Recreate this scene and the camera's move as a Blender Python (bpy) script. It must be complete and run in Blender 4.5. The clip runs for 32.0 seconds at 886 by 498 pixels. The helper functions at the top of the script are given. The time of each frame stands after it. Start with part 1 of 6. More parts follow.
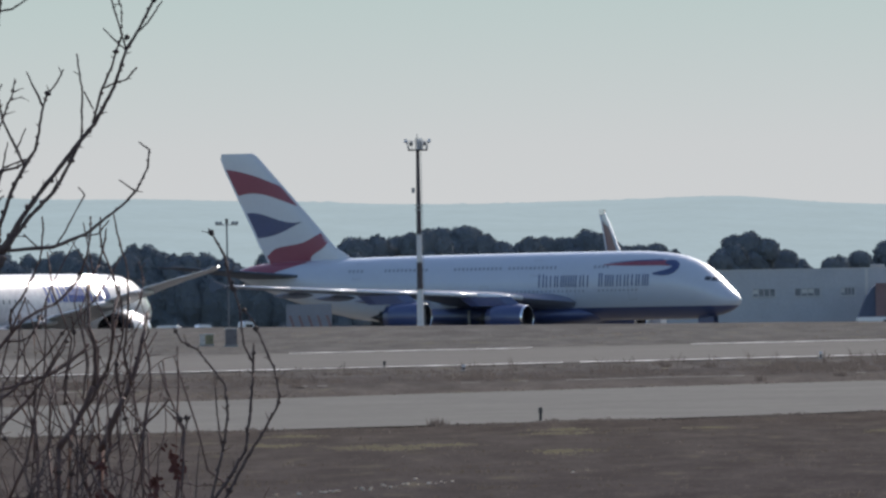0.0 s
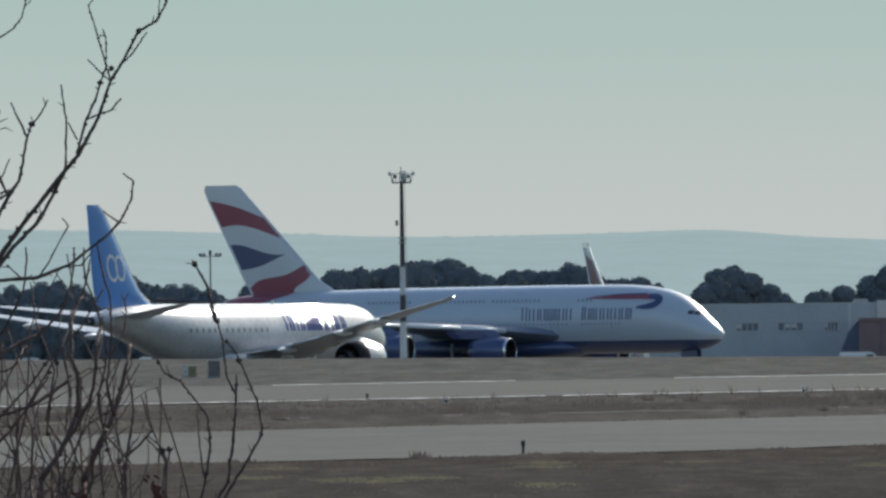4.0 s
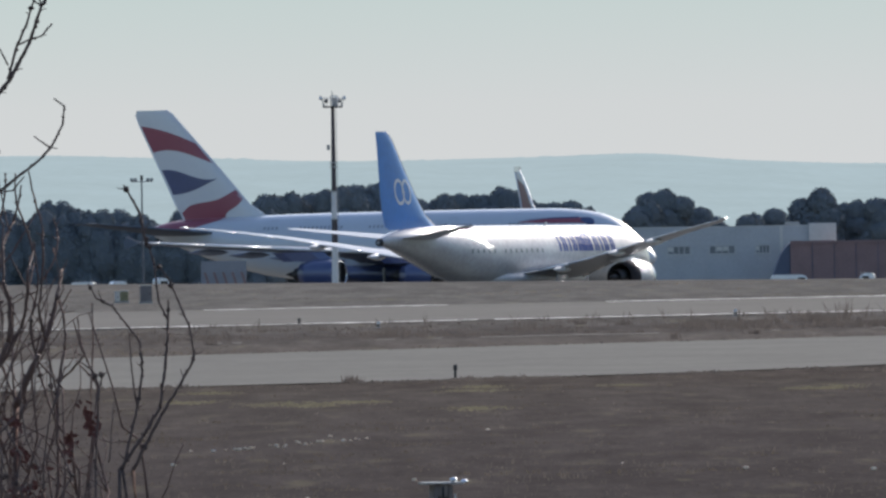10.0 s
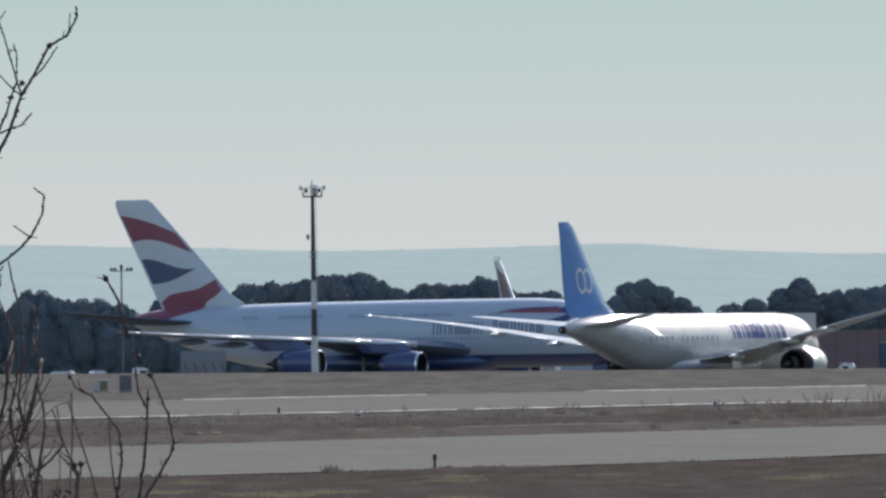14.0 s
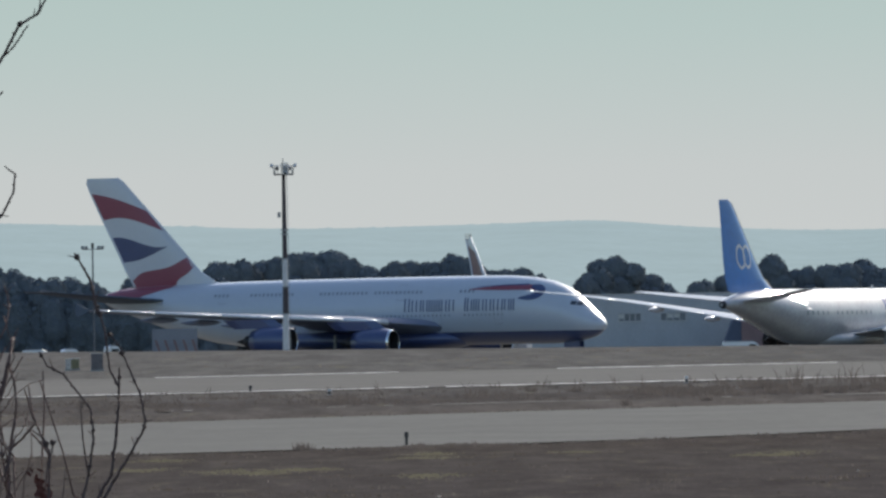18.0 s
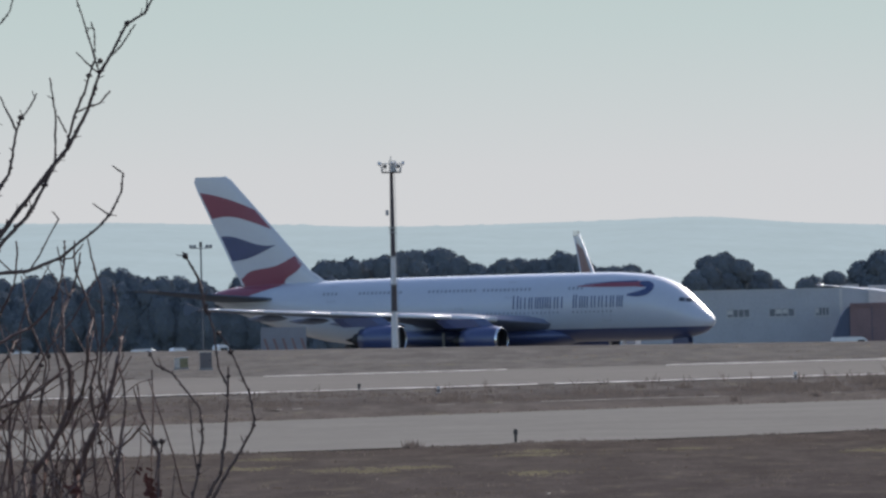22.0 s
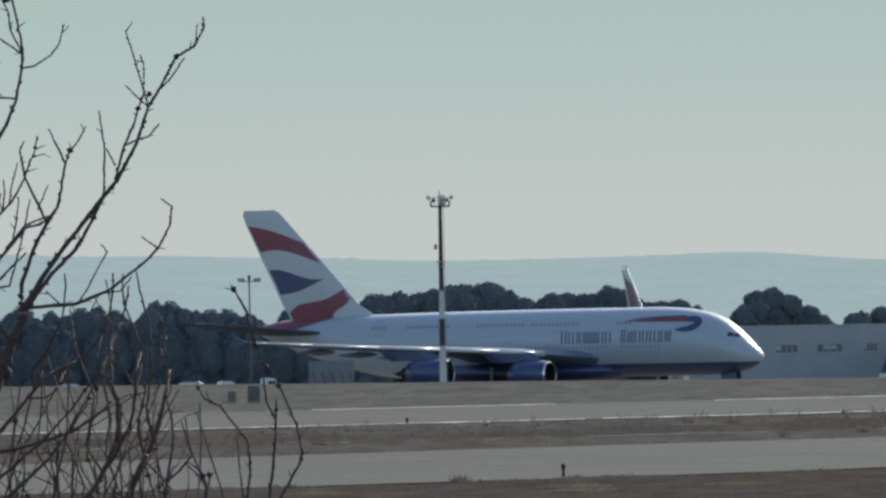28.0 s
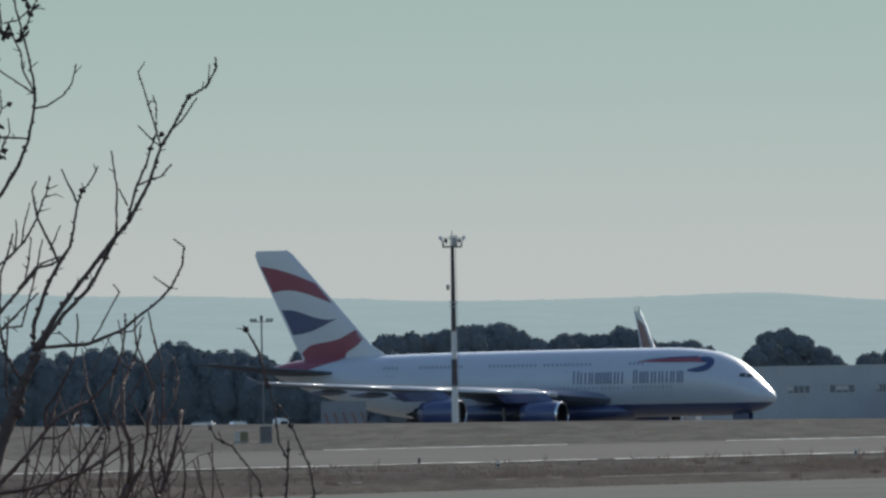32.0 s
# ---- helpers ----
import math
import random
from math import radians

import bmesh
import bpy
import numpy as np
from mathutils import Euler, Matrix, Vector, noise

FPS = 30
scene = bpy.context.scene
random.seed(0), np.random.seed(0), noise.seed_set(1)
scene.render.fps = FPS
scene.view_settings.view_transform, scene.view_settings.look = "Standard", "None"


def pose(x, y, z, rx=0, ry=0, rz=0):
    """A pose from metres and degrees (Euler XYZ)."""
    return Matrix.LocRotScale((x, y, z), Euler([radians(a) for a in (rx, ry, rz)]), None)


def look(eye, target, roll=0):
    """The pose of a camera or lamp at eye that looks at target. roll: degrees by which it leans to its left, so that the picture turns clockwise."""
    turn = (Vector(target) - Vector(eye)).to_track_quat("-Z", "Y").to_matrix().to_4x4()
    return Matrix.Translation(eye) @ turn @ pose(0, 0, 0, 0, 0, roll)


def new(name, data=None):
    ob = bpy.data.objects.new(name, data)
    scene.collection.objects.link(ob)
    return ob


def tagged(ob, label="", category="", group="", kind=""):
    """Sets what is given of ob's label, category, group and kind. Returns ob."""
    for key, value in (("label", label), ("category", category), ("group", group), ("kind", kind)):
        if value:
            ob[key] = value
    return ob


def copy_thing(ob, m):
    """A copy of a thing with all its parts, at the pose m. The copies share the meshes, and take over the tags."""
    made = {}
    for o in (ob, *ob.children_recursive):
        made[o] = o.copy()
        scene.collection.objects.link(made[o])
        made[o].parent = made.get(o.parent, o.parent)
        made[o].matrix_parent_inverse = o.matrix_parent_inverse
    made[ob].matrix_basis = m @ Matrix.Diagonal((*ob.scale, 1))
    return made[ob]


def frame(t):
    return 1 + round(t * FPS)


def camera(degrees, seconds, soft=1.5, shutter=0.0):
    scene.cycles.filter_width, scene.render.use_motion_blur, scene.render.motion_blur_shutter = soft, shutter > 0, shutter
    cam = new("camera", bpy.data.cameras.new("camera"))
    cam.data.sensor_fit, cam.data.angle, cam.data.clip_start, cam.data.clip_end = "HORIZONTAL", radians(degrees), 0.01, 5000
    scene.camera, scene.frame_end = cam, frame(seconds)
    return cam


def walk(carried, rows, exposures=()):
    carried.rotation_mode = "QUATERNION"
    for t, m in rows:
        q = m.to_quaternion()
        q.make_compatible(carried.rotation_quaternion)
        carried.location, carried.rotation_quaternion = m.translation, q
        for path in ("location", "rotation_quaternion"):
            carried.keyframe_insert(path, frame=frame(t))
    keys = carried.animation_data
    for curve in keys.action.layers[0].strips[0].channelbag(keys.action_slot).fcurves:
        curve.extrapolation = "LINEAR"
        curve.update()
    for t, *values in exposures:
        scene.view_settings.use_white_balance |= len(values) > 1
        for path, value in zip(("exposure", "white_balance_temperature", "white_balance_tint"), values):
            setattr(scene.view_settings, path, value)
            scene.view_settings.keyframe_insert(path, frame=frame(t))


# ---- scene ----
# A winter noon at an airfield, seen from a low bank through a long lens: eye 4 m over the near field,
# +Y away from the camera, +X to its right. Apron level z = 0.8.
cam = camera(3.6, 32.0, soft=2.7)
EYE = Vector((0, 0, 4.0))
# seconds, degrees to the right, degrees up, degrees of lean to the right
PATH = [
    (0.0, -0.373, 0.279, 1.00),
    (0.5, -0.395, 0.318, 0.99),
    (1.0, -0.385, 0.437, 0.97),
    (1.5, -0.402, 0.523, 0.86),
    (2.0, -0.501, 0.471, 0.87),
    (2.5, -0.375, 0.597, 0.73),
    (4.5, -0.231, 0.315, 0.72),
    (5.0, -0.041, 0.238, 0.71),
    (5.5, 0.054, 0.206, 0.79),
    (6.0, 0.071, 0.162, 0.82),
    (6.5, 0.013, 0.105, 0.79),
    (7.0, -0.019, 0.101, 0.77),
    (7.5, 0.056, 0.138, 0.82),
    (8.0, -0.002, 0.093, 0.70),
    (8.5, -0.006, -0.020, 0.68),
    (9.0, 0.000, -0.034, 0.80),
    (9.5, 0.006, 0.042, 0.90),
    (10.0, -0.030, 0.099, 0.91),
    (10.5, -0.006, 0.048, 0.95),
    (11.0, 0.035, 0.024, 1.07),
    (11.5, 0.065, 0.100, 1.07),
    (12.0, 0.006, 0.205, 1.14),
    (12.5, 0.024, 0.205, 1.09),
    (13.0, 0.058, 0.317, 1.09),
    (13.5, 0.015, 0.426, 0.91),
    (15.5, 0.090, 0.489, 0.82),
    (16.0, -0.011, 0.449, 0.86),
    (16.5, -0.068, 0.366, 0.69),
    (17.0, -0.099, 0.314, 0.89),
    (17.5, -0.021, 0.328, 1.09),
    (18.0, 0.174, 0.369, 1.00),
    (18.5, 0.452, 0.287, 1.18),
    (19.0, 0.603, 0.184, 1.28),
    (19.5, 0.536, 0.155, 1.38),
    (20.0, 0.308, 0.180, 1.47),
    (20.5, 0.136, 0.223, 1.33),
    (21.0, -0.030, 0.315, 1.46),
    (21.5, -0.157, 0.367, 1.52),
    (22.0, -0.266, 0.367, 1.29),
    (22.5, -0.456, 0.529, 1.42),
    (23.0, -0.421, 0.466, 1.45),
    (23.5, -0.399, 0.443, 1.33),
    (24.0, -0.341, 0.462, 1.27),
    (24.5, -0.356, 0.528, 1.16),
    (25.0, -0.359, 0.509, 1.07),
    (25.5, -0.331, 0.417, 1.25),
    (27.5, -0.399, 0.555, 1.14),
    (28.0, -0.460, 0.510, 1.07),
    (28.5, -0.489, 0.524, 1.05),
    (29.0, -0.531, 0.618, 1.17),
    (29.5, -0.522, 0.697, 0.97),
    (30.0, -0.660, 0.742, 0.90),
    (30.5, -0.619, 0.743, 0.81),
    (31.0, -0.497, 0.717, 1.04),
    (31.5, -0.476, 0.667, 1.16),
    (32.0, -0.507, 0.675, 1.03),
]


def aim(pan, tilt, lean):
    a, b = radians(pan), radians(tilt)
    way = Vector((math.sin(a) * math.cos(b), math.cos(a) * math.cos(b), math.sin(b)))
    return look(EYE, EYE + way * 100, -lean)


# the film brightens and darkens a little on the way
EXPOSURES = [(0, 0.14, 6500, 13), (1, 0.15, 6500, 15), (2.5, 0, 6500, 7), (5, -0.03, 6500, 4), (6, 0, 6500, 5), (7, 0.10, 6500, 7), (8, 0.12, 6500, 9), (9, 0.2, 6500, 11), (11, 0.25, 6500, 12), (13, 0.28, 6500, 12), (15.5, 0.03, 6500, 6), (17, 0.02, 6500, 8), (18, 0.08, 6500, 9), (19, 0.08, 6500, 8), (19.5, 0.22, 6500, 9), (20, 0.24, 6500, 9), (21, 0.28, 6500, 13), (22, 0.21, 6500, 15), (23, 0.06, 6500, 10), (25, 0.05, 6500, 6), (28, 0.0, 6500, 5), (30, 0.0, 6500, 6), (31, -0.09, 6500, 5), (32, -0.12, 6500, 6)]
walk(cam, [(t, aim(p, u, r)) for t, p, u, r in PATH], EXPOSURES)

# ---------------------------------------------------------------- light
SUN_EL, SUN_AZ = 28.24, 27.0
world = bpy.data.worlds.new("sky")
scene.world = world
world.use_nodes = True
wn, wl = world.node_tree.nodes, world.node_tree.links
wn.clear()
w_out = wn.new("ShaderNodeOutputWorld")
w_bg = wn.new("ShaderNodeBackground")
w_sky = wn.new("ShaderNodeTexSky")
w_sky.sky_type = "NISHITA"
w_sky.sun_disc = False
w_sky.sun_elevation, w_sky.sun_rotation = radians(SUN_EL), radians(SUN_AZ)
w_sky.air_density, w_sky.dust_density, w_sky.ozone_density = 1.0, 1.5, 1.0
w_co = wn.new("ShaderNodeTexCoord")
w_sep = wn.new("ShaderNodeSeparateXYZ")
wl.new(w_co.outputs["Generated"], w_sep.inputs[0])
w_scale = wn.new("ShaderNodeMix")
w_scale.data_type, w_scale.blend_type = "RGBA", "MULTIPLY"
w_scale.inputs[0].default_value = 1.0
w_scale.inputs[7].default_value = (0.143, 0.150, 0.160, 1)
wl.new(w_sky.outputs[0], w_scale.inputs[6])
# winter haze lying on the horizon: pinkish grey at the ground, greenish above
w_haze = wn.new("ShaderNodeValToRGB")
w_haze.color_ramp.elements[0].position = 0.0
w_haze.color_ramp.elements[0].color = (0.556, 0.572, 0.572, 1)
w_haze.color_ramp.elements[1].position = 1.0
w_haze.color_ramp.elements[1].color = (0.345, 0.48, 0.45, 1)
for pos, col in ((0.20, (0.535, 0.562, 0.560, 1)), (0.45, (0.45, 0.54, 0.525, 1)), (0.75, (0.38, 0.50, 0.475, 1))):
    el = w_haze.color_ramp.elements.new(pos)
    el.color = col
w_map = wn.new("ShaderNodeMapRange")
w_map.inputs["From Min"].default_value, w_map.inputs["From Max"].default_value = 0.004, 0.044
wl.new(w_sep.outputs[2], w_map.inputs["Value"])
wl.new(w_map.outputs[0], w_haze.inputs[0])
w_fac = wn.new("ShaderNodeMapRange")
w_fac.interpolation_type = "SMOOTHSTEP"
w_fac.inputs["From Min"].default_value, w_fac.inputs["From Max"].default_value = 0.05, 0.32
wl.new(w_sep.outputs[2], w_fac.inputs["Value"])
w_mix = wn.new("ShaderNodeMix")
w_mix.data_type = "RGBA"
wl.new(w_fac.outputs[0], w_mix.inputs[0])
wl.new(w_haze.outputs[0], w_mix.inputs[6])
wl.new(w_scale.outputs[2], w_mix.inputs[7])
wl.new(w_mix.outputs[2], w_bg.inputs[0])
wl.new(w_bg.outputs[0], w_out.inputs[0])

sun = new("sun", bpy.data.lights.new("sun", "SUN"))
sun.data.energy, sun.data.angle, sun.data.color = 4.2, radians(0.53), (1.0, 0.95, 0.88)
SUN_WAY = Vector((math.cos(radians(SUN_EL)) * math.sin(radians(SUN_AZ)), math.cos(radians(SUN_EL)) * math.cos(radians(SUN_AZ)), math.sin(radians(SUN_EL))))
sun.matrix_world = look(SUN_WAY * 300, (0, 0, 0))


# ---------------------------------------------------------------- materials
def mat(name, color, rough=0.6, metal=0.0, vary=0.12, scale=1.0, bump=0.0, color2=None, coat=0.0, emit=None, gloss=0.5):
    """Paint, metal, plaster: two scales of noise vary the colour, a fine one the relief."""
    m = bpy.data.materials.new(name)
    m.use_nodes = True
    n, k = m.node_tree.nodes, m.node_tree.links
    bsdf = n["Principled BSDF"]
    bsdf.inputs["Roughness"].default_value, bsdf.inputs["Metallic"].default_value = rough, metal
    bsdf.inputs["Coat Weight"].default_value = coat
    bsdf.inputs["Specular IOR Level"].default_value = gloss
    bsdf.inputs["Coat Roughness"].default_value = 0.2
    co = n.new("ShaderNodeTexCoord")
    big, small = n.new("ShaderNodeTexNoise"), n.new("ShaderNodeTexNoise")
    big.inputs["Scale"].default_value, small.inputs["Scale"].default_value = scale, scale * 9
    big.inputs["Detail"].default_value = small.inputs["Detail"].default_value = 4
    k.new(co.outputs["Object"], big.inputs[0]), k.new(co.outputs["Object"], small.inputs[0])
    add = n.new("ShaderNodeMath")
    add.operation = "ADD"
    k.new(big.outputs[0], add.inputs[0]), k.new(small.outputs[0], add.inputs[1])
    ramp = n.new("ShaderNodeMapRange")
    ramp.inputs["From Min"].default_value, ramp.inputs["From Max"].default_value = 0.65, 1.35
    k.new(add.outputs[0], ramp.inputs["Value"])
    mix = n.new("ShaderNodeMix")
    mix.data_type = "RGBA"
    c2 = color2 or tuple(c * (1 + vary) for c in color)
    c1 = color if color2 else tuple(c * (1 - vary) for c in color)
    mix.inputs[6].default_value, mix.inputs[7].default_value = (*c1, 1), (*c2, 1)
    k.new(ramp.outputs[0], mix.inputs[0])
    k.new(mix.outputs[2], bsdf.inputs["Base Color"])
    if bump:
        b = n.new("ShaderNodeBump")
        b.inputs["Strength"].default_value, b.inputs["Distance"].default_value = bump, 0.05
        k.new(small.outputs[0], b.inputs["Height"]), k.new(b.outputs[0], bsdf.inputs["Normal"])
    if emit:
        bsdf.inputs["Emission Color"].default_value, bsdf.inputs["Emission Strength"].default_value = (*emit[:3], 1), emit[3]
    return m


WHITE = mat("aircraft_white", (0.66, 0.67, 0.68), 0.3, vary=0.03, scale=0.25, coat=0.4)
WHITE2 = mat("taxiing_jet_white", (0.395, 0.403, 0.420), 0.5, vary=0.20, scale=0.28)


def polished(m, rough, waviness):
    """Clear gloss over the paint, stretched round the girth by the skin's waviness, so that a glint spreads round the body."""
    n, k = m.node_tree.nodes, m.node_tree.links
    bsdf, out = n["Principled BSDF"], n["Material Output"]
    bsdf.inputs["Specular IOR Level"].default_value, bsdf.inputs["Roughness"].default_value = 0.13, 0.24
    tan, gl, fr, mix = n.new("ShaderNodeTangent"), n.new("ShaderNodeBsdfAnisotropic"), n.new("ShaderNodeFresnel"), n.new("ShaderNodeMixShader")
    tan.direction_type, tan.axis = "RADIAL", "X"
    gl.distribution = "BECKMANN"
    gl.inputs["Color"].default_value = (1, 1, 1, 1)
    gl.inputs["Roughness"].default_value, gl.inputs["Anisotropy"].default_value = rough, -0.97
    fr.inputs["IOR"].default_value = 1.5
    co, nz, bp = n.new("ShaderNodeTexCoord"), n.new("ShaderNodeTexNoise"), n.new("ShaderNodeBump")
    nz.inputs["Scale"].default_value, nz.inputs["Detail"].default_value = 1.1, 2
    bp.inputs["Strength"].default_value, bp.inputs["Distance"].default_value = 1.0, waviness
    k.new(co.outputs["Object"], nz.inputs[0]), k.new(nz.outputs[0], bp.inputs["Height"])
    k.new(bp.outputs[0], gl.inputs["Normal"]), k.new(tan.outputs[0], gl.inputs["Tangent"])
    k.new(fr.outputs[0], mix.inputs[0]), k.new(bsdf.outputs[0], mix.inputs[1]), k.new(gl.outputs[0], mix.inputs[2])
    k.new(mix.outputs[0], out.inputs[0])


polished(WHITE2, 0.09, 0.0003)
NAVY = mat("hazed_navy_paint", (0.050, 0.072, 0.175), 0.35, vary=0.1, scale=0.3, coat=0.8)
RED = mat("hazed_red_paint", (0.31, 0.082, 0.11), 0.35, vary=0.06, scale=0.3)
BLUE = mat("blue_fin_paint", (0.03, 0.19, 0.52), 0.3, vary=0.12, scale=0.2, coat=0.3)
GREYW = mat("wing_grey", (0.38, 0.405, 0.45), 0.32, vary=0.06, scale=0.4)
BIGWING = mat("shaded_wing_grey", (0.185, 0.205, 0.27), 0.45, vary=0.08, scale=0.4)
TAILGREY = mat("shaded_tail_grey", (0.105, 0.128, 0.165), 0.85, vary=0.08, scale=0.4)
BARE = mat("bare_metal", (0.72, 0.73, 0.75), 0.16, metal=1.0, vary=0.05)
DARK = mat("dark_metal", (0.035, 0.035, 0.04), 0.45, metal=0.5, vary=0.2, scale=2)
MATTDARK = mat("matt_dark_metal", (0.045, 0.042, 0.048), 0.85, vary=0.2, scale=2, gloss=0.1)
TYRE = mat("tyre_rubber", (0.025, 0.025, 0.027), 0.8, vary=0.2, scale=3)
LIPMETAL = mat("polished_lip", (0.85, 0.86, 0.87), 0.08, metal=1.0, vary=0.03)
GLASSD = mat("window_dark", (0.02, 0.025, 0.035), 0.12, vary=0.1)
HAZEGLASS = mat("hazed_window_glass", (0.20, 0.21, 0.225), 0.3, vary=0.3, scale=1.5)
CABIN = mat("cabin_window_glass", (0.31, 0.34, 0.39), 0.2, vary=0.2)
DARKCABIN = mat("dark_cabin_glass", (0.13, 0.145, 0.17), 0.2, vary=0.3)
COCKPIT = mat("cockpit_glass", (0.075, 0.085, 0.105), 0.15, vary=0.2)
LETTER = mat("lettering_navy", (0.075, 0.10, 0.20), 0.6, vary=0.05, gloss=0.1)
LETTERB = mat("lettering_blue", (0.016, 0.050, 0.22), 0.6, vary=0.05, gloss=0.1)
LAMPGLASS = mat("lit_lamp_glass", (0.8, 0.8, 0.8), 0.1, vary=0.02, emit=(1.0, 0.97, 0.9, 4.0))
RIMWHITE = mat("rim_light_white", (0.80, 0.80, 0.80), 0.25, vary=0.03, scale=0.5, coat=1.0)
FAIRING = mat("glossy_fairing_grey", (0.46, 0.48, 0.51), 0.14, vary=0.05, scale=0.5, coat=1.0)
POLEGREY = mat("weathered_pole", (0.13, 0.14, 0.155), 0.7, metal=0.3, vary=0.15, scale=1)
BOXGREY = mat("weathered_cabinet", (0.19, 0.168, 0.166), 0.75, vary=0.2, scale=3)
STEEL = mat("galvanised_steel", (0.32, 0.33, 0.34), 0.5, metal=0.6, vary=0.15, scale=2)
MASTRED = mat("mast_red_paint", (0.075, 0.06, 0.065), 0.55, vary=0.15, scale=1.5)
MASTWHITE = mat("mast_white_paint", (0.66, 0.65, 0.64), 0.5, vary=0.1, scale=1.5)
PLASTER = mat("building_plaster", (0.49, 0.495, 0.50), 0.85, vary=0.1, scale=0.3)
SCREENGREY = mat("weathered_screen", (0.26, 0.265, 0.29), 0.85, vary=0.12, scale=0.5)
PLASTER2 = mat("building_plaster_pale", (0.62, 0.60, 0.56), 0.85, vary=0.08, scale=0.3)
BRICKRED = mat("hazed_red_brown_cladding", (0.25, 0.165, 0.16), 0.8, vary=0.15, scale=0.4)
BLUECLAD = mat("blue_grey_cladding", (0.085, 0.105, 0.16), 0.6, vary=0.12, scale=0.5)
CARWHITE = mat("car_white_paint", (0.78, 0.78, 0.77), 0.25, vary=0.03, coat=0.6)
CONCRETE = mat("concrete", (0.34, 0.33, 0.31), 0.85, vary=0.15, scale=3, bump=0.3)
BARK = mat("bark", (0.122, 0.084, 0.074), 0.85, vary=0.35, scale=14, bump=0.4)
BARKR = mat("bark_reddish", (0.140, 0.088, 0.074), 0.8, vary=0.35, scale=14, bump=0.4)
REDLEAF = mat("red_brown_leaf", (0.13, 0.05, 0.04), 0.8, vary=0.35, scale=20)
DEADLEAF = mat("dead_leaf", (0.07, 0.045, 0.038), 0.8, vary=0.3, scale=20)
RUSSET = mat("russet_leaf", (0.22, 0.075, 0.035), 0.35, vary=0.4, scale=20, gloss=0.6)
RUSTLEAF = mat("orange_leaf", (0.55, 0.17, 0.03), 0.7, vary=0.3, scale=20)
TRUNK = mat("pine_trunk", (0.075, 0.055, 0.045), 0.9, vary=0.2, scale=2)
def leafy(m, share=0.5):
    """Thin blades let light through."""
    n, k = m.node_tree.nodes, m.node_tree.links
    bsdf, out = n["Principled BSDF"], n["Material Output"]
    tr, mix = n.new("ShaderNodeBsdfTranslucent"), n.new("ShaderNodeMixShader")
    k.new(bsdf.inputs["Base Color"].links[0].from_socket, tr.inputs[0])
    mix.inputs[0].default_value = share
    k.new(bsdf.outputs[0], mix.inputs[1]), k.new(tr.outputs[0], mix.inputs[2]), k.new(mix.outputs[0], out.inputs[0])
    return m


PINE = mat("hazed_foliage", (0.150, 0.172, 0.194), 0.9, scale=0.35, color2=(0.190, 0.212, 0.226), gloss=0.0)
WEED = leafy(mat("dry_weed", (0.086, 0.077, 0.073), 0.9, scale=0.5, color2=(0.130, 0.114, 0.105), gloss=0.0))
STRAW = leafy(mat("straw", (0.145, 0.130, 0.112), 0.9, scale=0.5, color2=(0.21, 0.188, 0.158), gloss=0.0))
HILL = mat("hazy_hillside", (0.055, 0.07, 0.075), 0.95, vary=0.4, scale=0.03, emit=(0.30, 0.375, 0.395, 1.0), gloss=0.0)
DULLCON = mat("dull_concrete", (0.185, 0.172, 0.155), 0.8, vary=0.3, scale=0.8, gloss=0.1)
DRAB = leafy(mat("drab_grass", (0.112, 0.098, 0.085), 0.9, scale=0.5, color2=(0.150, 0.133, 0.115), gloss=0.0))
LINEPAINT = mat("pale_concrete", (0.60, 0.58, 0.54), 0.6, vary=0.25, scale=0.8, gloss=0.3)


# ---------------------------------------------------------------- mesh helpers
def part(name, bm, material, parent=None, label="", smooth=False, sharp=None):
    """One mesh object out of a bmesh, under a thing or part."""
    me = bpy.data.meshes.new(name)
    bmesh.ops.recalc_face_normals(bm, faces=bm.faces)
    bm.to_mesh(me)
    bm.free()
    for m in material if isinstance(material, (list, tuple)) else (material,):
        me.materials.append(m)
    if smooth:
        for p in me.polygons:
            p.use_smooth = True
        if sharp:
            me.set_sharp_from_angle(angle=radians(sharp))
    ob = new(name, me)
    if parent:
        ob.parent = parent
    return tagged(ob, label)


def thing(name, label, category, m=None, group="", kind=""):
    ob = new(name)
    ob.matrix_world = m or Matrix()
    return tagged(ob, label, category, group, kind)


def box(bm, x0, x1, y0, y1, z0, z1, bevel=0.0):
    vs = bmesh.ops.create_cube(bm, size=1.0)["verts"]
    for v in vs:
        v.co = Vector(((x0 + x1) / 2 + v.co.x * (x1 - x0), (y0 + y1) / 2 + v.co.y * (y1 - y0), (z0 + z1) / 2 + v.co.z * (z1 - z0)))
    if bevel:
        es = list({e for v in vs for e in v.link_edges})
        bmesh.ops.bevel(bm, geom=es, offset=bevel, segments=2, affect="EDGES")
    return vs


def slab(x0, x1, y0, y1, z0, z1, bevel=0.0):
    bm = bmesh.new()
    box(bm, x0, x1, y0, y1, z0, z1, bevel)
    return bm


def rod(bm, a, b, r0, r1=None, n=8):
    """A tapered round bar from a to b."""
    a, b = Vector(a), Vector(b)
    r1 = r0 if r1 is None else r1
    q = (b - a).to_track_quat("Z", "Y")
    rings = []
    for p, r in ((a, r0), (b, r1)):
        rings.append([bm.verts.new(p + q @ Vector((r * math.cos(2 * math.pi * i / n), r * math.sin(2 * math.pi * i / n), 0))) for i in range(n)])
    for i in range(n):
        bm.faces.new((rings[0][i], rings[0][(i + 1) % n], rings[1][(i + 1) % n], rings[1][i]))
    bm.faces.new(rings[0][::-1])
    bm.faces.new(rings[1])


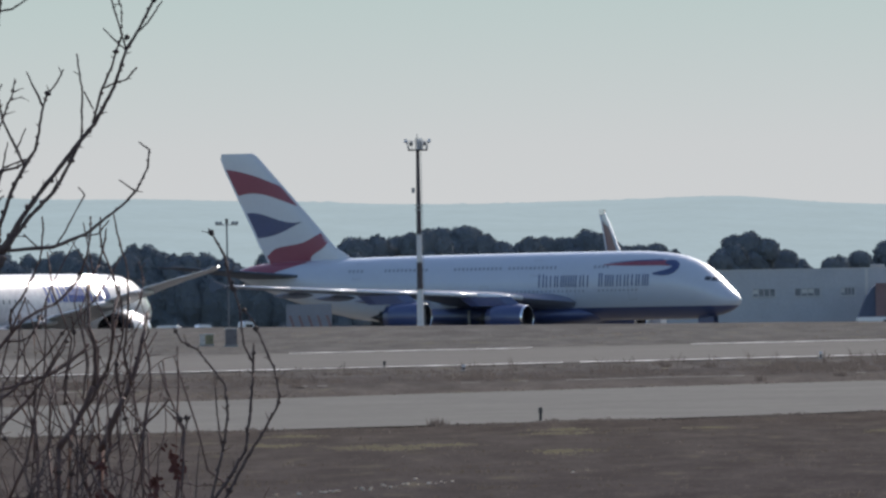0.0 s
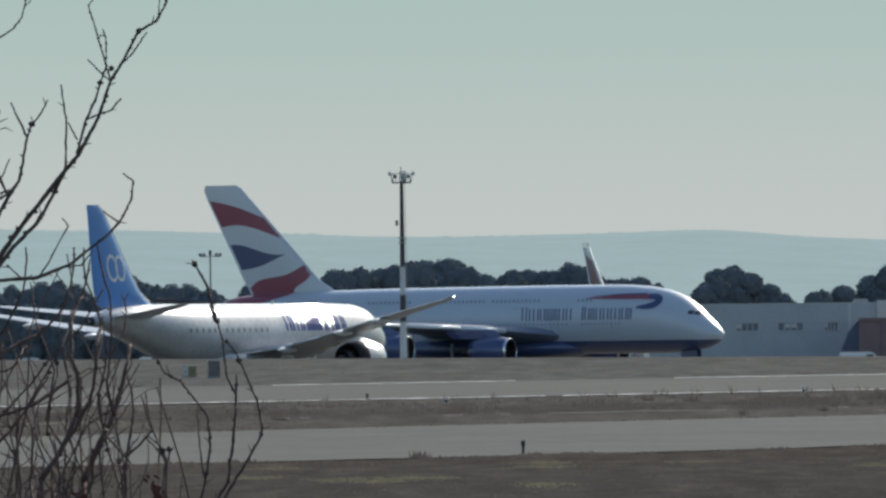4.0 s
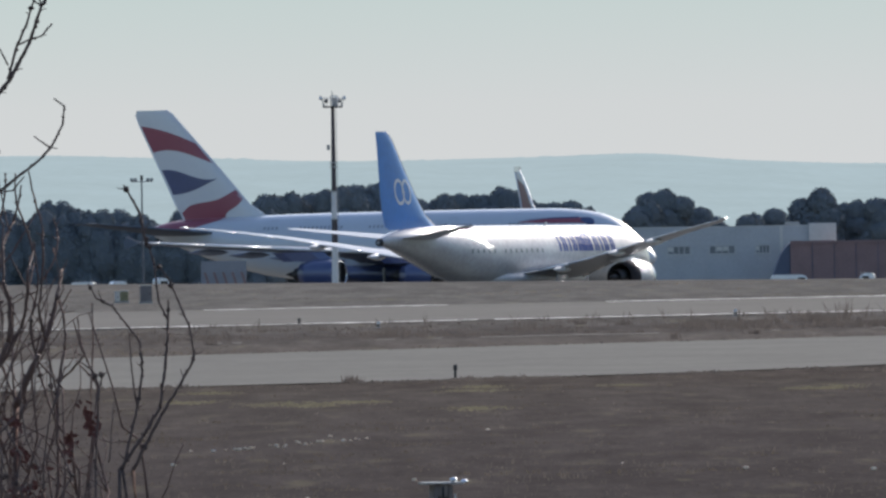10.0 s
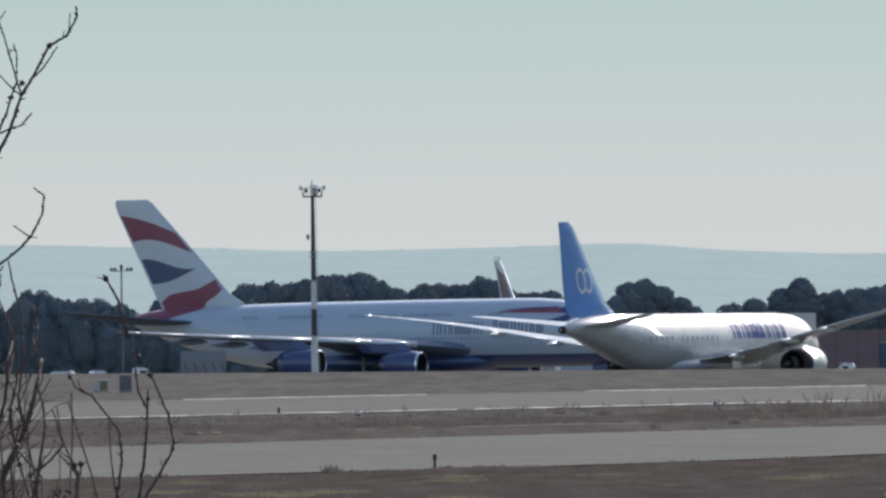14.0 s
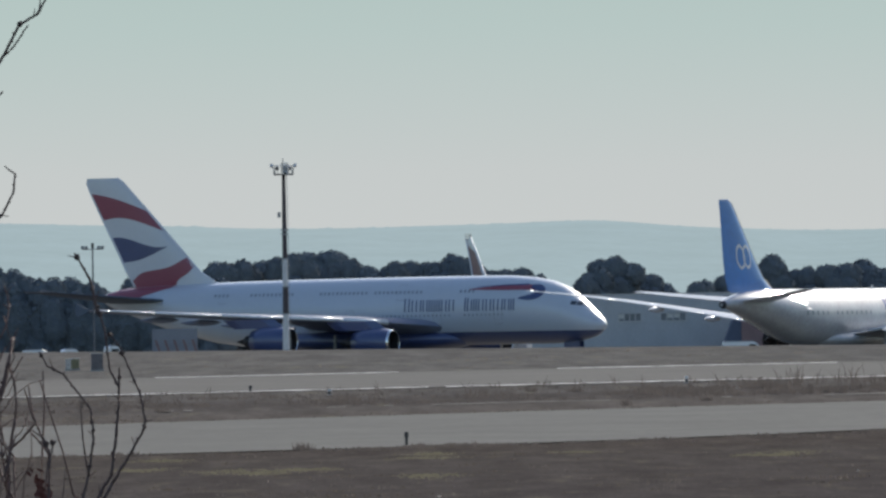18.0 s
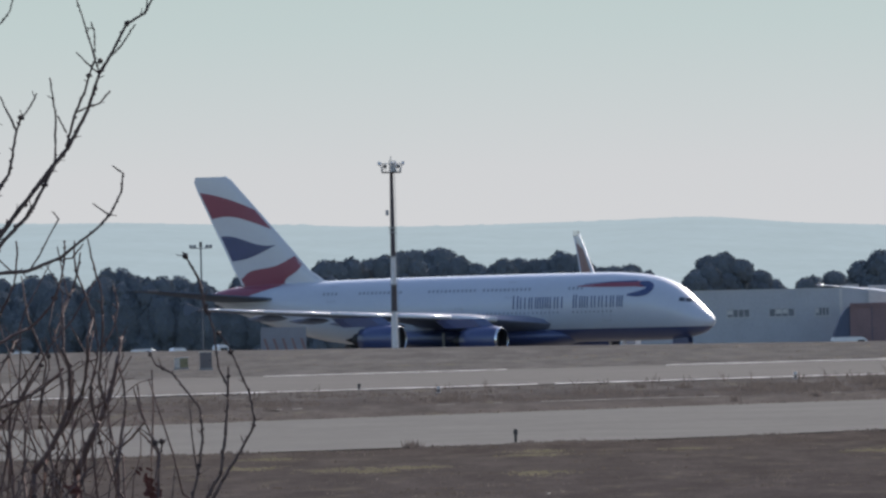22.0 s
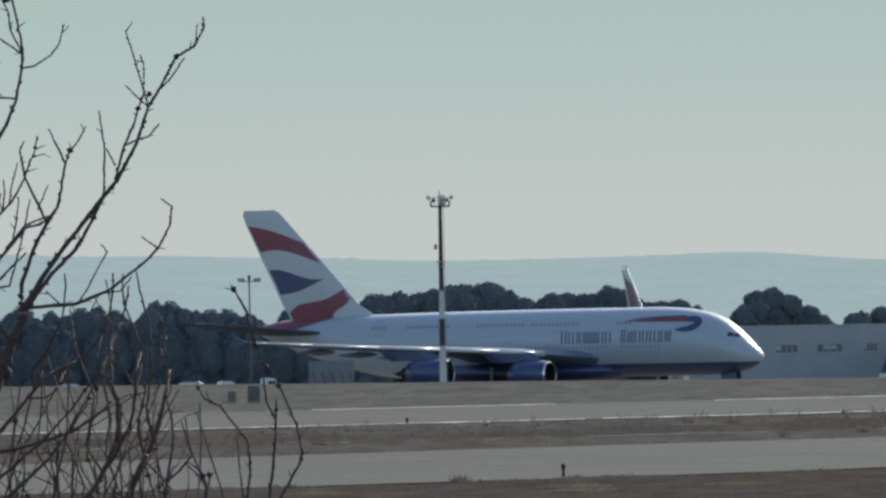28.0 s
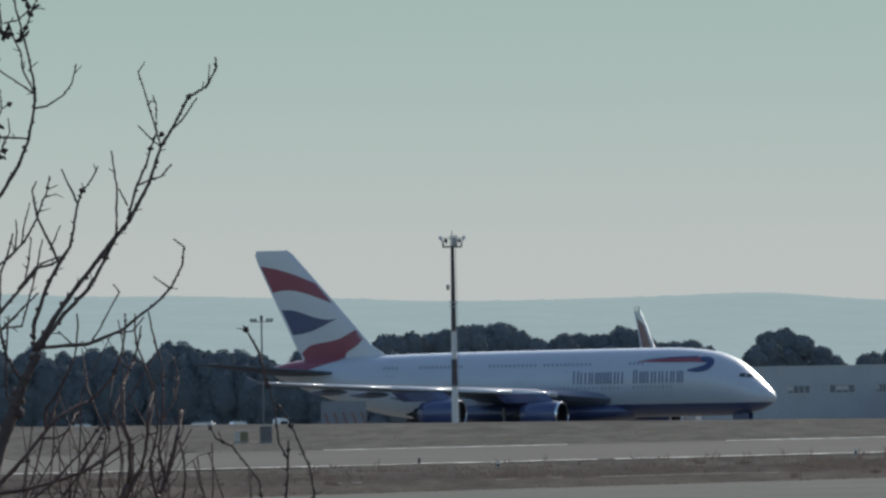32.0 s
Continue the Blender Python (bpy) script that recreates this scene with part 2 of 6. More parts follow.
def rods(pairs, r, n=8):
    bm = bmesh.new()
    for a, b in pairs:
        rod(bm, a, b, r, r, n)
    return bm


def loft(rings, caps=True):
    """Skin over closed rings of equal length."""
    bm = bmesh.new()
    vs = [[bm.verts.new(p) for p in r] for r in rings]
    n = len(vs[0])
    for a, b in zip(vs, vs[1:]):
        for i in range(n):
            bm.faces.new((a[i], a[(i + 1) % n], b[(i + 1) % n], b[i]))
    if caps:
        bm.faces.new(vs[0][::-1])
        bm.faces.new(vs[-1])
    return bm


def revolve(profile, axis_at, n=32):
    """Rings of (along, radius) about an axis parallel to X through axis_at."""
    ax, ay, az = axis_at
    rings = []
    for s, r in profile:
        rings.append([(ax + s, ay + r * math.cos(2 * math.pi * i / n), az + r * math.sin(2 * math.pi * i / n)) for i in range(n)])
    return loft(rings, caps=False)


def smooth_at(stations, s):
    """Monotone cubic through rows (s, a, b, ...) at s."""
    for i in range(len(stations) - 1):
        p1, p2 = stations[i], stations[i + 1]
        if s <= p2[0] or i == len(stations) - 2:
            p0 = stations[i - 1] if i else p1
            p3 = stations[i + 2] if i + 2 < len(stations) else p2
            h = p2[0] - p1[0]
            u = min(max((s - p1[0]) / h, 0), 1)
            out = []
            for j in range(1, len(p1)):
                d = (p2[j] - p1[j]) / h
                d0 = (p1[j] - p0[j]) / (p1[0] - p0[0]) if i else d * 1.6
                d3 = (p3[j] - p2[j]) / (p3[0] - p2[0]) if p3 is not p2 else d
                m1 = 0 if d0 * d <= 0 else 2 * d0 * d / (d0 + d)
                m2 = 0 if d3 * d <= 0 else 2 * d3 * d / (d3 + d)
                out.append((2 * u**3 - 3 * u**2 + 1) * p1[j] + (u**3 - 2 * u**2 + u) * h * m1 + (3 * u**2 - 2 * u**3) * p2[j] + (u**3 - u**2) * h * m2)
            return out


def fuselage(stations, s_list, n=56):
    rings = []
    for s in s_list:
        top, bot, half = smooth_at(stations, s)
        zc, hh = (top + bot) / 2, max((top - bot) / 2, 0.01)
        rings.append([(-s, max(half, 0.01) * math.cos(2 * math.pi * i / n), zc + hh * math.sin(2 * math.pi * i / n)) for i in range(n)])
    return loft(rings)


def side(stations, s, z, proud=0.03):
    """The starboard skin's y at s metres behind the nose and height z."""
    top, bot, half = smooth_at(stations, s)
    zc, hh = (top + bot) / 2, (top - bot) / 2
    return -half * math.sqrt(max(0.0, 1 - ((z - zc) / hh) ** 2)) - proud


def skin_patch(bm, stations, s0, s1, z_lo, z_hi, ns=4, nz=3, proud=0.03):
    """A painted patch that follows the starboard skin; z_lo and z_hi are numbers or functions of s."""
    lo = z_lo if callable(z_lo) else (lambda s: z_lo)
    hi = z_hi if callable(z_hi) else (lambda s: z_hi)
    grid = []
    for i in range(ns + 1):
        s = s0 + (s1 - s0) * i / ns
        grid.append([bm.verts.new((-s, side(stations, s, lo(s) + (hi(s) - lo(s)) * j / nz, proud), lo(s) + (hi(s) - lo(s)) * j / nz)) for j in range(nz + 1)])
    for i in range(ns):
        for j in range(nz):
            bm.faces.new((grid[i][j], grid[i + 1][j], grid[i + 1][j + 1], grid[i][j + 1]))


def ribbon_patch(bm, stations, path, n=20, proud=0.035):
    """A painted ribbon on the starboard skin along rows of (behind the nose, height, half width)."""
    rows = [(float(i), *p) for i, p in enumerate(path)]
    pts = [smooth_at(rows, (len(path) - 1) * i / n) for i in range(n + 1)]
    grid = []
    for i, (q, z, h) in enumerate(pts):
        a, b = pts[max(i - 1, 0)], pts[min(i + 1, n)]
        d = Vector((b[0] - a[0], b[1] - a[1])).normalized()
        row = []
        for e in (-1, 0, 1):
            qq, zz = q - d.y * h * e, z + d.x * h * e
            row.append(bm.verts.new((-qq, side(stations, qq, zz, proud), zz)))
        grid.append(row)
    for a, b in zip(grid, grid[1:]):
        for j in range(2):
            bm.faces.new((a[j], b[j], b[j + 1], a[j + 1]))


def name_bars(body, stations, material, first, pitch, count, z0, z1, wide, stroke, gaps=(), tall=()):
    """A name in plain upright bars, two or three to a place."""
    for i in range(count):
        if i in gaps:
            continue
        top = z1 + (0.14 * (z1 - z0) if i in tall else 0)
        a = first - i * pitch
        for u in ((0.0, 0.62), (0.0, 0.36, 0.72), (0.15, 0.55), (0.0, 0.62))[(i * 3 + i // 4) % 4]:
            bm = bmesh.new()
            skin_patch(bm, stations, a - u * wide - stroke, a - u * wide, z0, top, 1, 3)
            part("lettering_bar", bm, material, body)


def foil(chord, thick, n=9):
    """Closed airfoil outline, (back from the leading edge, up)."""
    pts = []
    for i in range(n):
        u = (1 - math.cos(math.pi * i / (n - 1))) / 2
        pts.append((u, 5 * thick * (0.2969 * math.sqrt(u) - 0.126 * u - 0.3516 * u**2 + 0.2843 * u**3 - 0.1015 * u**4)))
    up = [(u * chord, t * chord) for u, t in pts]
    low = [(u * chord, -t * chord * 0.8) for u, t in pts[-2:0:-1]]
    return up + low


def wing(stations, sgn, upright=False):
    """Rows of (span, leading edge behind the nose, height, chord, thickness ratio)."""
    rings = []
    for y, s, z, chord, th in stations:
        if upright:
            rings.append([(-(s + a), b, z) for a, b in foil(chord, th)])
        else:
            rings.append([(-(s + a), sgn * y, z + b) for a, b in foil(chord, th)])
    return loft(rings)


def edge_strip(stations, sgn, share=0.22):
    """The polished leading edge."""
    bm = bmesh.new()
    for (y0, s0, z0, c0, t0), (y1, s1, z1, c1, t1) in zip(stations, stations[1:]):
        rod(bm, (-s0 + 0.02, sgn * y0, z0), (-s1 + 0.02, sgn * y1, z1), max(0.04, c0 * t0 * share), max(0.04, c1 * t1 * share), 8)
    return bm


def nacelle(parent, s, y, z, r, length, cowl, lip_label, rear=None, split=0.66):
    """A fan engine: cowl, inlet barrel, polished lip, fan, core and plug."""
    eng = part("engine", revolve([(-0.25, r * 0.90), (-0.9, r * 1.0), (-length * 0.35, r * 1.03), (-length * split, r * (1.03 - 0.146 * (split - 0.35)))], (-s, y, z)), cowl, parent, smooth=True)
    part("inlet_barrel", revolve([(-1.0, r * 0.80), (-0.3, r * 0.815), (-0.06, r * 0.842)], (-s, y, z)), DARK, eng, smooth=True)
    part("intake_lip", revolve([(-0.065, r * 0.846), (-0.02, r * 0.86), (0.0, r * 0.875), (-0.03, r * 0.905), (-0.10, r * 0.925), (-0.2, r * 0.935), (-0.28, r * 0.92)], (-s, y, z)), LIPMETAL, eng, lip_label, smooth=True)
    part("rear_cowl", revolve([(-length * split, r * (1.025 - 0.146 * (split - 0.35))), (-length * max(split + 0.01, 0.66), r * 0.98), (-length * 0.8, r * 0.92), (-length, r * 0.78), (-length + 0.05, r * 0.72), (-length * 0.55, r * 0.74)], (-s, y, z)), rear or cowl, eng, smooth=True)
    part("fan", revolve([(-1.0, r * 0.81), (-1.02, r * 0.30), (-0.55, r * 0.02)], (-s, y, z), 24), DARK, eng, smooth=True)
    part("core_nozzle", revolve([(-length * 0.5, r * 0.72), (-length * 0.72, r * 0.58), (-length * 1.18, r * 0.42), (-length * 1.2, r * 0.36), (-length * 0.9, r * 0.3)], (-s, y, z)), DARK, eng, "dark exhaust nozzle", smooth=True)
    part("exhaust_plug", revolve([(-length * 0.9, r * 0.30), (-length * 1.22, r * 0.24), (-length * 1.45, r * 0.02)], (-s, y, z), 20), DARK, eng, smooth=True)
    return eng


def wheel_set(parent, name, s, y, r, rows, gap, strut_top, width=0.45):
    """A leg with axles and tyres standing on the ground."""
    leg = part(name, rods([((-s, y, r), (-s, y, strut_top))] + [((-s - o, y - gap, r), (-s - o, y + gap, r)) for o in rows] + [((-s - rows[0], y, r), (-s - rows[-1] - 0.01, y, r))], r * 0.24, 10), STEEL, parent)
    for o in rows:
        for g in (-gap, gap):
            c = Vector((-s - o, y + g, r))
            rings = []
            for w, q in ((-0.5, 0.55), (-0.5, 0.86), (-0.36, 0.97), (0, 1.0), (0.36, 0.97), (0.5, 0.86), (0.5, 0.55)):
                rings.append([(c.x + r * q * math.cos(2 * math.pi * i / 20), c.y + w * width, c.z + r * q * math.sin(2 * math.pi * i / 20)) for i in range(20)])
            part("tyre", loft(rings), TYRE, leg, smooth=True, sharp=40)
    return leg


# ---------------------------------------------------------------- ground
LEVELS = [(-400, 2.5), (-40, 2.4), (0, 2.3), (14, 1.9), (60, 0.15), (110, 0.0), (300, 0.0), (460, 0.02), (520, 0.10), (575, 0.98), (610, 1.41), (650, 1.76), (720, 2.30), (800, 2.92), (900, 3.46),
          (960, 3.30), (1060, 1.7), (1150, 0.8), (1300, 0.8), (5200, 0.8)]


def terrain(x, y):
    z = smooth_at(LEVELS, y)[0]
    u = min(max((y - 720) / 180, 0), 1) * min(max((1100 - y) / 180, 0), 1)
    return z - 0.008 * max(-120, min(120, x)) * u


def edge_near(x):
    return 515.0 + 1.22 * x


def edge_far(x):
    return 572.6 + 0.62 * x


def weeds_near(x):
    return 594.0 + 0.50 * x


def line_b(x):
    return 652.0 + 0.62 * x


def line_a(x):
    return 725.0 + 0.60 * x


def ground_material():
    m = bpy.data.materials.new("airfield_grass")
    m.use_nodes = True
    n, k = m.node_tree.nodes, m.node_tree.links
    bsdf = n["Principled BSDF"]
    bsdf.inputs["Roughness"].default_value = 0.95
    bsdf.inputs["Specular IOR Level"].default_value = 0.0
    co, sep = n.new("ShaderNodeTexCoord"), n.new("ShaderNodeSeparateXYZ")
    k.new(co.outputs["Object"], sep.inputs[0])
    warp = n.new("ShaderNodeTexNoise")
    warp.inputs["Scale"].default_value, warp.inputs["Detail"].default_value = 0.25, 5
    k.new(co.outputs["Object"], warp.inputs[0])
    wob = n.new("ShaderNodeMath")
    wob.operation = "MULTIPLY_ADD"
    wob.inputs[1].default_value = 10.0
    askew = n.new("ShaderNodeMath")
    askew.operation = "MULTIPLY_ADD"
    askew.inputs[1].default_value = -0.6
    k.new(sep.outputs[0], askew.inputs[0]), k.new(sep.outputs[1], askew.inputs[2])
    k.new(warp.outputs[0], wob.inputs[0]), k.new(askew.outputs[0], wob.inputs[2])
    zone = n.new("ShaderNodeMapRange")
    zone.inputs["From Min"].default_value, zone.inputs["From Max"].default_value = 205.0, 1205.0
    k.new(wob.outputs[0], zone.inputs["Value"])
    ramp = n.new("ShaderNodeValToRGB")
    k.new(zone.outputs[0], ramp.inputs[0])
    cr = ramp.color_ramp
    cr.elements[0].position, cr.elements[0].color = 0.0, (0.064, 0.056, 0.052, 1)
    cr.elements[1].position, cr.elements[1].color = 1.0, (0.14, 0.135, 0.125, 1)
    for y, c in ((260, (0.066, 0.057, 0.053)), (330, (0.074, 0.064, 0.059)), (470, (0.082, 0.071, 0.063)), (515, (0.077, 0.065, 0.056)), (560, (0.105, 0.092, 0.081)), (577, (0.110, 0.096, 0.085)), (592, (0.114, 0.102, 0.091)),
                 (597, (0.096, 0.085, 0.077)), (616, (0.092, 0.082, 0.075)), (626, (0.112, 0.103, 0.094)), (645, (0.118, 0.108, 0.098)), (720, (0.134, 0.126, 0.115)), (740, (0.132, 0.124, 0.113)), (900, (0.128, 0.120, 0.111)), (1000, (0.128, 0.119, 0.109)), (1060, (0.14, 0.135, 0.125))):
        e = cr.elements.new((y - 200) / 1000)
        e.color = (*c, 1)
    # long low streaks and tufts
    st = n.new("ShaderNodeMapping")
    st.inputs["Scale"].default_value = (1.7, 0.2, 1)
    k.new(co.outputs["Object"], st.inputs[0])
    n1, n2, n3 = n.new("ShaderNodeTexNoise"), n.new("ShaderNodeTexNoise"), n.new("ShaderNodeTexNoise")
    n1.inputs["Scale"].default_value, n1.inputs["Detail"].default_value = 0.45, 3
    k.new(st.outputs[0], n1.inputs[0])
    n2.inputs["Scale"].default_value, n2.inputs["Detail"].default_value = 2.2, 2
    k.new(st.outputs[0], n2.inputs[0])
    n3.inputs["Scale"].default_value, n3.inputs["Detail"].default_value = 0.45, 4
    k.new(st.outputs[0], n3.inputs[0])
    s1 = n.new("ShaderNodeMapRange")
    s1.inputs["From Min"].default_value, s1.inputs["From Max"].default_value = 0.3, 0.7
    s1.inputs["To Min"].default_value, s1.inputs["To Max"].default_value = 0.87, 1.13
    k.new(n1.outputs[0], s1.inputs["Value"])
    s2 = n.new("ShaderNodeMapRange")
    s2.inputs["From Min"].default_value, s2.inputs["From Max"].default_value = 0.3, 0.7
    s2.inputs["To Min"].default_value, s2.inputs["To Max"].default_value = 0.90, 1.10
    k.new(n2.outputs[0], s2.inputs["Value"])
    mul = n.new("ShaderNodeMath")
    mul.operation = "MULTIPLY"
    k.new(s1.outputs[0], mul.inputs[0]), k.new(s2.outputs[0], mul.inputs[1])
    # broad darker and paler stretches
    wide = n.new("ShaderNodeMapping")
    wide.inputs["Scale"].default_value = (0.5, 0.035, 1)
    k.new(co.outputs["Object"], wide.inputs[0])
    n4 = n.new("ShaderNodeTexNoise")
    n4.inputs["Scale"].default_value, n4.inputs["Detail"].default_value = 1.0, 5
    k.new(wide.outputs[0], n4.inputs[0])
    s4 = n.new("ShaderNodeMapRange")
    s4.inputs["From Min"].default_value, s4.inputs["From Max"].default_value = 0.3, 0.7
    s4.inputs["To Min"].default_value, s4.inputs["To Max"].default_value = 0.86, 1.14
    k.new(n4.outputs[0], s4.inputs["Value"])
    mul2 = n.new("ShaderNodeMath")
    mul2.operation = "MULTIPLY"
    k.new(mul.outputs[0], mul2.inputs[0]), k.new(s4.outputs[0], mul2.inputs[1])
    tone = n.new("ShaderNodeVectorMath")
    tone.operation = "SCALE"
    k.new(ramp.outputs[0], tone.inputs[0]), k.new(mul2.outputs[0], tone.inputs["Scale"])
    # yellow-green growth in patches
    g1 = n.new("ShaderNodeMapRange")
    g1.inputs["From Min"].default_value, g1.inputs["From Max"].default_value = 0.60, 0.72
    k.new(n3.outputs[0], g1.inputs["Value"])
    g2 = n.new("ShaderNodeMath")
    g2.operation = "MULTIPLY"
    g2.inputs[1].default_value = 0.30
    k.new(g1.outputs[0], g2.inputs[0])
    mix = n.new("ShaderNodeMix")
    mix.data_type = "RGBA"
    mix.inputs[7].default_value = (0.170, 0.154, 0.092, 1)
    k.new(g2.outputs[0], mix.inputs[0]), k.new(tone.outputs[0], mix.inputs[6])
    k.new(mix.outputs[2], bsdf.inputs["Base Color"])
    bump = n.new("ShaderNodeBump")
    bump.inputs["Strength"].default_value, bump.inputs["Distance"].default_value = 0.6, 0.15
    k.new(n2.outputs[0], bump.inputs["Height"]), k.new(bump.outputs[0], bsdf.inputs["Normal"])
    return m


def sheet(name, xs, ys, zf, material, kind="structure", label="", category="", yf=None):
    """A sheet of quads over xs and ys; yf(x, v) turns a row's v into y."""
    verts, faces = [], []
    for v in ys:
        for x in xs:
            y = yf(x, v) if yf else v
            verts.append((x, y, zf(x, y)))
    n = len(xs)
    for j in range(len(ys) - 1):
        for i in range(n - 1):
            a = j * n + i
            faces.append((a, a + 1, a + n + 1, a + n))
    me = bpy.data.meshes.new(name)
    me.from_pydata(verts, [], faces)
    me.materials.append(material)
    for p in me.polygons:
        p.use_smooth = True
    return tagged(new(name, me), label, category, "", kind)


GROUND = ground_material()
ASPHALT = mat("runway_asphalt", (0.119, 0.115, 0.105), 0.9, vary=0.15, scale=0.2, bump=0.2, gloss=0.05)
ASPHALT2 = mat("taxiway_asphalt", (0.112, 0.105, 0.096), 0.9, vary=0.14, scale=0.2, bump=0.2, gloss=0.05)
gx = [-3000, -1500, -700, -300, -150] + [-100 + 5 * i for i in range(41)] + [150, 300, 700, 1500, 3000]
gy = [-400, -200, -80, -30, 0, 8, 16, 30, 45, 60, 80, 110] + [130 + 10 * i for i in range(103)] + [1200, 1300, 1600, 2000, 2600, 3300, 4100, 4950]


def rough(x, y):
    return terrain(x, y) + (0.05 * noise.noise((x * 0.13, y * 0.05, 3)) if y < 515 else 0.03 * noise.noise((x * 0.11, y * 0.04, 5)) if y < 1100 else 0)


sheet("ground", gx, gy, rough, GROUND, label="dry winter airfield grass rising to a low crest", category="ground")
rx = [-260 + 5 * i for i in range(105)]
sheet("road_1", rx, [i / 8 for i in range(9)], lambda x, y: terrain(x, y) + 0.04, ASPHALT, label="grey asphalt taxiway strip across the field", category="taxiway",
      yf=lambda x, v: edge_near(x) * (1 - v) + edge_far(x) * v)
sheet("road_2", rx, [i / 8 for i in range(9)], lambda x, y: terrain(x, y) + 0.03, ASPHALT2, label="pale worn asphalt taxiway below the crest", category="taxiway",
      yf=lambda x, v: line_b(x) * (1 - v) + (line_a(x) + 1.5) * v)


strip_rnd = random.Random(2)


def gutter(name, x0, x1, edge, width, cover, material=LINEPAINT):
    """A pale worn concrete strip along the taxiway, broken where grass has grown over it."""
    xs = [x0 + 0.4 * i for i in range(int((x1 - x0) / 0.4))]
    verts, faces = [], []
    for i, x in enumerate(xs):
        w = width * (0.55 + 0.9 * abs(noise.noise((x * 0.9, width, 1)))) * strip_rnd.uniform(0.8, 1.2)
        mid = edge(x) + 1.5 * noise.noise((x * 0.35, 4, width))
        for y in (mid - w / 2, mid + w / 2):
            verts.append((x, y, terrain(x, y) + 0.045))
        if i and noise.noise((x * 0.22, 11, width)) + 0.5 * noise.noise((x * 1.3, 2, width)) < cover:
            a = 2 * i - 2
            faces.append((a, a + 2, a + 3, a + 1))
    me = bpy.data.meshes.new(name)
    me.from_pydata(verts, [], faces)
    me.materials.append(material)
    tagged(new(name, me), "thin broken pale concrete strip along taxiway", "edging", "", "structure")


gutter("trim_line_1", -12.6, 0.6, line_a, 3.0, 0.45)
gutter("trim_line_2", 8.0, 23.5, line_a, 3.0, 0.45)
gutter("trim_line_3", -60, 60, line_b, 2.6, 0.55)
gutter("trim_line_4", -60, 60, weeds_near, 1.7, 0.05, DULLCON)


def hills():
    crest = [(-2600, 52), (-600, 47), (-181, 44.2), (-120, 42.4), (-69, 41.0), (-24, 39.5), (21, 39.9), (57, 40.6), (94, 37.9), (142, 36.2), (400, 34), (2600, 30)]

    def top(x):
        return smooth_at(crest, x)[0] - 0.2 + 0.45 * noise.noise((x * 0.03, 7, 0))

    def woods(x):
        return 0.40 * noise.noise((x * 0.15, 3, 0)) + 0.40 * noise.noise((x * 0.43, 3, 0)) + 0.25 * abs(noise.noise((x * 0.9, 3, 0)))

    def z(x, y):
        u = min(max((y - 3500) / 900, 0), 1)
        v = max(0.0, (y - 4350) / 50) if y < 4400 else 1.0
        u = u * u * (3 - 2 * u)
        return 0.6 + (top(x) - 0.6) * u + (1 - u) * u * 16 * noise.noise((x * 0.02, y * 0.006, 2)) + v * woods(x)

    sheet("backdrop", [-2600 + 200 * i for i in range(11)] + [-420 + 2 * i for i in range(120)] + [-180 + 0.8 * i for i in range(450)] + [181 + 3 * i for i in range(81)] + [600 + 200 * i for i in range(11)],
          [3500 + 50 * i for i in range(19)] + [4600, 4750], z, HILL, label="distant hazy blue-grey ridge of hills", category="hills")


hills()

# ---------------------------------------------------------------- parked double-deck airliner
BIG = [(0.0, 4.8, 4.8, 0.0), (0.25, 5.25, 4.2, 0.75), (0.6, 5.66, 3.85, 1.2), (1.3, 6.32, 3.4, 1.75), (2.3, 7.22, 3.05, 2.25), (3.4, 8.22, 2.82, 2.68), (5.0, 9.36, 2.62, 3.02), (7.5, 10.32, 2.5, 3.33), (10.0, 10.75, 2.5, 3.48), (14.0, 11.0, 2.5, 3.57),
       (20.0, 11.02, 2.5, 3.57), (45.0, 10.92, 2.5, 3.57), (52.0, 10.82, 2.95, 3.45), (60.0, 10.6, 4.7, 2.85), (66.0, 10.35, 6.7, 1.9), (70.0, 9.7, 8.2, 0.8), (70.7, 9.3, 8.7, 0.25)]


def livery_material():
    """White upper body over a navy belly, haze tinted into both colours."""
    m = mat("two_tone_body", (0.52, 0.56, 0.62), 0.35, vary=0.03, scale=0.25, coat=0.9)
    n, k = m.node_tree.nodes, m.node_tree.links
    bsdf = n["Principled BSDF"]
    old = bsdf.inputs["Base Color"].links[0].from_socket
    co, sep = n.new("ShaderNodeTexCoord"), n.new("ShaderNodeSeparateXYZ")
    k.new(co.outputs["Object"], sep.inputs[0])
    back = n.new("ShaderNodeMapRange")
    back.inputs["From Min"].default_value, back.inputs["From Max"].default_value = -40.0, -62.0
    back.inputs["To Min"].default_value, back.inputs["To Max"].default_value = 4.1, 1.0
    k.new(sep.outputs[0], back.inputs["Value"])
    less = n.new("ShaderNodeMath")
    less.operation = "LESS_THAN"
    k.new(sep.outputs[2], less.inputs[0]), k.new(back.outputs[0], less.inputs[1])
    mix = n.new("ShaderNodeMix")
    mix.data_type = "RGBA"
    mix.inputs[7].default_value = (0.050, 0.072, 0.175, 1)
    k.new(less.outputs[0], mix.inputs[0]), k.new(old, mix.inputs[6]), k.new(mix.outputs[2], bsdf.inputs["Base Color"])
    return m


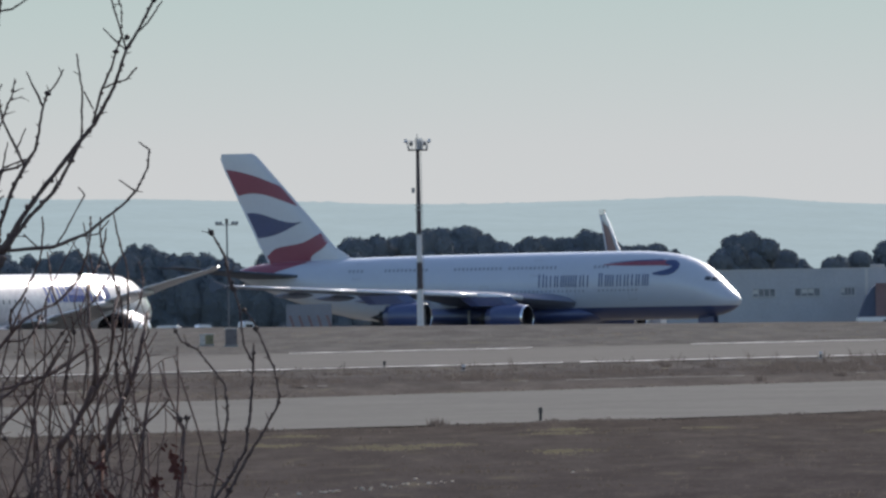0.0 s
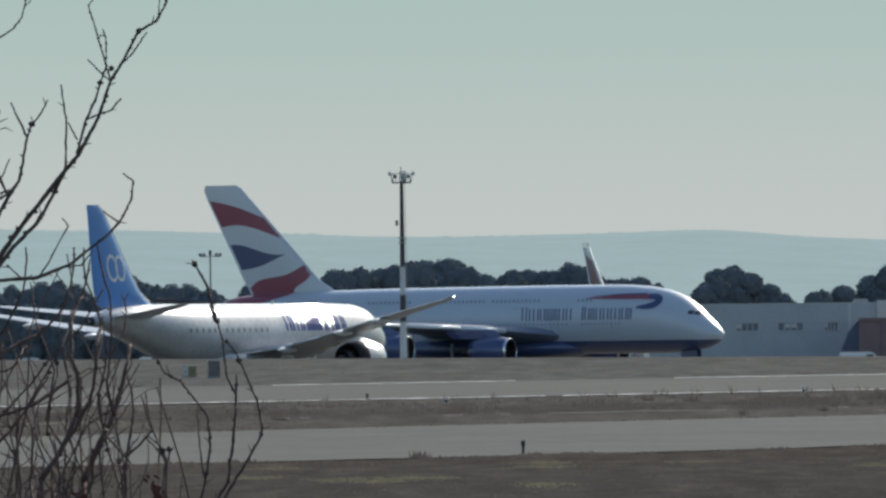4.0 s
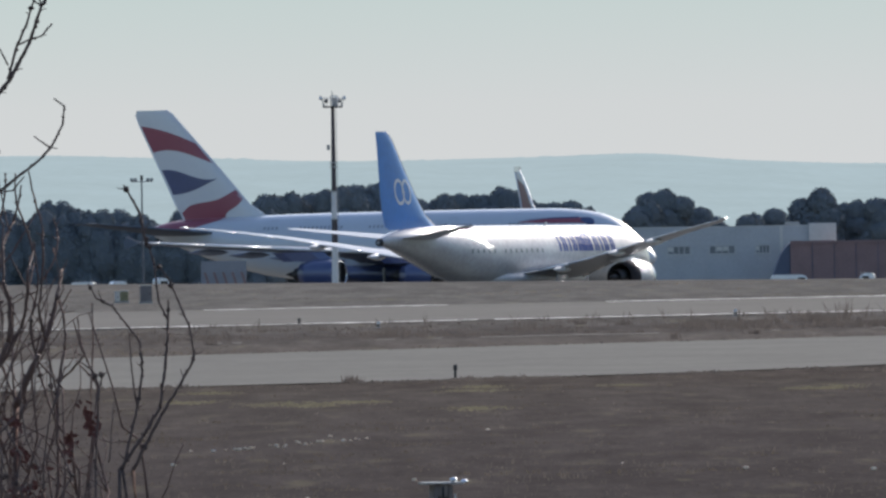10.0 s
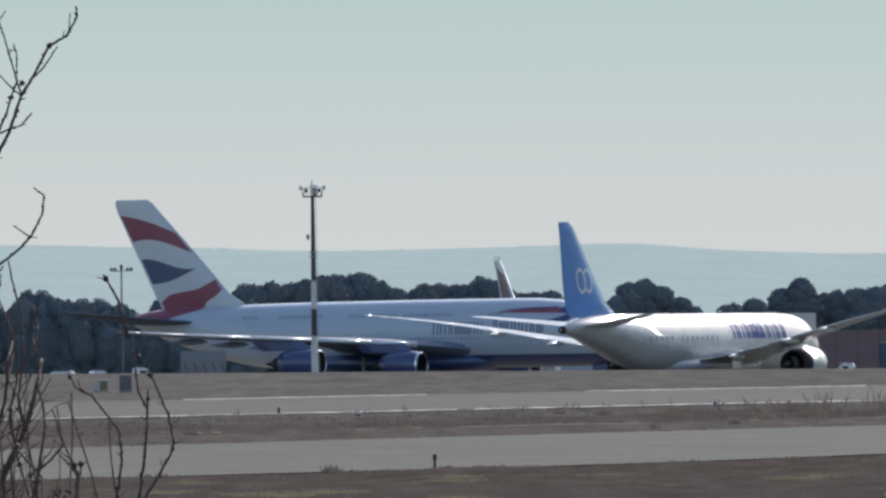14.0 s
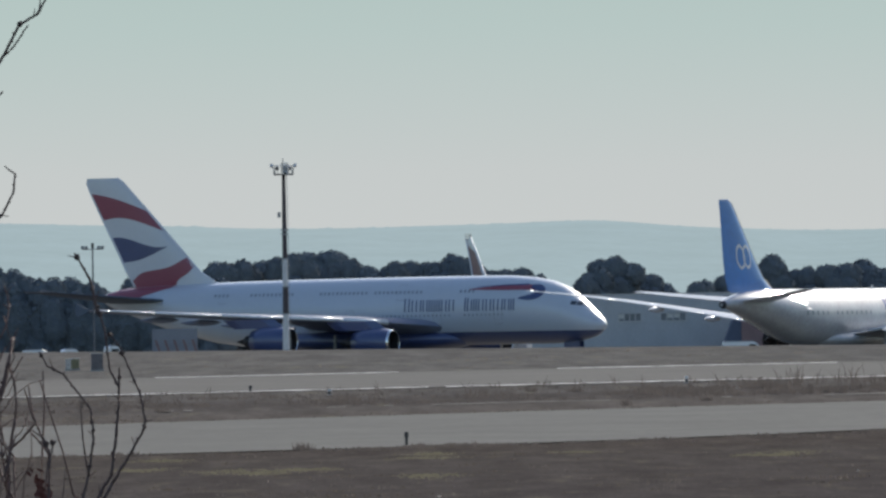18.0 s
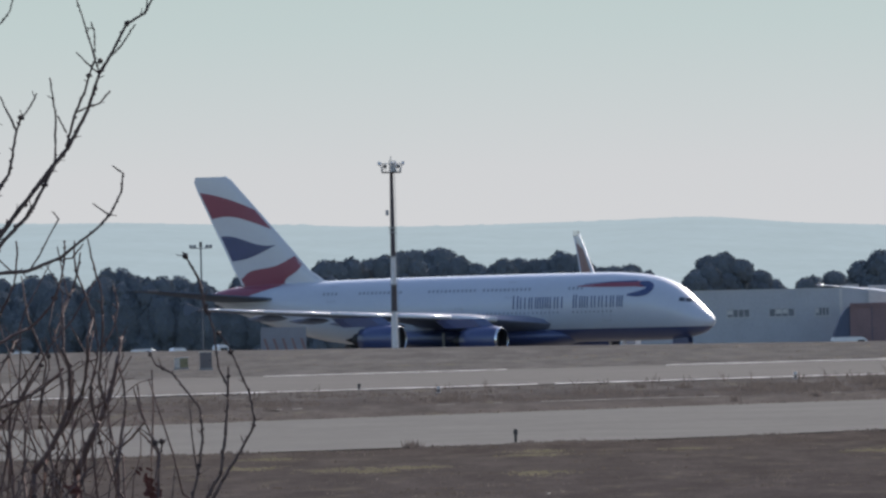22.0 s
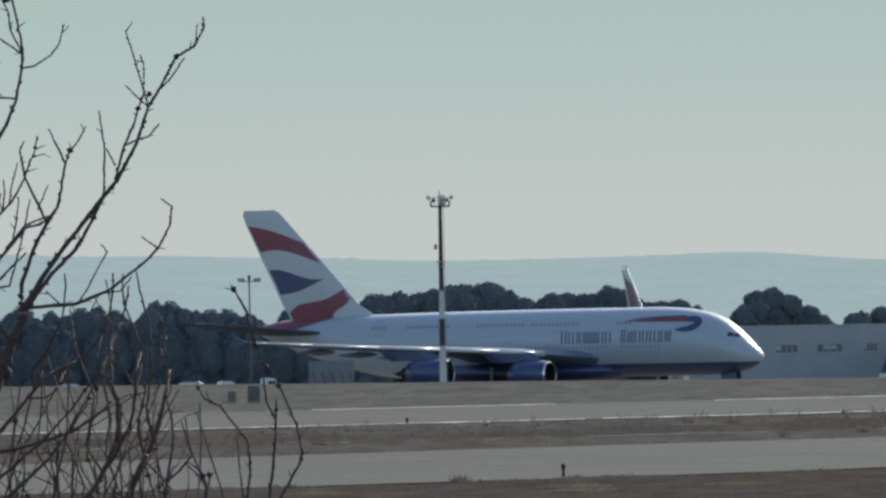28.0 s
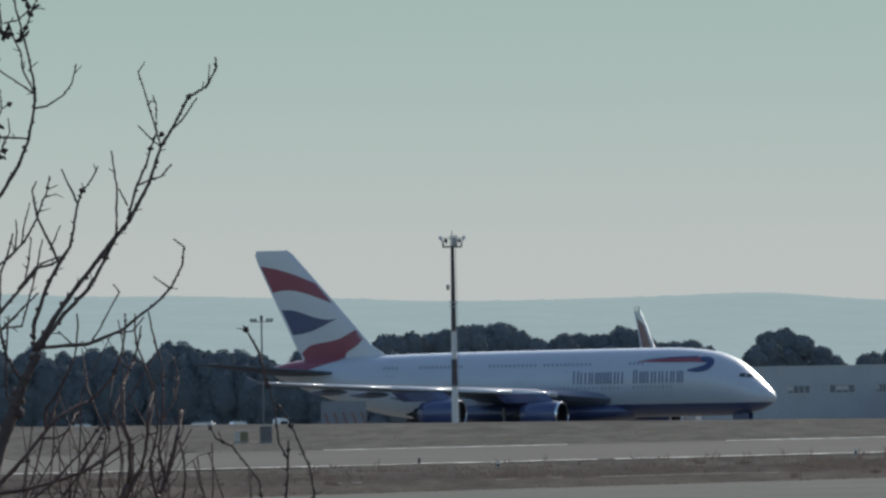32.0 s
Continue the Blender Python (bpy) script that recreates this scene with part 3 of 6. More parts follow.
def fin_band(bm, y_of, lead, trail, u0, u1, top, bot, n=16):
    """A band of paint on the starboard face of a fin; u runs from the trailing (0) to the leading edge (1)."""
    rows = []
    for i in range(n + 1):
        u = u0 + (u1 - u0) * i / n
        row = []
        for z in (bot(u), (2 * bot(u) + top(u)) / 3, (bot(u) + 2 * top(u)) / 3, top(u)):
            s = trail(z) + (lead(z) - trail(z)) * u
            row.append(bm.verts.new((-s, y_of(s, z), z)))
        rows.append(row)
    for a, b in zip(rows, rows[1:]):
        for j in range(3):
            bm.faces.new((a[j], b[j], b[j + 1], a[j + 1]))


def big_airliner():
    m = pose(25.1, 1728, 0.8, 0, 0, -28.2)
    plane = thing("double_deck_airliner", "white four-engined double-deck airliner with navy belly, parked", "airplane", m)
    s_list = [0, 0.06, 0.15, 0.25, 0.4, 0.6, 0.95, 1.3, 1.8, 2.3, 2.85, 3.4, 4.2, 5, 6, 7, 8, 9.5, 11, 12.5, 14, 17, 20, 25, 30, 35, 40, 45, 48, 51, 54, 57, 60, 62.5, 65, 67, 69, 70, 70.7]
    body = part("fuselage", fuselage(BIG, s_list), livery_material(), plane, smooth=True)
    # cabin windows of both decks
    for s0, count in ((16.6, 4), (23.9, 12), (31.6, 12), (42.0, 11), (51.2, 4)):
        for i in range(count):
            bm = bmesh.new()
            skin_patch(bm, BIG, s0 + 0.58 * i, s0 + 0.58 * i + 0.30, 8.95, 9.30, 1, 1)
            part("cabin_window", bm, CABIN, body)
    for s0, count in ((12.4, 10), (19.8, 20)):
        for i in range(count):
            bm = bmesh.new()
            skin_patch(bm, BIG, s0 + 0.58 * i, s0 + 0.58 * i + 0.22, 6.08, 6.32, 1, 1, 0.025)
            part("cabin_window", bm, CABIN, body)
    for s0, z0 in ((12.6, 5.0), (21, 5.0), (33.2, 5.0), (26.2, 8.1), (51.4, 8.1)):
        bm = bmesh.new()
        for a, b, c, d in ((s0, s0 + 0.07, z0, z0 + 1.95), (s0 + 1.05, s0 + 1.12, z0, z0 + 1.95), (s0, s0 + 1.12, z0, z0 + 0.07), (s0, s0 + 1.12, z0 + 1.9, z0 + 1.97)):
            skin_patch(bm, BIG, a, b, c, d, 1, 2, 0.02)
        part("door_outline", bm, GREYW, body)
    for s0, s1 in ((1.95, 2.5), (2.57, 3.1), (3.17, 3.75)):
        bm = bmesh.new()
        skin_patch(bm, BIG, s0, s1, lambda s: 6.78 + 0.13 * s, lambda s: min(7.25 + 0.13 * s, smooth_at(BIG, s)[0] - 0.12), 3, 4)
        part("cockpit_window", bm, COCKPIT, body)
    # the name on the side, in plain bars, two words
    name_bars(body, BIG, LETTER, 26.15, 1.03, 15, 6.68, 8.12, 0.93, 0.16, (7,), (0, 8))
    # ribbon ornament: red sweep that hooks under in navy
    bm = bmesh.new()
    ribbon_patch(bm, BIG, [(17.4, 9.36, 0.04), (14.5, 9.42, 0.20), (12.0, 9.48, 0.30), (9.8, 9.50, 0.33), (8.3, 9.42, 0.34)], 24)
    part("red_ribbon", bm, RED, body, "thin red ribbon ornament")
    bm = bmesh.new()
    ribbon_patch(bm, BIG, [(16.6, 9.60, 0.03), (12.5, 9.80, 0.07), (9.4, 9.84, 0.10)], 12, 0.045)
    ribbon_patch(bm, BIG, [(9.0, 9.62, 0.22), (8.1, 9.45, 0.36), (7.5, 9.02, 0.42), (7.9, 8.55, 0.42), (9.0, 8.25, 0.34), (10.4, 8.16, 0.10)], 22, 0.045)
    part("navy_ribbon", bm, NAVY, body, "navy hook of the ribbon ornament")
    # wings
    W = [(2.6, 20.6, 4.7, 19.5, 0.125), (5.0, 22.6, 5.05, 17.0, 0.12), (9.0, 25.6, 5.45, 14.2, 0.115), (14.0, 29.2, 5.85, 11.3, 0.11), (20.0, 33.6, 6.2, 9.0, 0.105), (27.0, 38.9, 6.6, 7.2, 0.10), (34.0, 44.3, 7.05, 5.5, 0.10), (38.6, 47.9, 7.4, 4.2, 0.09), (39.8, 49.6, 7.5, 2.5, 0.07)]
    for sgn in (-1, 1):
        w = part("wing", wing(W, sgn), BIGWING, plane, smooth=True, sharp=50)
        part("leading_edge", edge_strip(W[2:], sgn, 0.22), RIMWHITE, w, "white leading edge", smooth=True)
        for y, s, z in ((11.5, 39.5, 5.0), (17.5, 41.2, 5.5), (23.5, 43.5, 5.9), (29.5, 46.0, 6.3)):
            part("flap_fairing", revolve([(2.6, 0.02), (1.6, 0.30), (0, 0.42), (-1.8, 0.3), (-3.2, 0.02)], (-s, sgn * y, z - 0.1), 12), BIGWING, w, smooth=True)
        part("wingtip_fence", loft([[(-49.9, sgn * 39.85 + d, 7.5), (-51.9, sgn * 39.85 + d, 8.3), (-52.3, sgn * 39.85 + d, 7.5), (-51.9, sgn * 39.85 + d, 6.75)] for d in (-0.05, 0.05)]), TAILGREY, w)
        for y, s, z in ((14.9, 21.6, 2.95), (25.7, 29.9, 3.35)):
            nacelle(plane, s, sgn * y, z, 1.75, 5.3, NAVY, "polished metal intake lip")
            part("pylon", loft([[(-s - a, sgn * y + b, zz) for a, b in ((0.8 + k, 0.0), (2.5 + k, -0.28), (6.5 + k, -0.22), (8.0 + k, 0.0), (6.5 + k, 0.22), (2.5 + k, 0.28))] for k, zz in ((0.0, z + 1.55), (1.6, z + 2.7))]), NAVY, plane)
    # belly fairing
    part("belly_fairing", loft([[(-s, h * math.cos(2 * math.pi * i / 28), 3.3 + v * math.sin(2 * math.pi * i / 28)) for i in range(28)] for s, h, v in ((18, 1.2, 0.5), (21, 3.3, 1.3), (26, 4.1, 1.65), (36, 4.2, 1.75), (42, 3.8, 1.5), (47, 1.4, 0.6))]), NAVY, plane, smooth=True)
    # tail
    H = [(1.0, 59.6, 8.5, 10.5, 0.075), (5.0, 62.7, 8.95, 8.0, 0.07), (10.0, 66.6, 9.5, 5.8, 0.065), (14.6, 70.2, 10.0, 3.7, 0.06), (15.2, 71.0, 10.05, 2.4, 0.05)]
    for sgn in (-1, 1):
        t = part("tailplane", wing(H, sgn), TAILGREY, plane, smooth=True, sharp=50)
        part("leading_edge", edge_strip(H, sgn), TAILGREY, t, "polished metal leading edge", smooth=True)
    V = [(0, 52.4, 10.45, 13.9, 0.045), (0, 54.8, 10.95, 11.75, 0.065), (0, 56.7, 12.1, 10.5, 0.08), (0, 59.2, 14.8, 9.3, 0.09), (0, 63.0, 18.8, 7.55, 0.09), (0, 66.4, 22.3, 5.9, 0.09), (0, 67.65, 23.6, 5.15, 0.085), (0, 68.5, 24.1, 4.2, 0.05)]
    fin = part("tail_fin", wing(V, 1, True), WHITE, plane, "tall white fin with red and navy waves", smooth=True, sharp=50)

    def fin_y(s, z):
        rows = [(v[2], v[1], v[3], v[4]) for v in V]
        s0, c, th = smooth_at(rows, z)
        u = min(max((s - s0) / c, 0.001), 1.0)
        return -(5 * th * (0.2969 * math.sqrt(u) - 0.126 * u - 0.3516 * u**2 + 0.2843 * u**3 - 0.1015 * u**4)) * c * 0.8 - 0.03

    def front(z):
        return smooth_at([(v[2], v[1]) for v in V], z)[0]

    def back(z):
        a = smooth_at([(v[2], v[1], v[3]) for v in V], z)
        return a[0] + a[1]

    bm = bmesh.new()
    fin_band(bm, fin_y, front, back, 0.03, 0.975, lambda u: 22.2 - 1.0 * u - 1.4 * u**3, lambda u: 18.8 - 1.5 * u + 0.95 * math.sin(math.pi * u))
    part("red_band_upper", bm, RED, fin, "upper red wave painted on fin")
    bm = bmesh.new()
    fin_band(bm, fin_y, front, back, 0.03, 0.84, lambda u: 16.6 - 1.4 * u + 0.3 * math.sin(math.tau * u / 0.84), lambda u: 13.5 + 2.25 * u - 0.5 * (1 - u) * math.sin(math.pi * u / 0.84))
    part("navy_band", bm, NAVY, fin, "navy pennant painted on fin")
    bm = bmesh.new()
    crest = [(0, 11.0), (0.03, 11.2), (0.22, 12.2), (0.62, 12.8), (1, 14.05)]
    foot = [(0, 9.6), (0.21, 10.1), (0.37, 10.25), (0.66, 11.4), (0.85, 12.1), (1, 12.9)]
    fin_band(bm, fin_y, front, back, 0.03, 0.99, lambda u: smooth_at(crest, u)[0], lambda u: smooth_at(foot, u)[0])
    part("red_band_lower", bm, RED, fin, "lower red wave painted on fin")
    bm = bmesh.new()
    skin_patch(bm, BIG, 60.2, 70.4, lambda s: max(smooth_at(BIG, s)[1] + 0.2, 8.75, 10.35 - 0.28 * (s - 60.0) - 1.1 * max(0, s - 64.5)), lambda s: 10.56 - 0.035 * (s - 60.0) - 0.04 * max(0, s - 66.0) ** 2, 24, 14)
    part("red_tail_patch", bm, RED, body, "red wave running out on tail cone")
    part("leading_edge", rods([((-V[i][1] + 0.03, 0, V[i][2]), (-V[i + 1][1] + 0.03, 0, V[i + 1][2])) for i in range(1, 7)], 0.12, 8), RIMWHITE, fin, "white leading edge")
    part("trailing_rim", rods([((-V[i][1] - V[i][3], 0, V[i][2]), (-V[i + 1][1] - V[i + 1][3], 0, V[i + 1][2])) for i in range(2, 6)], 0.09, 8), RIMWHITE, fin, "white trailing edge")
    # undercarriage
    wheel_set(plane, "nose_gear", 4.3, 0.0, 0.62, (0.0,), 0.5, 2.9)
    for y, s in ((6.2, 34.5), (-6.2, 34.5)):
        wheel_set(plane, "wing_gear", s, y, 0.7, (-0.85, 0.85), 0.67, 4.0)
    for y, s in ((2.6, 38.0), (-2.6, 38.0)):
        wheel_set(plane, "body_gear", s, y, 0.7, (-1.7, 0.0, 1.7), 0.77, 3.2)
    for sgn in (-0.55, 0.55):
        part("gear_door", slab(-5.6, -3.4, sgn - 0.04, sgn + 0.04, 1.35, 2.8, 0.03), NAVY, plane)
    return plane


big_airliner()

# ---------------------------------------------------------------- taxiing twin-jet
TAXI = [(0.0, -133.00), (1.0, -120.95), (2.0, -108.75), (3.0, -96.95), (4.0, -84.75), (5.0, -73.00), (6.0, -60.85), (7.0, -49.01), (8.0, -37.20), (9.0, -25.84), (10.0, -14.87), (11.0, -3.89), (12.0, 6.86), (13.0, 17.46), (14.0, 27.85), (15.0, 38.39), (16.0, 48.85), (17.0, 59.22), (18.0, 69.87), (19.0, 80.91), (20.0, 91.88), (22.0, 112.08), (25.0, 142.38), (28.0, 172.68), (32.0, 213.08)]
TWIN = [(0.0, 4.15, 4.15, 0.0), (0.4, 4.85, 3.35, 0.8), (1.2, 5.5, 2.75, 1.35), (2.6, 6.45, 2.2, 1.95), (4.5, 7.35, 1.92, 2.42), (6.5, 7.66, 1.83, 2.70), (9.0, 7.73, 1.83, 2.82), (12.0, 7.765, 1.83, 2.865), (15.0, 7.78, 1.83, 2.88), (36.0, 7.78, 1.83, 2.88), (41.0, 7.78, 2.3, 2.78),
        (46.0, 7.75, 3.55, 2.35), (51.0, 7.55, 4.9, 1.55), (54.5, 7.0, 5.75, 0.75), (56.2, 6.45, 6.05, 0.2)]


def twin_jet():
    plane = thing("twin_engine_airliner", "white twin-engined airliner with blue tail fin, taxiing", "airplane")
    s_list = [0, 0.12, 0.3, 0.6, 1, 1.5, 2, 2.7, 3.5, 4.5, 5.5, 6.5, 8, 9.5, 11, 12.5, 14, 16, 20, 26, 32, 36, 38.5, 41, 43.5, 46, 48.5, 51, 53, 54.5, 55.6, 56.2]
    body = part("fuselage", fuselage(TWIN, s_list), WHITE2, plane, smooth=True)
    for s in [27.2 + 1.12 * i for i in range(14)]:
        if not 35.5 < s < 37:
            bm = bmesh.new()
            skin_patch(bm, TWIN, s, s + 0.30, 5.1, 5.5, 1, 1)
            part("cabin_window", bm, DARKCABIN, body)
    for s0, z0 in ((5.6, 4.0), (12.4, 4.0), (23.0, 4.0), (41.5, 4.2)):
        bm = bmesh.new()
        for a, b, c, d in ((s0, s0 + 0.06, z0, z0 + 1.9), (s0 + 1.06, s0 + 1.12, z0, z0 + 1.9), (s0, s0 + 1.12, z0, z0 + 0.06), (s0, s0 + 1.12, z0 + 1.85, z0 + 1.92)):
            skin_patch(bm, TWIN, a, b, c, d, 1, 2, 0.02)
        part("door_outline", bm, GREYW, body)
    name_bars(body, TWIN, LETTERB, 23.6, 1.36, 9, 5.2, 7.0, 1.30, 0.40, (), (0, 3))
    for s0, s1 in ((2.4, 3.1), (3.2, 4.0)):
        bm = bmesh.new()
        skin_patch(bm, TWIN, s0, s1, 5.4, 6.1, 2, 2)
        part("cockpit_window", bm, COCKPIT, body)
    part("antenna", slab(-21.4, -20.8, -0.03, 0.03, 7.75, 8.1), WHITE2, body)
    W = [(2.0, 18.0, 2.9, 13.5, 0.125), (4.0, 19.6, 3.3, 11.0, 0.12), (7.0, 22.0, 3.9, 8.0, 0.115), (10.0, 24.3, 4.55, 6.0, 0.11), (14.0, 27.3, 5.35, 4.8, 0.105), (18.0, 30.2, 6.15, 3.9, 0.10), (22.0, 33.1, 6.9, 3.0, 0.10), (25.5, 35.7, 7.45, 2.3, 0.095), (28.0, 38.0, 7.82, 1.6, 0.09), (29.2, 40.0, 8.0, 1.0, 0.08), (29.7, 41.4, 8.1, 0.5, 0.06)]
    for sgn in (-1, 1):
        w = part("wing", wing(W, sgn), GREYW, plane, smooth=True, sharp=50)
        part("leading_edge", edge_strip(W, sgn, 0.3), RIMWHITE, w, "pale leading edge", smooth=True)
        bm = bmesh.new()
        for (y0, s0, z0, c0, _), (y1, s1, z1, c1, _) in zip(W[1:], W[2:-1]):
            rod(bm, (-s0 - c0 + 0.03, sgn * y0, z0 + 0.02), (-s1 - c1 + 0.03, sgn * y1, z1 + 0.02), 0.025 + 0.011 * c0, 0.025 + 0.011 * c1, 8)
        part("trailing_rim", bm, RIMWHITE, w, "white trailing rod in place of sunlit rim", smooth=True)
        for y, s, z in ((6.3, 29.8, 3.4), (13.2, 31.6, 4.9), (18.5, 33.9, 5.95)):
            part("flap_fairing", revolve([(1.8, 0.02), (1.0, 0.25), (0, 0.34), (-1.2, 0.25), (-2.2, 0.02)], (-s, sgn * y, z), 12), FAIRING, w, smooth=True)
        part("wingtip_light", slab(-40.75, -40.45, sgn * 29.6 - 0.06, sgn * 29.6 + 0.06, 8.04, 8.16, 0.03), LAMPGLASS, w, "lit white wingtip light")
        nacelle(plane, 19.6, sgn * 9.75, 2.55, 1.72, 4.9, WHITE2, "polished metal intake lip", MATTDARK, 0.69)
        part("pylon", loft([[(-19.1 - a, sgn * 9.75 + b, zz) for a, b in ((0.9 + k, 0.0), (2.2 + k, -0.22), (5.6 + k, -0.18), (7.0 + k, 0.0), (5.6 + k, 0.18), (2.2 + k, 0.22))] for k, zz in ((0.0, 4.05), (1.2, 4.45))]), WHITE2, plane)
    part("belly_fairing", loft([[(-s, h * math.cos(2 * math.pi * i / 28), 2.55 + v * math.sin(2 * math.pi * i / 28)) for i in range(28)] for s, h, v in ((14.5, 0.8, 0.4), (17, 2.6, 0.95), (21, 3.15, 1.15), (29, 3.2, 1.2), (34, 2.7, 0.95), (38, 0.9, 0.4))]), WHITE2, plane, smooth=True)
    H = [(0.6, 46.6, 6.55, 6.6, 0.10), (3.0, 48.7, 6.85, 5.2, 0.10), (6.5, 51.8, 7.3, 3.7, 0.09), (9.2, 54.2, 7.65, 2.4, 0.09), (9.8, 55.2, 7.72, 1.4, 0.07)]
    for sgn in (-1, 1):
        t = part("tailplane", wing(H, sgn), GREYW, plane, smooth=True, sharp=50)
        part("leading_edge", edge_strip(H, sgn), WHITE, t, "pale leading edge", smooth=True)
    V = [(0, 42.0, 7.45, 12.0, 0.035), (0, 44.6, 7.8, 10.2, 0.06), (0, 46.6, 8.9, 8.7, 0.085), (0, 48.6, 10.9, 7.1, 0.09), (0, 51.0, 13.6, 5.0, 0.09), (0, 53.0, 15.9, 3.3, 0.085), (0, 53.7, 16.6, 2.75, 0.08), (0, 54.4, 16.92, 2.0, 0.05)]
    fin = part("tail_fin", wing(V, 1, True), BLUE, plane, "blue fin with a pale ring emblem", smooth=True, sharp=50)

    def fin_y(s, z):
        s0, c, th = smooth_at([(v[2], v[1], v[3], v[4]) for v in V], z)
        u = min(max((s - s0) / c, 0.001), 1.0)
        return -(5 * th * (0.2969 * math.sqrt(u) - 0.126 * u - 0.3516 * u**2 + 0.2843 * u**3 - 0.1015 * u**4)) * c * 0.8 - 0.03

    for cs, cz, rs, rz in ((52.15, 11.1, 0.95, 1.28), (50.75, 11.1, 0.86, 1.23)):
        bm = bmesh.new()
        n = 28
        ring = [[bm.verts.new((-(cs - rs * k * math.cos(2 * math.pi * i / n) - 0.25 * (cz - 11 + rz * k * math.sin(2 * math.pi * i / n)) * -1), fin_y(cs, cz) - 0.02, cz + rz * k * math.sin(2 * math.pi * i / n))) for i in range(n)] for k in (1.0, 0.76)]
        for v in ring[0] + ring[1]:
            v.co.y = fin_y(-v.co.x, v.co.z)
        for i in range(n):
            bm.faces.new((ring[0][i], ring[0][(i + 1) % n], ring[1][(i + 1) % n], ring[1][i]))
        part("emblem_ring", bm, WHITE, fin, "pale painted ring")
    part("leading_edge", rods([((-V[i][1] + 0.03, 0, V[i][2]), (-V[i + 1][1] + 0.03, 0, V[i + 1][2])) for i in range(1, 7)], 0.06, 8), BARE, fin, "polished metal leading edge")
    part("exhaust_cap", revolve([(0.25, 0.42), (-0.15, 0.3), (-0.2, 0.2), (0.1, 0.15)], (-56.1, 0, 6.25), 16), DARK, plane, "dark tail-cone exhaust", smooth=True)
    wheel_set(plane, "nose_gear", 5.2, 0.0, 0.5, (0.0,), 0.35, 2.3, 0.3)
    for y in (4.9, -4.9):
        wheel_set(plane, "main_gear", 28.3, y, 0.66, (-0.73, 0.73), 0.65, 3.2)
        part("gear_door", slab(-29.6, -27.2, y * 1.12 - 0.04, y * 1.12 + 0.04, 1.2, 2.9, 0.03), WHITE2, plane)
    return plane


taxiing = twin_jet()
TAXI_TURN = 62.3
TAXI_SWING = [(0.0, 0.75), (2.5, 0.75), (3.0, 0.6), (4.0, 0.1), (4.5, 0.0), (32.0, 0.0)]  # degrees by which it still has to swing


# ---------------------------------------------------------------- jet parked behind, seen by its fin alone
def far_jet():
    plane = thing("parked_jet", "white airliner with dull red tail fin, parked behind", "airplane", pose(23.0, 1983, 0.8, 0, 0, -77))
    prof = [(0, 4.2, 4.2, 0), (0.5, 4.95, 3.3, 0.9), (2.5, 6.3, 2.3, 1.9), (6, 7.4, 1.9, 2.7), (10, 7.5, 1.9, 2.82), (40, 7.5, 1.9, 2.82), (47, 7.4, 3.0, 2.5), (54, 7.1, 5.0, 1.4), (58, 6.4, 5.9, 0.3)]
    part("fuselage", fuselage(prof, [0, 0.3, 0.8, 1.6, 2.6, 4, 6, 8, 10, 20, 30, 40, 44, 47, 50, 54, 56, 58], 32), WHITE, plane, smooth=True)
    V = [(0, 39.0, 7.2, 15.0, 0.05), (0, 42.6, 9.2, 12.0, 0.07), (0, 48.0, 12.4, 7.8, 0.07), (0, 54.0, 16.2, 4.3, 0.07), (0, 56.4, 17.6, 3.1, 0.07), (0, 57.6, 18.4, 2.3, 0.05)]
    fin = part("tail_fin", wing(V, 1, True), WHITE, plane, "white fin with dull red field", smooth=True, sharp=50)
    dull = mat("dull_red_paint", (0.20, 0.085, 0.10), 0.4, vary=0.2, scale=0.3)
    rows = [(v[2], v[1], v[3], v[4]) for v in V]
    for sgn in (-1, 1):
        def face(s, z):
            s0, c, th = smooth_at(rows, z)
            u = min(max((s - s0) / c, 0.001), 1.0)
            thick = 5 * th * (0.2969 * math.sqrt(u) - 0.126 * u - 0.3516 * u**2 + 0.2843 * u**3 - 0.1015 * u**4) * c
            return sgn * (thick + 0.03)

        bm = bmesh.new()
        fin_band(bm, face, lambda z: smooth_at(rows, z)[0], lambda z: sum(smooth_at(rows, z)[:2]), 0.06, 0.90, lambda u: 16.9 - 1.2 * u, lambda u: 9.4 + 3.4 * u**2)
        part("red_field", bm, dull, fin, "dull red field painted on fin")
    part("white_edge", rods([((-a[1] + 0.05, 0, a[2]), (-b[1] + 0.05, 0, b[2])) for a, b in zip(V[1:], V[2:])], 0.10), WHITE, fin, "white leading edge")
    part("white_edge", rods([((-a[1] - a[3], 0, a[2]), (-b[1] - b[3], 0, b[2])) for a, b in zip(V[1:], V[2:])], 0.18), WHITE, fin, "white trailing edge")
    part("tip_cap", slab(-59.7, -56.9, -0.18, 0.18, 17.7, 18.5, 0.1), BARE, fin, "shiny white fin tip")
    for sgn in (-1, 1):
        part("wing", wing([(2, 19, 2.9, 11, 0.12), (12, 27, 4.2, 6, 0.11), (28, 39, 6.2, 2, 0.1)], sgn), GREYW, plane, smooth=True, sharp=50)
        part("tailplane", wing([(0.6, 48, 6.2, 6, 0.1), (9.5, 55, 7.2, 2.4, 0.09)], sgn), GREYW, plane, smooth=True, sharp=50)
        nacelle(plane, 19.5, sgn * 9.4, 2.6, 1.5, 4.5, WHITE, "polished metal intake lip")
        wheel_set(plane, "main_gear", 29.0, sgn * 4.6, 0.66, (-0.7, 0.7), 0.6, 3.0)
    wheel_set(plane, "nose_gear", 6.0, 0, 0.5, (0.0,), 0.35, 2.2, 0.3)


far_jet()


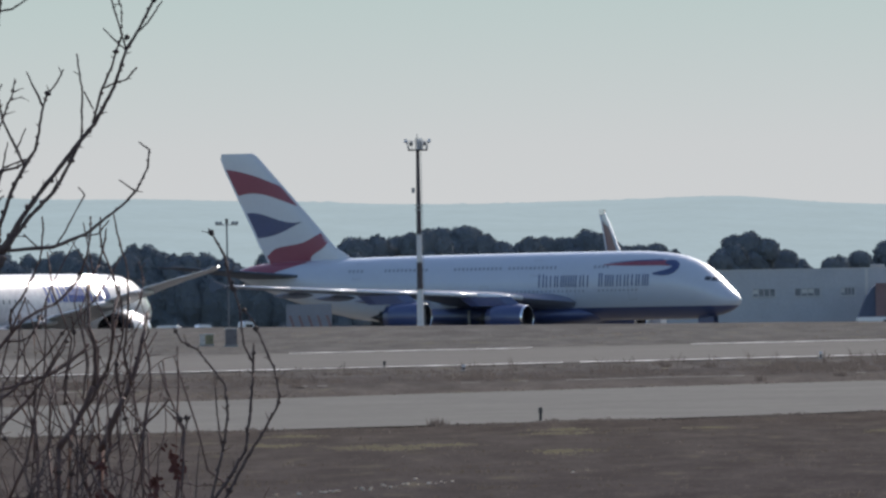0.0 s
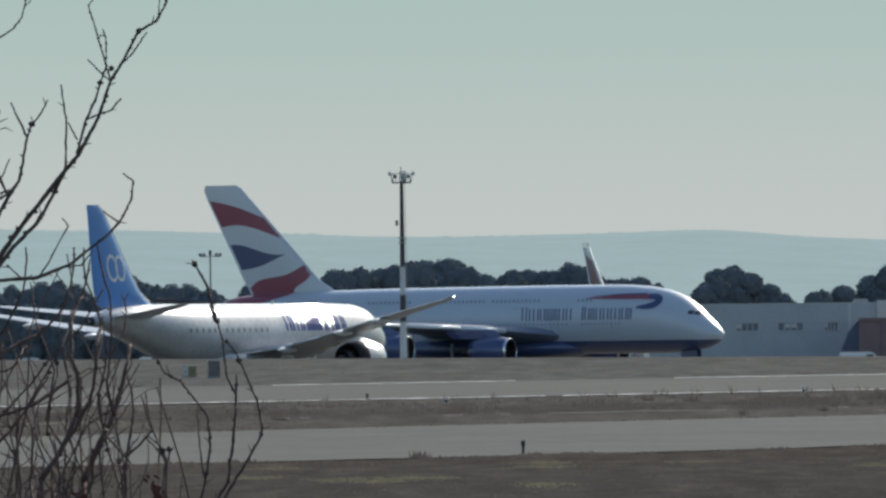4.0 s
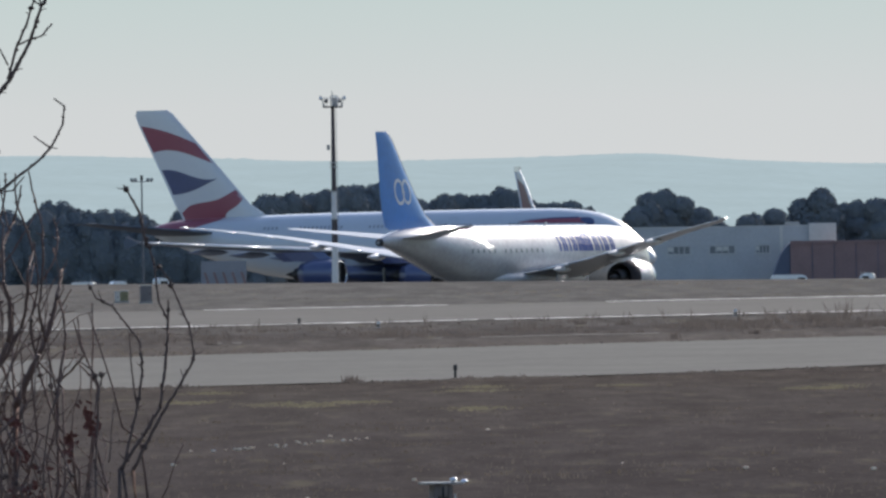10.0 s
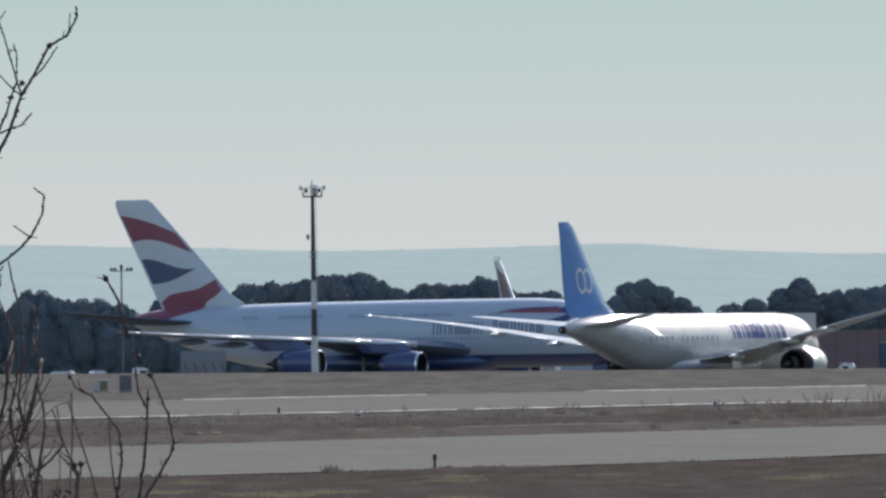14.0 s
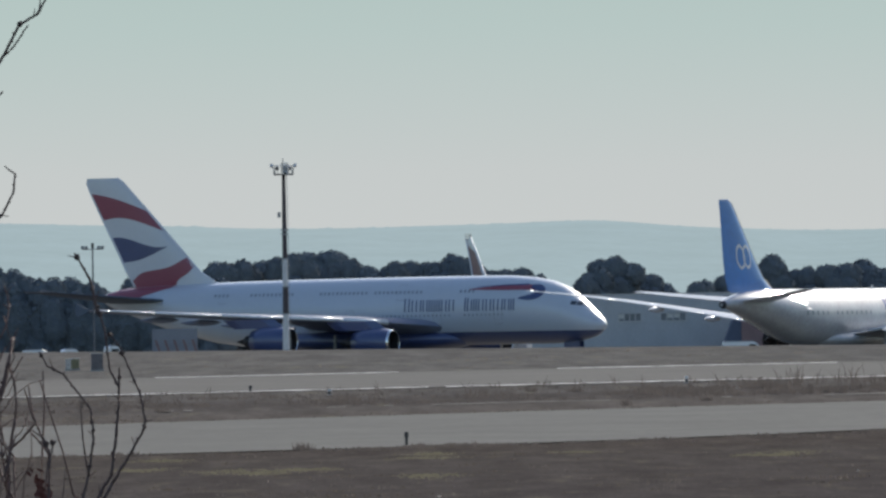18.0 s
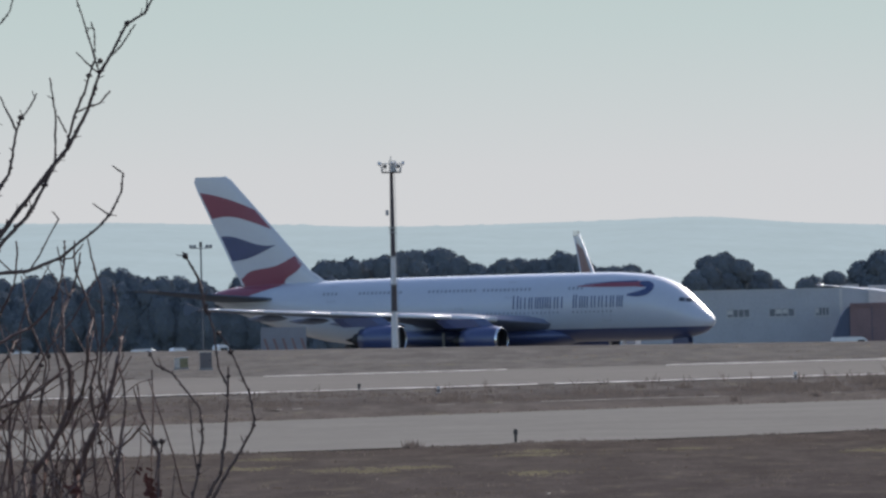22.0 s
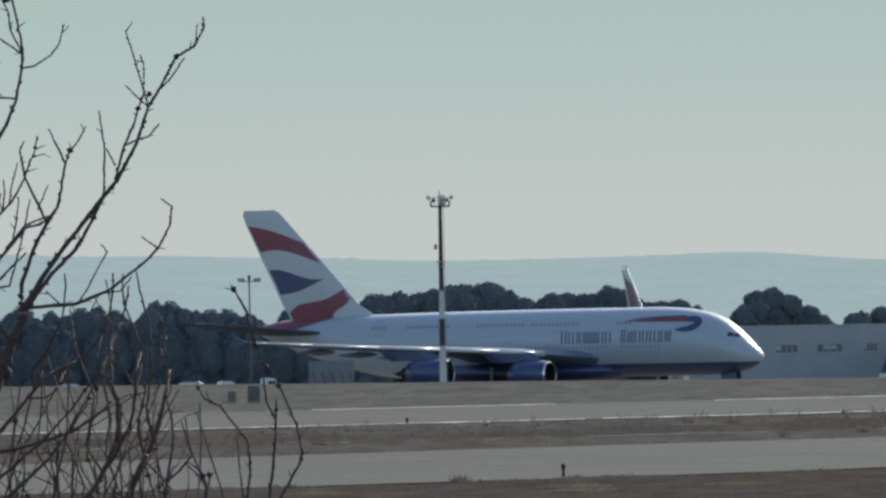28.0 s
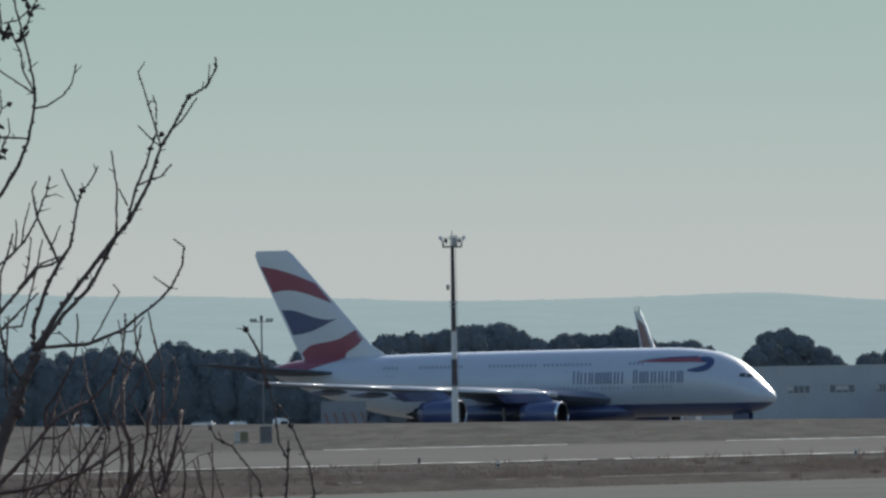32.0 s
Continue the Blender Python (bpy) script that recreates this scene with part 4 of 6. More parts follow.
# ---------------------------------------------------------------- floodlight masts
def flood_mast():
    mast = thing("floodlight_mast", "tall dark and white banded floodlight mast with railed platform", "light mast", pose(-13.1, 1600, 0.8))
    levels = ((0.0, 6.4, MASTWHITE), (6.4, 9.45, MASTRED), (9.45, 12.65, MASTWHITE), (12.65, 22.2, MASTRED))
    for a, b, m in levels:
        bm = bmesh.new()
        rod(bm, (0, 0, a), (0, 0, b), 0.42 - 0.010 * a, 0.42 - 0.010 * b, 16)
        part("shaft", bm, m, mast, smooth=True, sharp=40)
    for z, r in ((15.9, 0.44), (15.4, 0.44), (0.05, 0.6), (9.45, 0.40), (6.4, 0.42), (12.65, 0.38)):
        bm = bmesh.new()
        rod(bm, (0, 0, z), (0, 0, z + 0.14), r, r, 16)
        part("flange", bm, STEEL, mast)
    part("service_box", slab(-0.75, -0.4, -0.2, 0.2, 17.4, 18.0, 0.03), STEEL, mast)
    part("ladder", rods([((0.55, -0.2, 1.5), (0.36, -0.2, 22.2)), ((0.55, 0.2, 1.5), (0.36, 0.2, 22.2))] + [((0.55 - 0.009 * i * 0.6, -0.2, 1.8 + i * 0.6), (0.55 - 0.009 * i * 0.6, 0.2, 1.8 + i * 0.6)) for i in range(34)], 0.03, 6), STEEL, mast)
    part("platform", slab(-1.1, 1.1, -1.1, 1.1, 22.2, 22.34, 0.02), DARK, mast)
    for i in range(8):
        a = 2 * math.pi * i / 8 + 0.2
        p = Vector((1.12 * math.cos(a), 1.12 * math.sin(a), 0))
        part("rail_post", rods([(p + Vector((0, 0, 22.3)), p * 1.06 + Vector((0, 0, 23.3)))], 0.035, 6), STEEL, mast)
    ring = [Vector((1.2 * math.cos(2 * math.pi * i / 16), 1.2 * math.sin(2 * math.pi * i / 16), 23.3)) for i in range(17)]
    part("hoop_rail", rods(list(zip(ring, ring[1:])), 0.025, 6), MASTWHITE, mast)
    for sgn in (-1, 1):
        arc = [Vector((sgn * (1.0 + 0.42 * u), -0.3, 22.3 + 1.15 * u ** 0.6)) for u in (0.0, 0.1, 0.3, 0.6, 1.0)]
        part("lamp_bracket", rods(list(zip(arc, arc[1:])), 0.055, 6), STEEL, mast)
    for x, y, z, tilt, m in ((-1.35, -0.4, 23.30, -25, MASTWHITE), (-0.72, -0.9, 22.95, -20, DARK), (1.33, -0.4, 23.30, -25, MASTWHITE), (-0.7, 0.7, 23.0, 25, STEEL), (0.75, 0.7, 23.0, 25, STEEL)):
        bm = slab(-0.17, 0.17, -0.12, 0.12, -0.2, 0.2, 0.04)
        bmesh.ops.transform(bm, matrix=pose(x, y, z, tilt, 0, 0), verts=bm.verts)
        part("floodlight", bm, m, mast)
    # caged equipment box beside the ladder hatch
    bars = [((x, -0.6, 22.34), (x, -0.6, 23.55)) for x in (0.02, 0.27, 0.52)] + [((0.02, -0.6, z), (0.52, -0.6, z)) for z in (22.7, 23.05, 23.4, 23.55)]
    part("cage", rods(bars, 0.045, 6), MASTWHITE, mast, "pale lattice cage")
    part("equipment_box", slab(0.06, 0.48, -0.45, 0.1, 22.36, 23.3, 0.03), STEEL, mast)
    part("aerial", rods([((-0.05, 0, 22.3), (-0.05, 0, 24.1)), ((-0.2, 0.1, 22.3), (-0.2, 0.1, 23.6))], 0.05, 6), STEEL, mast)


flood_mast()


def small_mast(x, y, height):
    mast = thing("lamp_mast", "slender grey lamp mast with crossbar of lamps", "light mast", pose(x, y, 0.8))
    bm = bmesh.new()
    rod(bm, (0, 0, 0), (0, 0, height), 0.15, 0.09, 12)
    part("pole", bm, POLEGREY, mast, smooth=True, sharp=40)
    part("crossbar", rods([((-1.3, 0, height - 0.15), (1.3, 0, height - 0.15))], 0.06, 8), STEEL, mast)
    for dx in (-1.2, -0.75, 0.75, 1.2):
        part("lamp_head", slab(dx - 0.2, dx + 0.2, -0.3, 0.25, height - 0.12, height + 0.26, 0.05), STEEL, mast)
    part("cap", rods([((0, 0, height), (0, 0, height + 0.6))], 0.17, 8), DARK, mast)


small_mast(-37.1, 1700, 15.0)


# ---------------------------------------------------------------- buildings behind the apron
def pale_building():
    b = thing("terminal_shed", "pale grey flat-roofed airport shed with strip windows", "building", pose(0, 1950, 0.8))
    x0, x1, top, dep = 8.0, 53.4, 9.0, 30.0
    holes = ((30.0, 33.2), (35.8, 39.4), (42.2, 44.2))
    cuts = [x0] + [v for h in holes for v in h] + [49.6]
    for i in range(len(cuts) - 1):
        a, c = cuts[i], cuts[i + 1]
        if i % 2 == 0:
            part("wall_panel", slab(a, c, 0, 0.3, 0, top), PLASTER, b)
        else:
            part("wall_panel", slab(a, c, 0, 0.3, 0, 5.35), PLASTER, b)
            part("wall_panel", slab(a, c, 0, 0.3, 6.35, top), PLASTER, b)
            w = part("window", slab(a, c, 0.16, 0.2, 5.35, 6.35), HAZEGLASS, b, "dark strip window with pale blinds")
            n = 4
            for j in range(n + 1):
                xx = a + (c - a - 0.1) * j / n
                part("mullion", slab(xx, xx + 0.1, 0.08, 0.15, 5.36, 6.34), PLASTER2, w)
            for j in (1, 2) if i == 3 else (0,):
                xx = a + (c - a) * j / n + 0.12
                part("blind", slab(xx, xx + (c - a) / n - 0.14, 0.11, 0.14, 5.7, 6.3), PLASTER2, w)
            part("sill", slab(a - 0.1, c + 0.1, -0.12, 0.1, 5.25, 5.345), PLASTER2, w)
    part("sunlit_bay", slab(49.6, x1, -0.5, 0.3, 0, top + 0.35, 0.03), PLASTER2, b, "corner bay in paler plaster for its sunlit side")
    part("side_wall", slab(x1 - 0.3, x1, 0.3, dep, 0, top), PLASTER, b)
    part("side_wall", slab(x0, x0 + 0.3, 0.3, dep, 0, top), PLASTER, b)
    part("rear_wall", slab(x0 + 0.3, x1 - 0.3, dep - 0.3, dep, 0, top), PLASTER, b)
    part("roof", slab(x0 + 0.3, x1 - 0.3, 0.3, dep - 0.3, top - 0.5, top - 0.3), CONCRETE, b)
    part("parapet_cap", slab(x0 - 0.05, 49.55, -0.06, 0.36, top, top + 0.12), PLASTER2, b)
    for x in (24.0, 28.4, 34.5, 40.8, 45.6):
        part("pilaster", slab(x, x + 0.4, -0.1, -0.003, 0, top), PLASTER2 if x == 45.6 else PLASTER, b)
    part("roof_unit", slab(46.5, 48.5, 6, 8, top - 0.3, top + 0.6, 0.05), STEEL, b)


pale_building()


def red_building():
    b = thing("red_brown_hangar", "low red-brown clad hangar with dark blue doors", "building", pose(0, 1932, 0.8))
    part("shadow_wedge", loft([[(43.6, y, 0), (46.6, y, 0), (46.6, y, 6.6), (46.2, y, 6.3), (45.3, y, 5.0), (44.3, y, 2.4)] for y in (0.4, 9.0)]), BLUECLAD, b, "dark blue wedge in place of a sloping shadow")
    for i in range(14):
        x = 46.6 + i * 3.0
        door = i in (5, 6, 7, 11)
        if door:
            d = part("sliding_door", slab(x + 0.05, x + 2.95, 0.15, 0.3, 0, 5.0), BLUECLAD, b, "dark blue sliding door")
            part("door_rail", slab(x, x + 3.0, 0.05, 0.14, 5.0, 5.2), STEEL, d)
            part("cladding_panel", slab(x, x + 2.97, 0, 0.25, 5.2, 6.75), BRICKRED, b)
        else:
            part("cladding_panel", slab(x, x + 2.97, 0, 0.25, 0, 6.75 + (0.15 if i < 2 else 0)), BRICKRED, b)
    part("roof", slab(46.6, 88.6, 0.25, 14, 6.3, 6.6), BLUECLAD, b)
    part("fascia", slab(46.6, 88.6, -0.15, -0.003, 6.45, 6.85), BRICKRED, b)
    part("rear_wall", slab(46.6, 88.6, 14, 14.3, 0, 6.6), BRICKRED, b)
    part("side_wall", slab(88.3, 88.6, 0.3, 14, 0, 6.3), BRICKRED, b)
    for i in range(9):
        part("cladding_rib", slab(49.55 + 3 * i, 49.62 + 3 * i, -0.08, -0.003, 0, 6.4), BLUECLAD, b)


red_building()


def van(x, y, turn, label, length=4.6, height=2.45, z=0.8):
    v = thing("van", label, "van", pose(x, y, z, 0, 0, turn), group="service vans")
    h = length / 2
    prof = ((-h, 0.45), (h - 0.2, 0.45), (h, 0.75), (h - 0.1, 1.15), (h - 1.0, 1.35), (h - 1.75, height - 0.12), (h - 2.1, height), (-h + 0.2, height), (-h, height - 0.25))
    body = part("body", loft([[(px, yy * (0.9 if pz > 1.6 else 1), pz) for px, pz in prof] for yy in (-0.92, -0.85, 0.85, 0.92)]), CARWHITE, v)
    part("windscreen", loft([[(h - 1.06, yy, 1.42), (h - 1.72, yy, height - 0.2), (h - 1.68, yy, height - 0.2), (h - 1.0, yy, 1.42)] for yy in (-0.72, 0.72)]), GLASSD, body)
    for s in (-1, 1):
        part("side_window", slab(h - 2.7, h - 1.75, s * 0.85 - 0.03, s * 0.85 + 0.03, 1.45, height - 0.35), GLASSD, body)
        for px in (-h + 0.85, h - 0.85):
            rings = [[(px + r * math.cos(2 * math.pi * i / 18), s * 0.82 + w, 0.33 + r * math.sin(2 * math.pi * i / 18)) for i in range(18)] for w, r in ((-0.11, 0.24), (-0.1, 0.33), (0.1, 0.33), (0.11, 0.24))]
            part("wheel", loft(rings), TYRE, v)
        part("headlight", slab(h - 0.1, h + 0.01, s * 0.68 - 0.14, s * 0.68 + 0.14, 0.85, 1.05, 0.03), BARE, body)
        part("mirror", slab(h - 1.6, h - 1.45, s * 1.05 - 0.08, s * 1.05 + 0.08, 1.4, 1.7, 0.02), DARK, body)
    part("roof_rack", rods([((-h + 0.4, -0.6, height + 0.08), (h - 2.2, -0.6, height + 0.08)), ((-h + 0.4, 0.6, height + 0.08), (h - 2.2, 0.6, height + 0.08))] + [((q, -0.6, height + 0.08), (q, 0.6, height + 0.08)) for q in (-h + 0.5, -0.3, 0.2)], 0.04, 6), STEEL, v)


van(46.3, 1900, 5, "long white service van parked before red-brown hangar", 6.2, 2.25)
van(55.6, 1905, 172, "white service van parked by the hangar doors", 3.4, 2.3)
van(-39.6, 1710, 20, "white service van parked by lamp mast", 3.4, 2.85)
van(-34.5, 1712, 25, "small white service truck parked beyond airliner tail", 3.0, 3.15)
van(-44.0, 1720, -10, "white service van parked under dark trees", 4.6, 2.8)
van(-59.5, 1730, 5, "white service van parked under dark trees", 4.6, 2.85)
van(78.0, 1880, 5, "white service van parked by the hangar", 4.6, 2.5)


def blast_screen():
    b = thing("apron_screen", "dull grey apron screen with slanted dark stripes", "screen", pose(-27.4, 1688, 0.8))
    part("panel", slab(-2.5, 2.95, 0, 0.25, 0.3, 5.1, 0.03), SCREENGREY, b)
    for i in range(5):
        x = -2.2 + i * 1.1
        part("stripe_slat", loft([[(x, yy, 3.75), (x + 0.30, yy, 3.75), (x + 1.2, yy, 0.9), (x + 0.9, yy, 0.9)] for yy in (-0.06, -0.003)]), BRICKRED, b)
    for x in (-2.8, 0.0, 2.7):
        part("leg", rods([((x, 0.12, 0), (x, 0.12, 0.32)), ((x, 0.12, 0.02), (x, 1.6, 0.02)), ((x, 1.6, 0.02), (x, 0.2, 2.6))], 0.07, 6), STEEL, b)


blast_screen()


def box_trailer(x, y, material, label, length, height):
    """A tall closed ground-service trailer on four wheels with a draw bar."""
    c = thing("box_trailer", label, "trailer", pose(x, y, 0.8, 0, 0, -24), group="service trailers")
    h = length / 2
    body = part("body", slab(-h, h, -0.9, 0.9, 0.62, height, 0.06), material, c)
    part("side_door", slab(-h * 0.5, h * 0.5, -0.925, -0.903, 0.8, height - 0.25, 0.005), material, body)
    part("roof_rim", slab(-h - 0.04, h + 0.04, -0.94, 0.94, height + 0.004, height + 0.09, 0.02), STEEL, body)
    part("chassis", slab(-h * 0.95, h * 0.95, -0.6, 0.6, 0.45, 0.616, 0.02), DARK, c)
    for px in (-h * 0.6, h * 0.6):
        for sy in (-0.72, 0.72):
            rings = [[(px + r * math.cos(math.tau * i / 16), sy + w, 0.36 + r * math.sin(math.tau * i / 16)) for i in range(16)] for w, r in ((-0.11, 0.22), (-0.1, 0.36), (0.1, 0.36), (0.11, 0.22))]
            part("wheel", loft(rings), TYRE, c)
    part("draw_bar", rods([((h * 0.9, 0, 0.52), (h + 1.2, 0, 0.4)), ((h + 1.2, -0.15, 0.4), (h + 1.2, 0.15, 0.4))], 0.05, 6), DARK, c)


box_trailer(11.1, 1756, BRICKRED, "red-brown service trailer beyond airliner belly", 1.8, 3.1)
box_trailer(13.3, 1756, PLASTER2, "pale service trailer beyond airliner belly", 2.2, 3.15)
box_trailer(15.3, 1756, PLASTER, "grey service trailer beyond airliner belly", 1.3, 3.25)


# ---------------------------------------------------------------- things standing in the grass
def cabinet(x, y, w, h, material, label):
    z = terrain(x, y)
    c = thing("control_cabinet", label, "cabinet", pose(x, y, z - 0.03, 0, 0, 6))
    part("plinth", slab(-w / 2 - 0.05, w / 2 + 0.05, -0.25, 0.25, 0, 0.12, 0.015), CONCRETE, c)
    body = part("body", slab(-w / 2, w / 2, -0.2, 0.2, 0.12, h, 0.02), material, c)
    part("door", slab(-w / 2 + 0.05, w / 2 - 0.05, -0.225, -0.203, 0.18, h - 0.06, 0.005), material, body)
    part("handle", slab(w / 2 - 0.14, w / 2 - 0.1, -0.26, -0.226, h * 0.5, h * 0.62, 0.005), DARK, body)
    part("lid", slab(-w / 2 - 0.04, w / 2 + 0.04, -0.24, 0.24, h, h + 0.05, 0.01), LINEPAINT, body)


KHAKI = mat("khaki_paint", (0.22, 0.21, 0.12), 0.6, vary=0.15, scale=2)
cabinet(-16.45, 760, 0.62, 0.95, BOXGREY, "weathered grey-brown control cabinet standing in dry grass")
cabinet(-17.75, 765, 0.42, 0.62, KHAKI, "khaki control cabinet standing in dry grass")
cabinet(-18.1, 764, 0.24, 0.6, PLASTER2, "small pale control cabinet standing in dry grass")


def marker_post(x, y, h=0.52, head=None):
    p = thing("marker_post", "low taxiway edge light with white head" if head else "dark slim taxiway edge marker post", "marker post", pose(x, y, terrain(x, y)), group="edge markers")
    bm = bmesh.new()
    rod(bm, (0, 0, 0), (0, 0, h * 0.62), 0.055, 0.05, 12)
    part("stem", bm, DARK, p)
    bm = bmesh.new()
    rod(bm, (0, 0, h * 0.62), (0, 0, h), 0.085, 0.075, 12)
    part("head", bm, head or DARK, p)
    bm = bmesh.new()
    rod(bm, (0, 0, 0), (0, 0, 0.04), 0.16, 0.14, 12)
    part("base", bm, CONCRETE, p)


marker_post(0.11, 520.5)
marker_post(13.2, 655.0, 0.32, MASTWHITE)
marker_post(-3.277, 632.0, 0.26, MASTWHITE)
marker_post(25.0, 652.0, 0.3)
marker_post(-7.0, 648.0, 0.3)


PITSHADE = mat("pit_shade", (0.12, 0.085, 0.075), 0.85, vary=0.35, scale=6, bump=0.3)
PITCON = mat("old_concrete", (0.22, 0.18, 0.16), 0.95, vary=0.25, scale=4, bump=0.4)


def light_pit():
    """The squat concrete pit with a metal lid that stands in the near field."""
    p = thing("drain_pit", "squat concrete drain pit with shiny metal lid in grass", "drain pit", pose(-0.12, 230, terrain(0, 230) - 0.01, 0, 0, 8))
    for x in (-0.25, -0.01):
        part("pit_wall", slab(x, x + 0.07, -0.30, 0.30, 0, 0.56, 0.015), PITCON, p)
    part("pit_wall", slab(-0.18, -0.01, 0.22, 0.30, 0, 0.56, 0.015), PITCON, p)
    part("pit_lintel", slab(-0.18, -0.01, -0.30, -0.22, 0.36, 0.56, 0.02), PITCON, p)
    part("cavity_slab", slab(-0.18, -0.01, -0.27, -0.245, 0.0, 0.36, 0.01), PITSHADE, p, "dark slab in place of the shaded pit opening")
    part("pit_floor", slab(-0.18, -0.01, -0.28, 0.22, 0.0, 0.05), DARK, p)
    part("corner_post", slab(0.075, 0.105, -0.34, -0.31, 0.0, 0.42, 0.008), PLASTER2, p, "thin pale post at corner")
    part("hasp", slab(-0.12, -0.09, -0.32, -0.305, 0.34, 0.53, 0.004), DARK, p)
    lid = part("lid", slab(-0.43, 0.24, -0.36, 0.36, 0.575, 0.605, 0.012), STEEL, p, "overhanging metal lid")
    for x, y, z in ((0.09, -0.15, 0.0), (0.25, -0.26, -0.03)):
        bm = bmesh.new()
        bmesh.ops.create_icosphere(bm, subdivisions=3, radius=0.052)
        bmesh.ops.transform(bm, matrix=pose(x, y, 0.64 + z) @ Matrix.Diagonal((1.15, 1, 0.8, 1)), verts=bm.verts)
        part("metal_knob", bm, BARE, lid, "polished metal knob", smooth=True)
    part("foot_slab", slab(0.12, 0.52, -0.55, -0.36, 0.0, 0.07, 0.02), PLASTER2, p)


light_pit()


# ---------------------------------------------------------------- weeds and stones in the grass
def tufts(name, count, spot, height, material, label, seed, blades=4, width=0.03):
    rnd = random.Random(seed)
    verts, faces = [], []
    for _ in range(count):
        x, y = spot(rnd)
        z = rough(x, y) - 0.03
        h0 = height(rnd, x, y)
        for _ in range(blades):
            a = rnd.uniform(0, math.tau)
            h = h0 * rnd.uniform(0.5, 1.1)
            lean = h * rnd.uniform(0.1, 0.7)
            bx, by = x + rnd.gauss(0, 0.12), y + rnd.gauss(0, 0.12)
            w = width * rnd.uniform(0.6, 1.6)
            dx = lean * math.cos(a)
            dy = lean * math.sin(a)
            i = len(verts)
            verts += [(bx - w, by, z), (bx + w, by, z), (bx + w * 0.7 + dx * 0.45, by + dy * 0.4, z + h * 0.6), (bx - w * 0.7 + dx * 0.45, by + dy * 0.4, z + h * 0.6), (bx + dx, by + dy, z + h)]
            faces += [(i, i + 1, i + 2, i + 3), (i + 3, i + 2, i + 4)]
    me = bpy.data.meshes.new(name)
    me.from_pydata(verts, [], faces)
    me.materials.append(material)
    return tagged(new(name, me), label, "weeds", "", "stuff")


def clumpy(x, y, f=0.12):
    return max(0.12, 0.55 + 1.5 * noise.noise((x * f, y * f * 0.6, 9)) + 0.5 * noise.noise((x * f * 4, y * f * 2, 5)))


def shoulder(r, a, b):
    """A spot on the shoulder, a to b of the way from the dull edging to the far taxiway."""
    x = r.uniform(-42, 48)
    return x, weeds_near(x) + (line_b(x) - weeds_near(x)) * r.uniform(a, b)


def thick(x):
    return 0.85 + 0.9 * min(max((x - 8) / 8, 0), 1)


tufts("weeds", 4200, lambda r: shoulder(r, 0.08, 0.62), lambda r, x, y: 0.18 * thick(x) * clumpy(x, y, 0.22) * r.uniform(0.5, 1.4), WEED, "brown dry weeds along taxiway shoulder", 3, 6, 0.022)
tufts("sparse_weeds", 1300, lambda r: shoulder(r, 0.6, 0.93), lambda r, x, y: 0.12 * thick(x) * clumpy(x, y, 0.3) * r.uniform(0.5, 1.4), WEED, "scattered dry weeds beside pale concrete edging", 21, 5, 0.018)
tufts("tall_weeds", 420, lambda r: shoulder(r, 0.02, 0.9), lambda r, x, y: thick(x) * r.choice((0.22, 0.3, 0.42, 0.62)) * r.uniform(0.7, 1.15), WEED, "tall dead weed stalks", 4, 5, 0.016)
tufts("shoulder_grass", 2000, lambda r: (lambda x: (x, edge_far(x) + 1 + (weeds_near(x) - 1 - edge_far(x)) * r.random()))(r.uniform(-42, 48)), lambda r, x, y: 0.07 * clumpy(x, y) * r.uniform(0.6, 1.5), DRAB, "dull brown grass on shoulder", 5, 4, 0.03)
tufts("edge_tufts", 130, lambda r: (lambda x: (x, edge_far(x) + r.uniform(0.3, 2.0)))(round(r.uniform(-40, 46) / 1.9) * 1.9 + r.gauss(0, 0.3)), lambda r, x, y: 0.10 * r.uniform(0.5, 1.3), WEED, "dark low tufts along taxiway edge", 22, 6, 0.03)
tufts("field_grass", 9000, lambda r: (lambda y: (r.uniform(-0.045, 0.05) * y, y))(200 + 318 * r.random() ** 0.8), lambda r, x, y: 0.06 * clumpy(x, y, 0.2) * r.uniform(0.5, 1.6), leafy(mat("brown_grass", (0.072, 0.063, 0.055), 0.9, scale=0.5, color2=(0.115, 0.098, 0.082), gloss=0.0)), "short dark winter grass", 6, 4, 0.02)
tufts("field_straw", 700, lambda r: (lambda y: (r.uniform(-0.045, 0.05) * y, y))(200 + 318 * r.random() ** 0.8), lambda r, x, y: 0.07 * clumpy(x, y, 0.2) * r.uniform(0.5, 1.6), STRAW, "pale straw among dark grass", 7, 3, 0.014)
tufts("verge_grass", 2600, lambda r: (lambda x: (x, edge_near(x) - abs(r.gauss(0, 5))))(r.uniform(-26, 30)), lambda r, x, y: 0.12 * clumpy(x, y, 0.3) * r.uniform(0.5, 1.5), WEED, "dark grass along taxiway edge", 8, 4, 0.03)
tufts("crest_grass", 2200, lambda r: (r.uniform(-36, 44), r.uniform(740, 850)), lambda r, x, y: 0.07 * clumpy(x, y) * r.uniform(0.5, 1.5), STRAW, "short pale grass on crest", 9, 4, 0.03)


GREENISH = leafy(mat("yellow_green_grass", (0.128, 0.117, 0.083), 0.9, scale=0.5, color2=(0.195, 0.180, 0.132), gloss=0.0))
PATCHES = ((-8.3, 447, 0.9, 5), (-5.4, 434, 1.0, 7), (-4.3, 431, 1.0, 6), (-2.9, 438, 0.9, 3), (0.85, 490, 0.9, 5), (0.8, 473, 0.9, 4), (0.9, 412, 0.8, 10), (12.0, 462, 0.9, 3), (13.0, 472, 0.9, 6), (6.1, 487, 0.8, 4), (-8.4, 480, 1.0, 4))


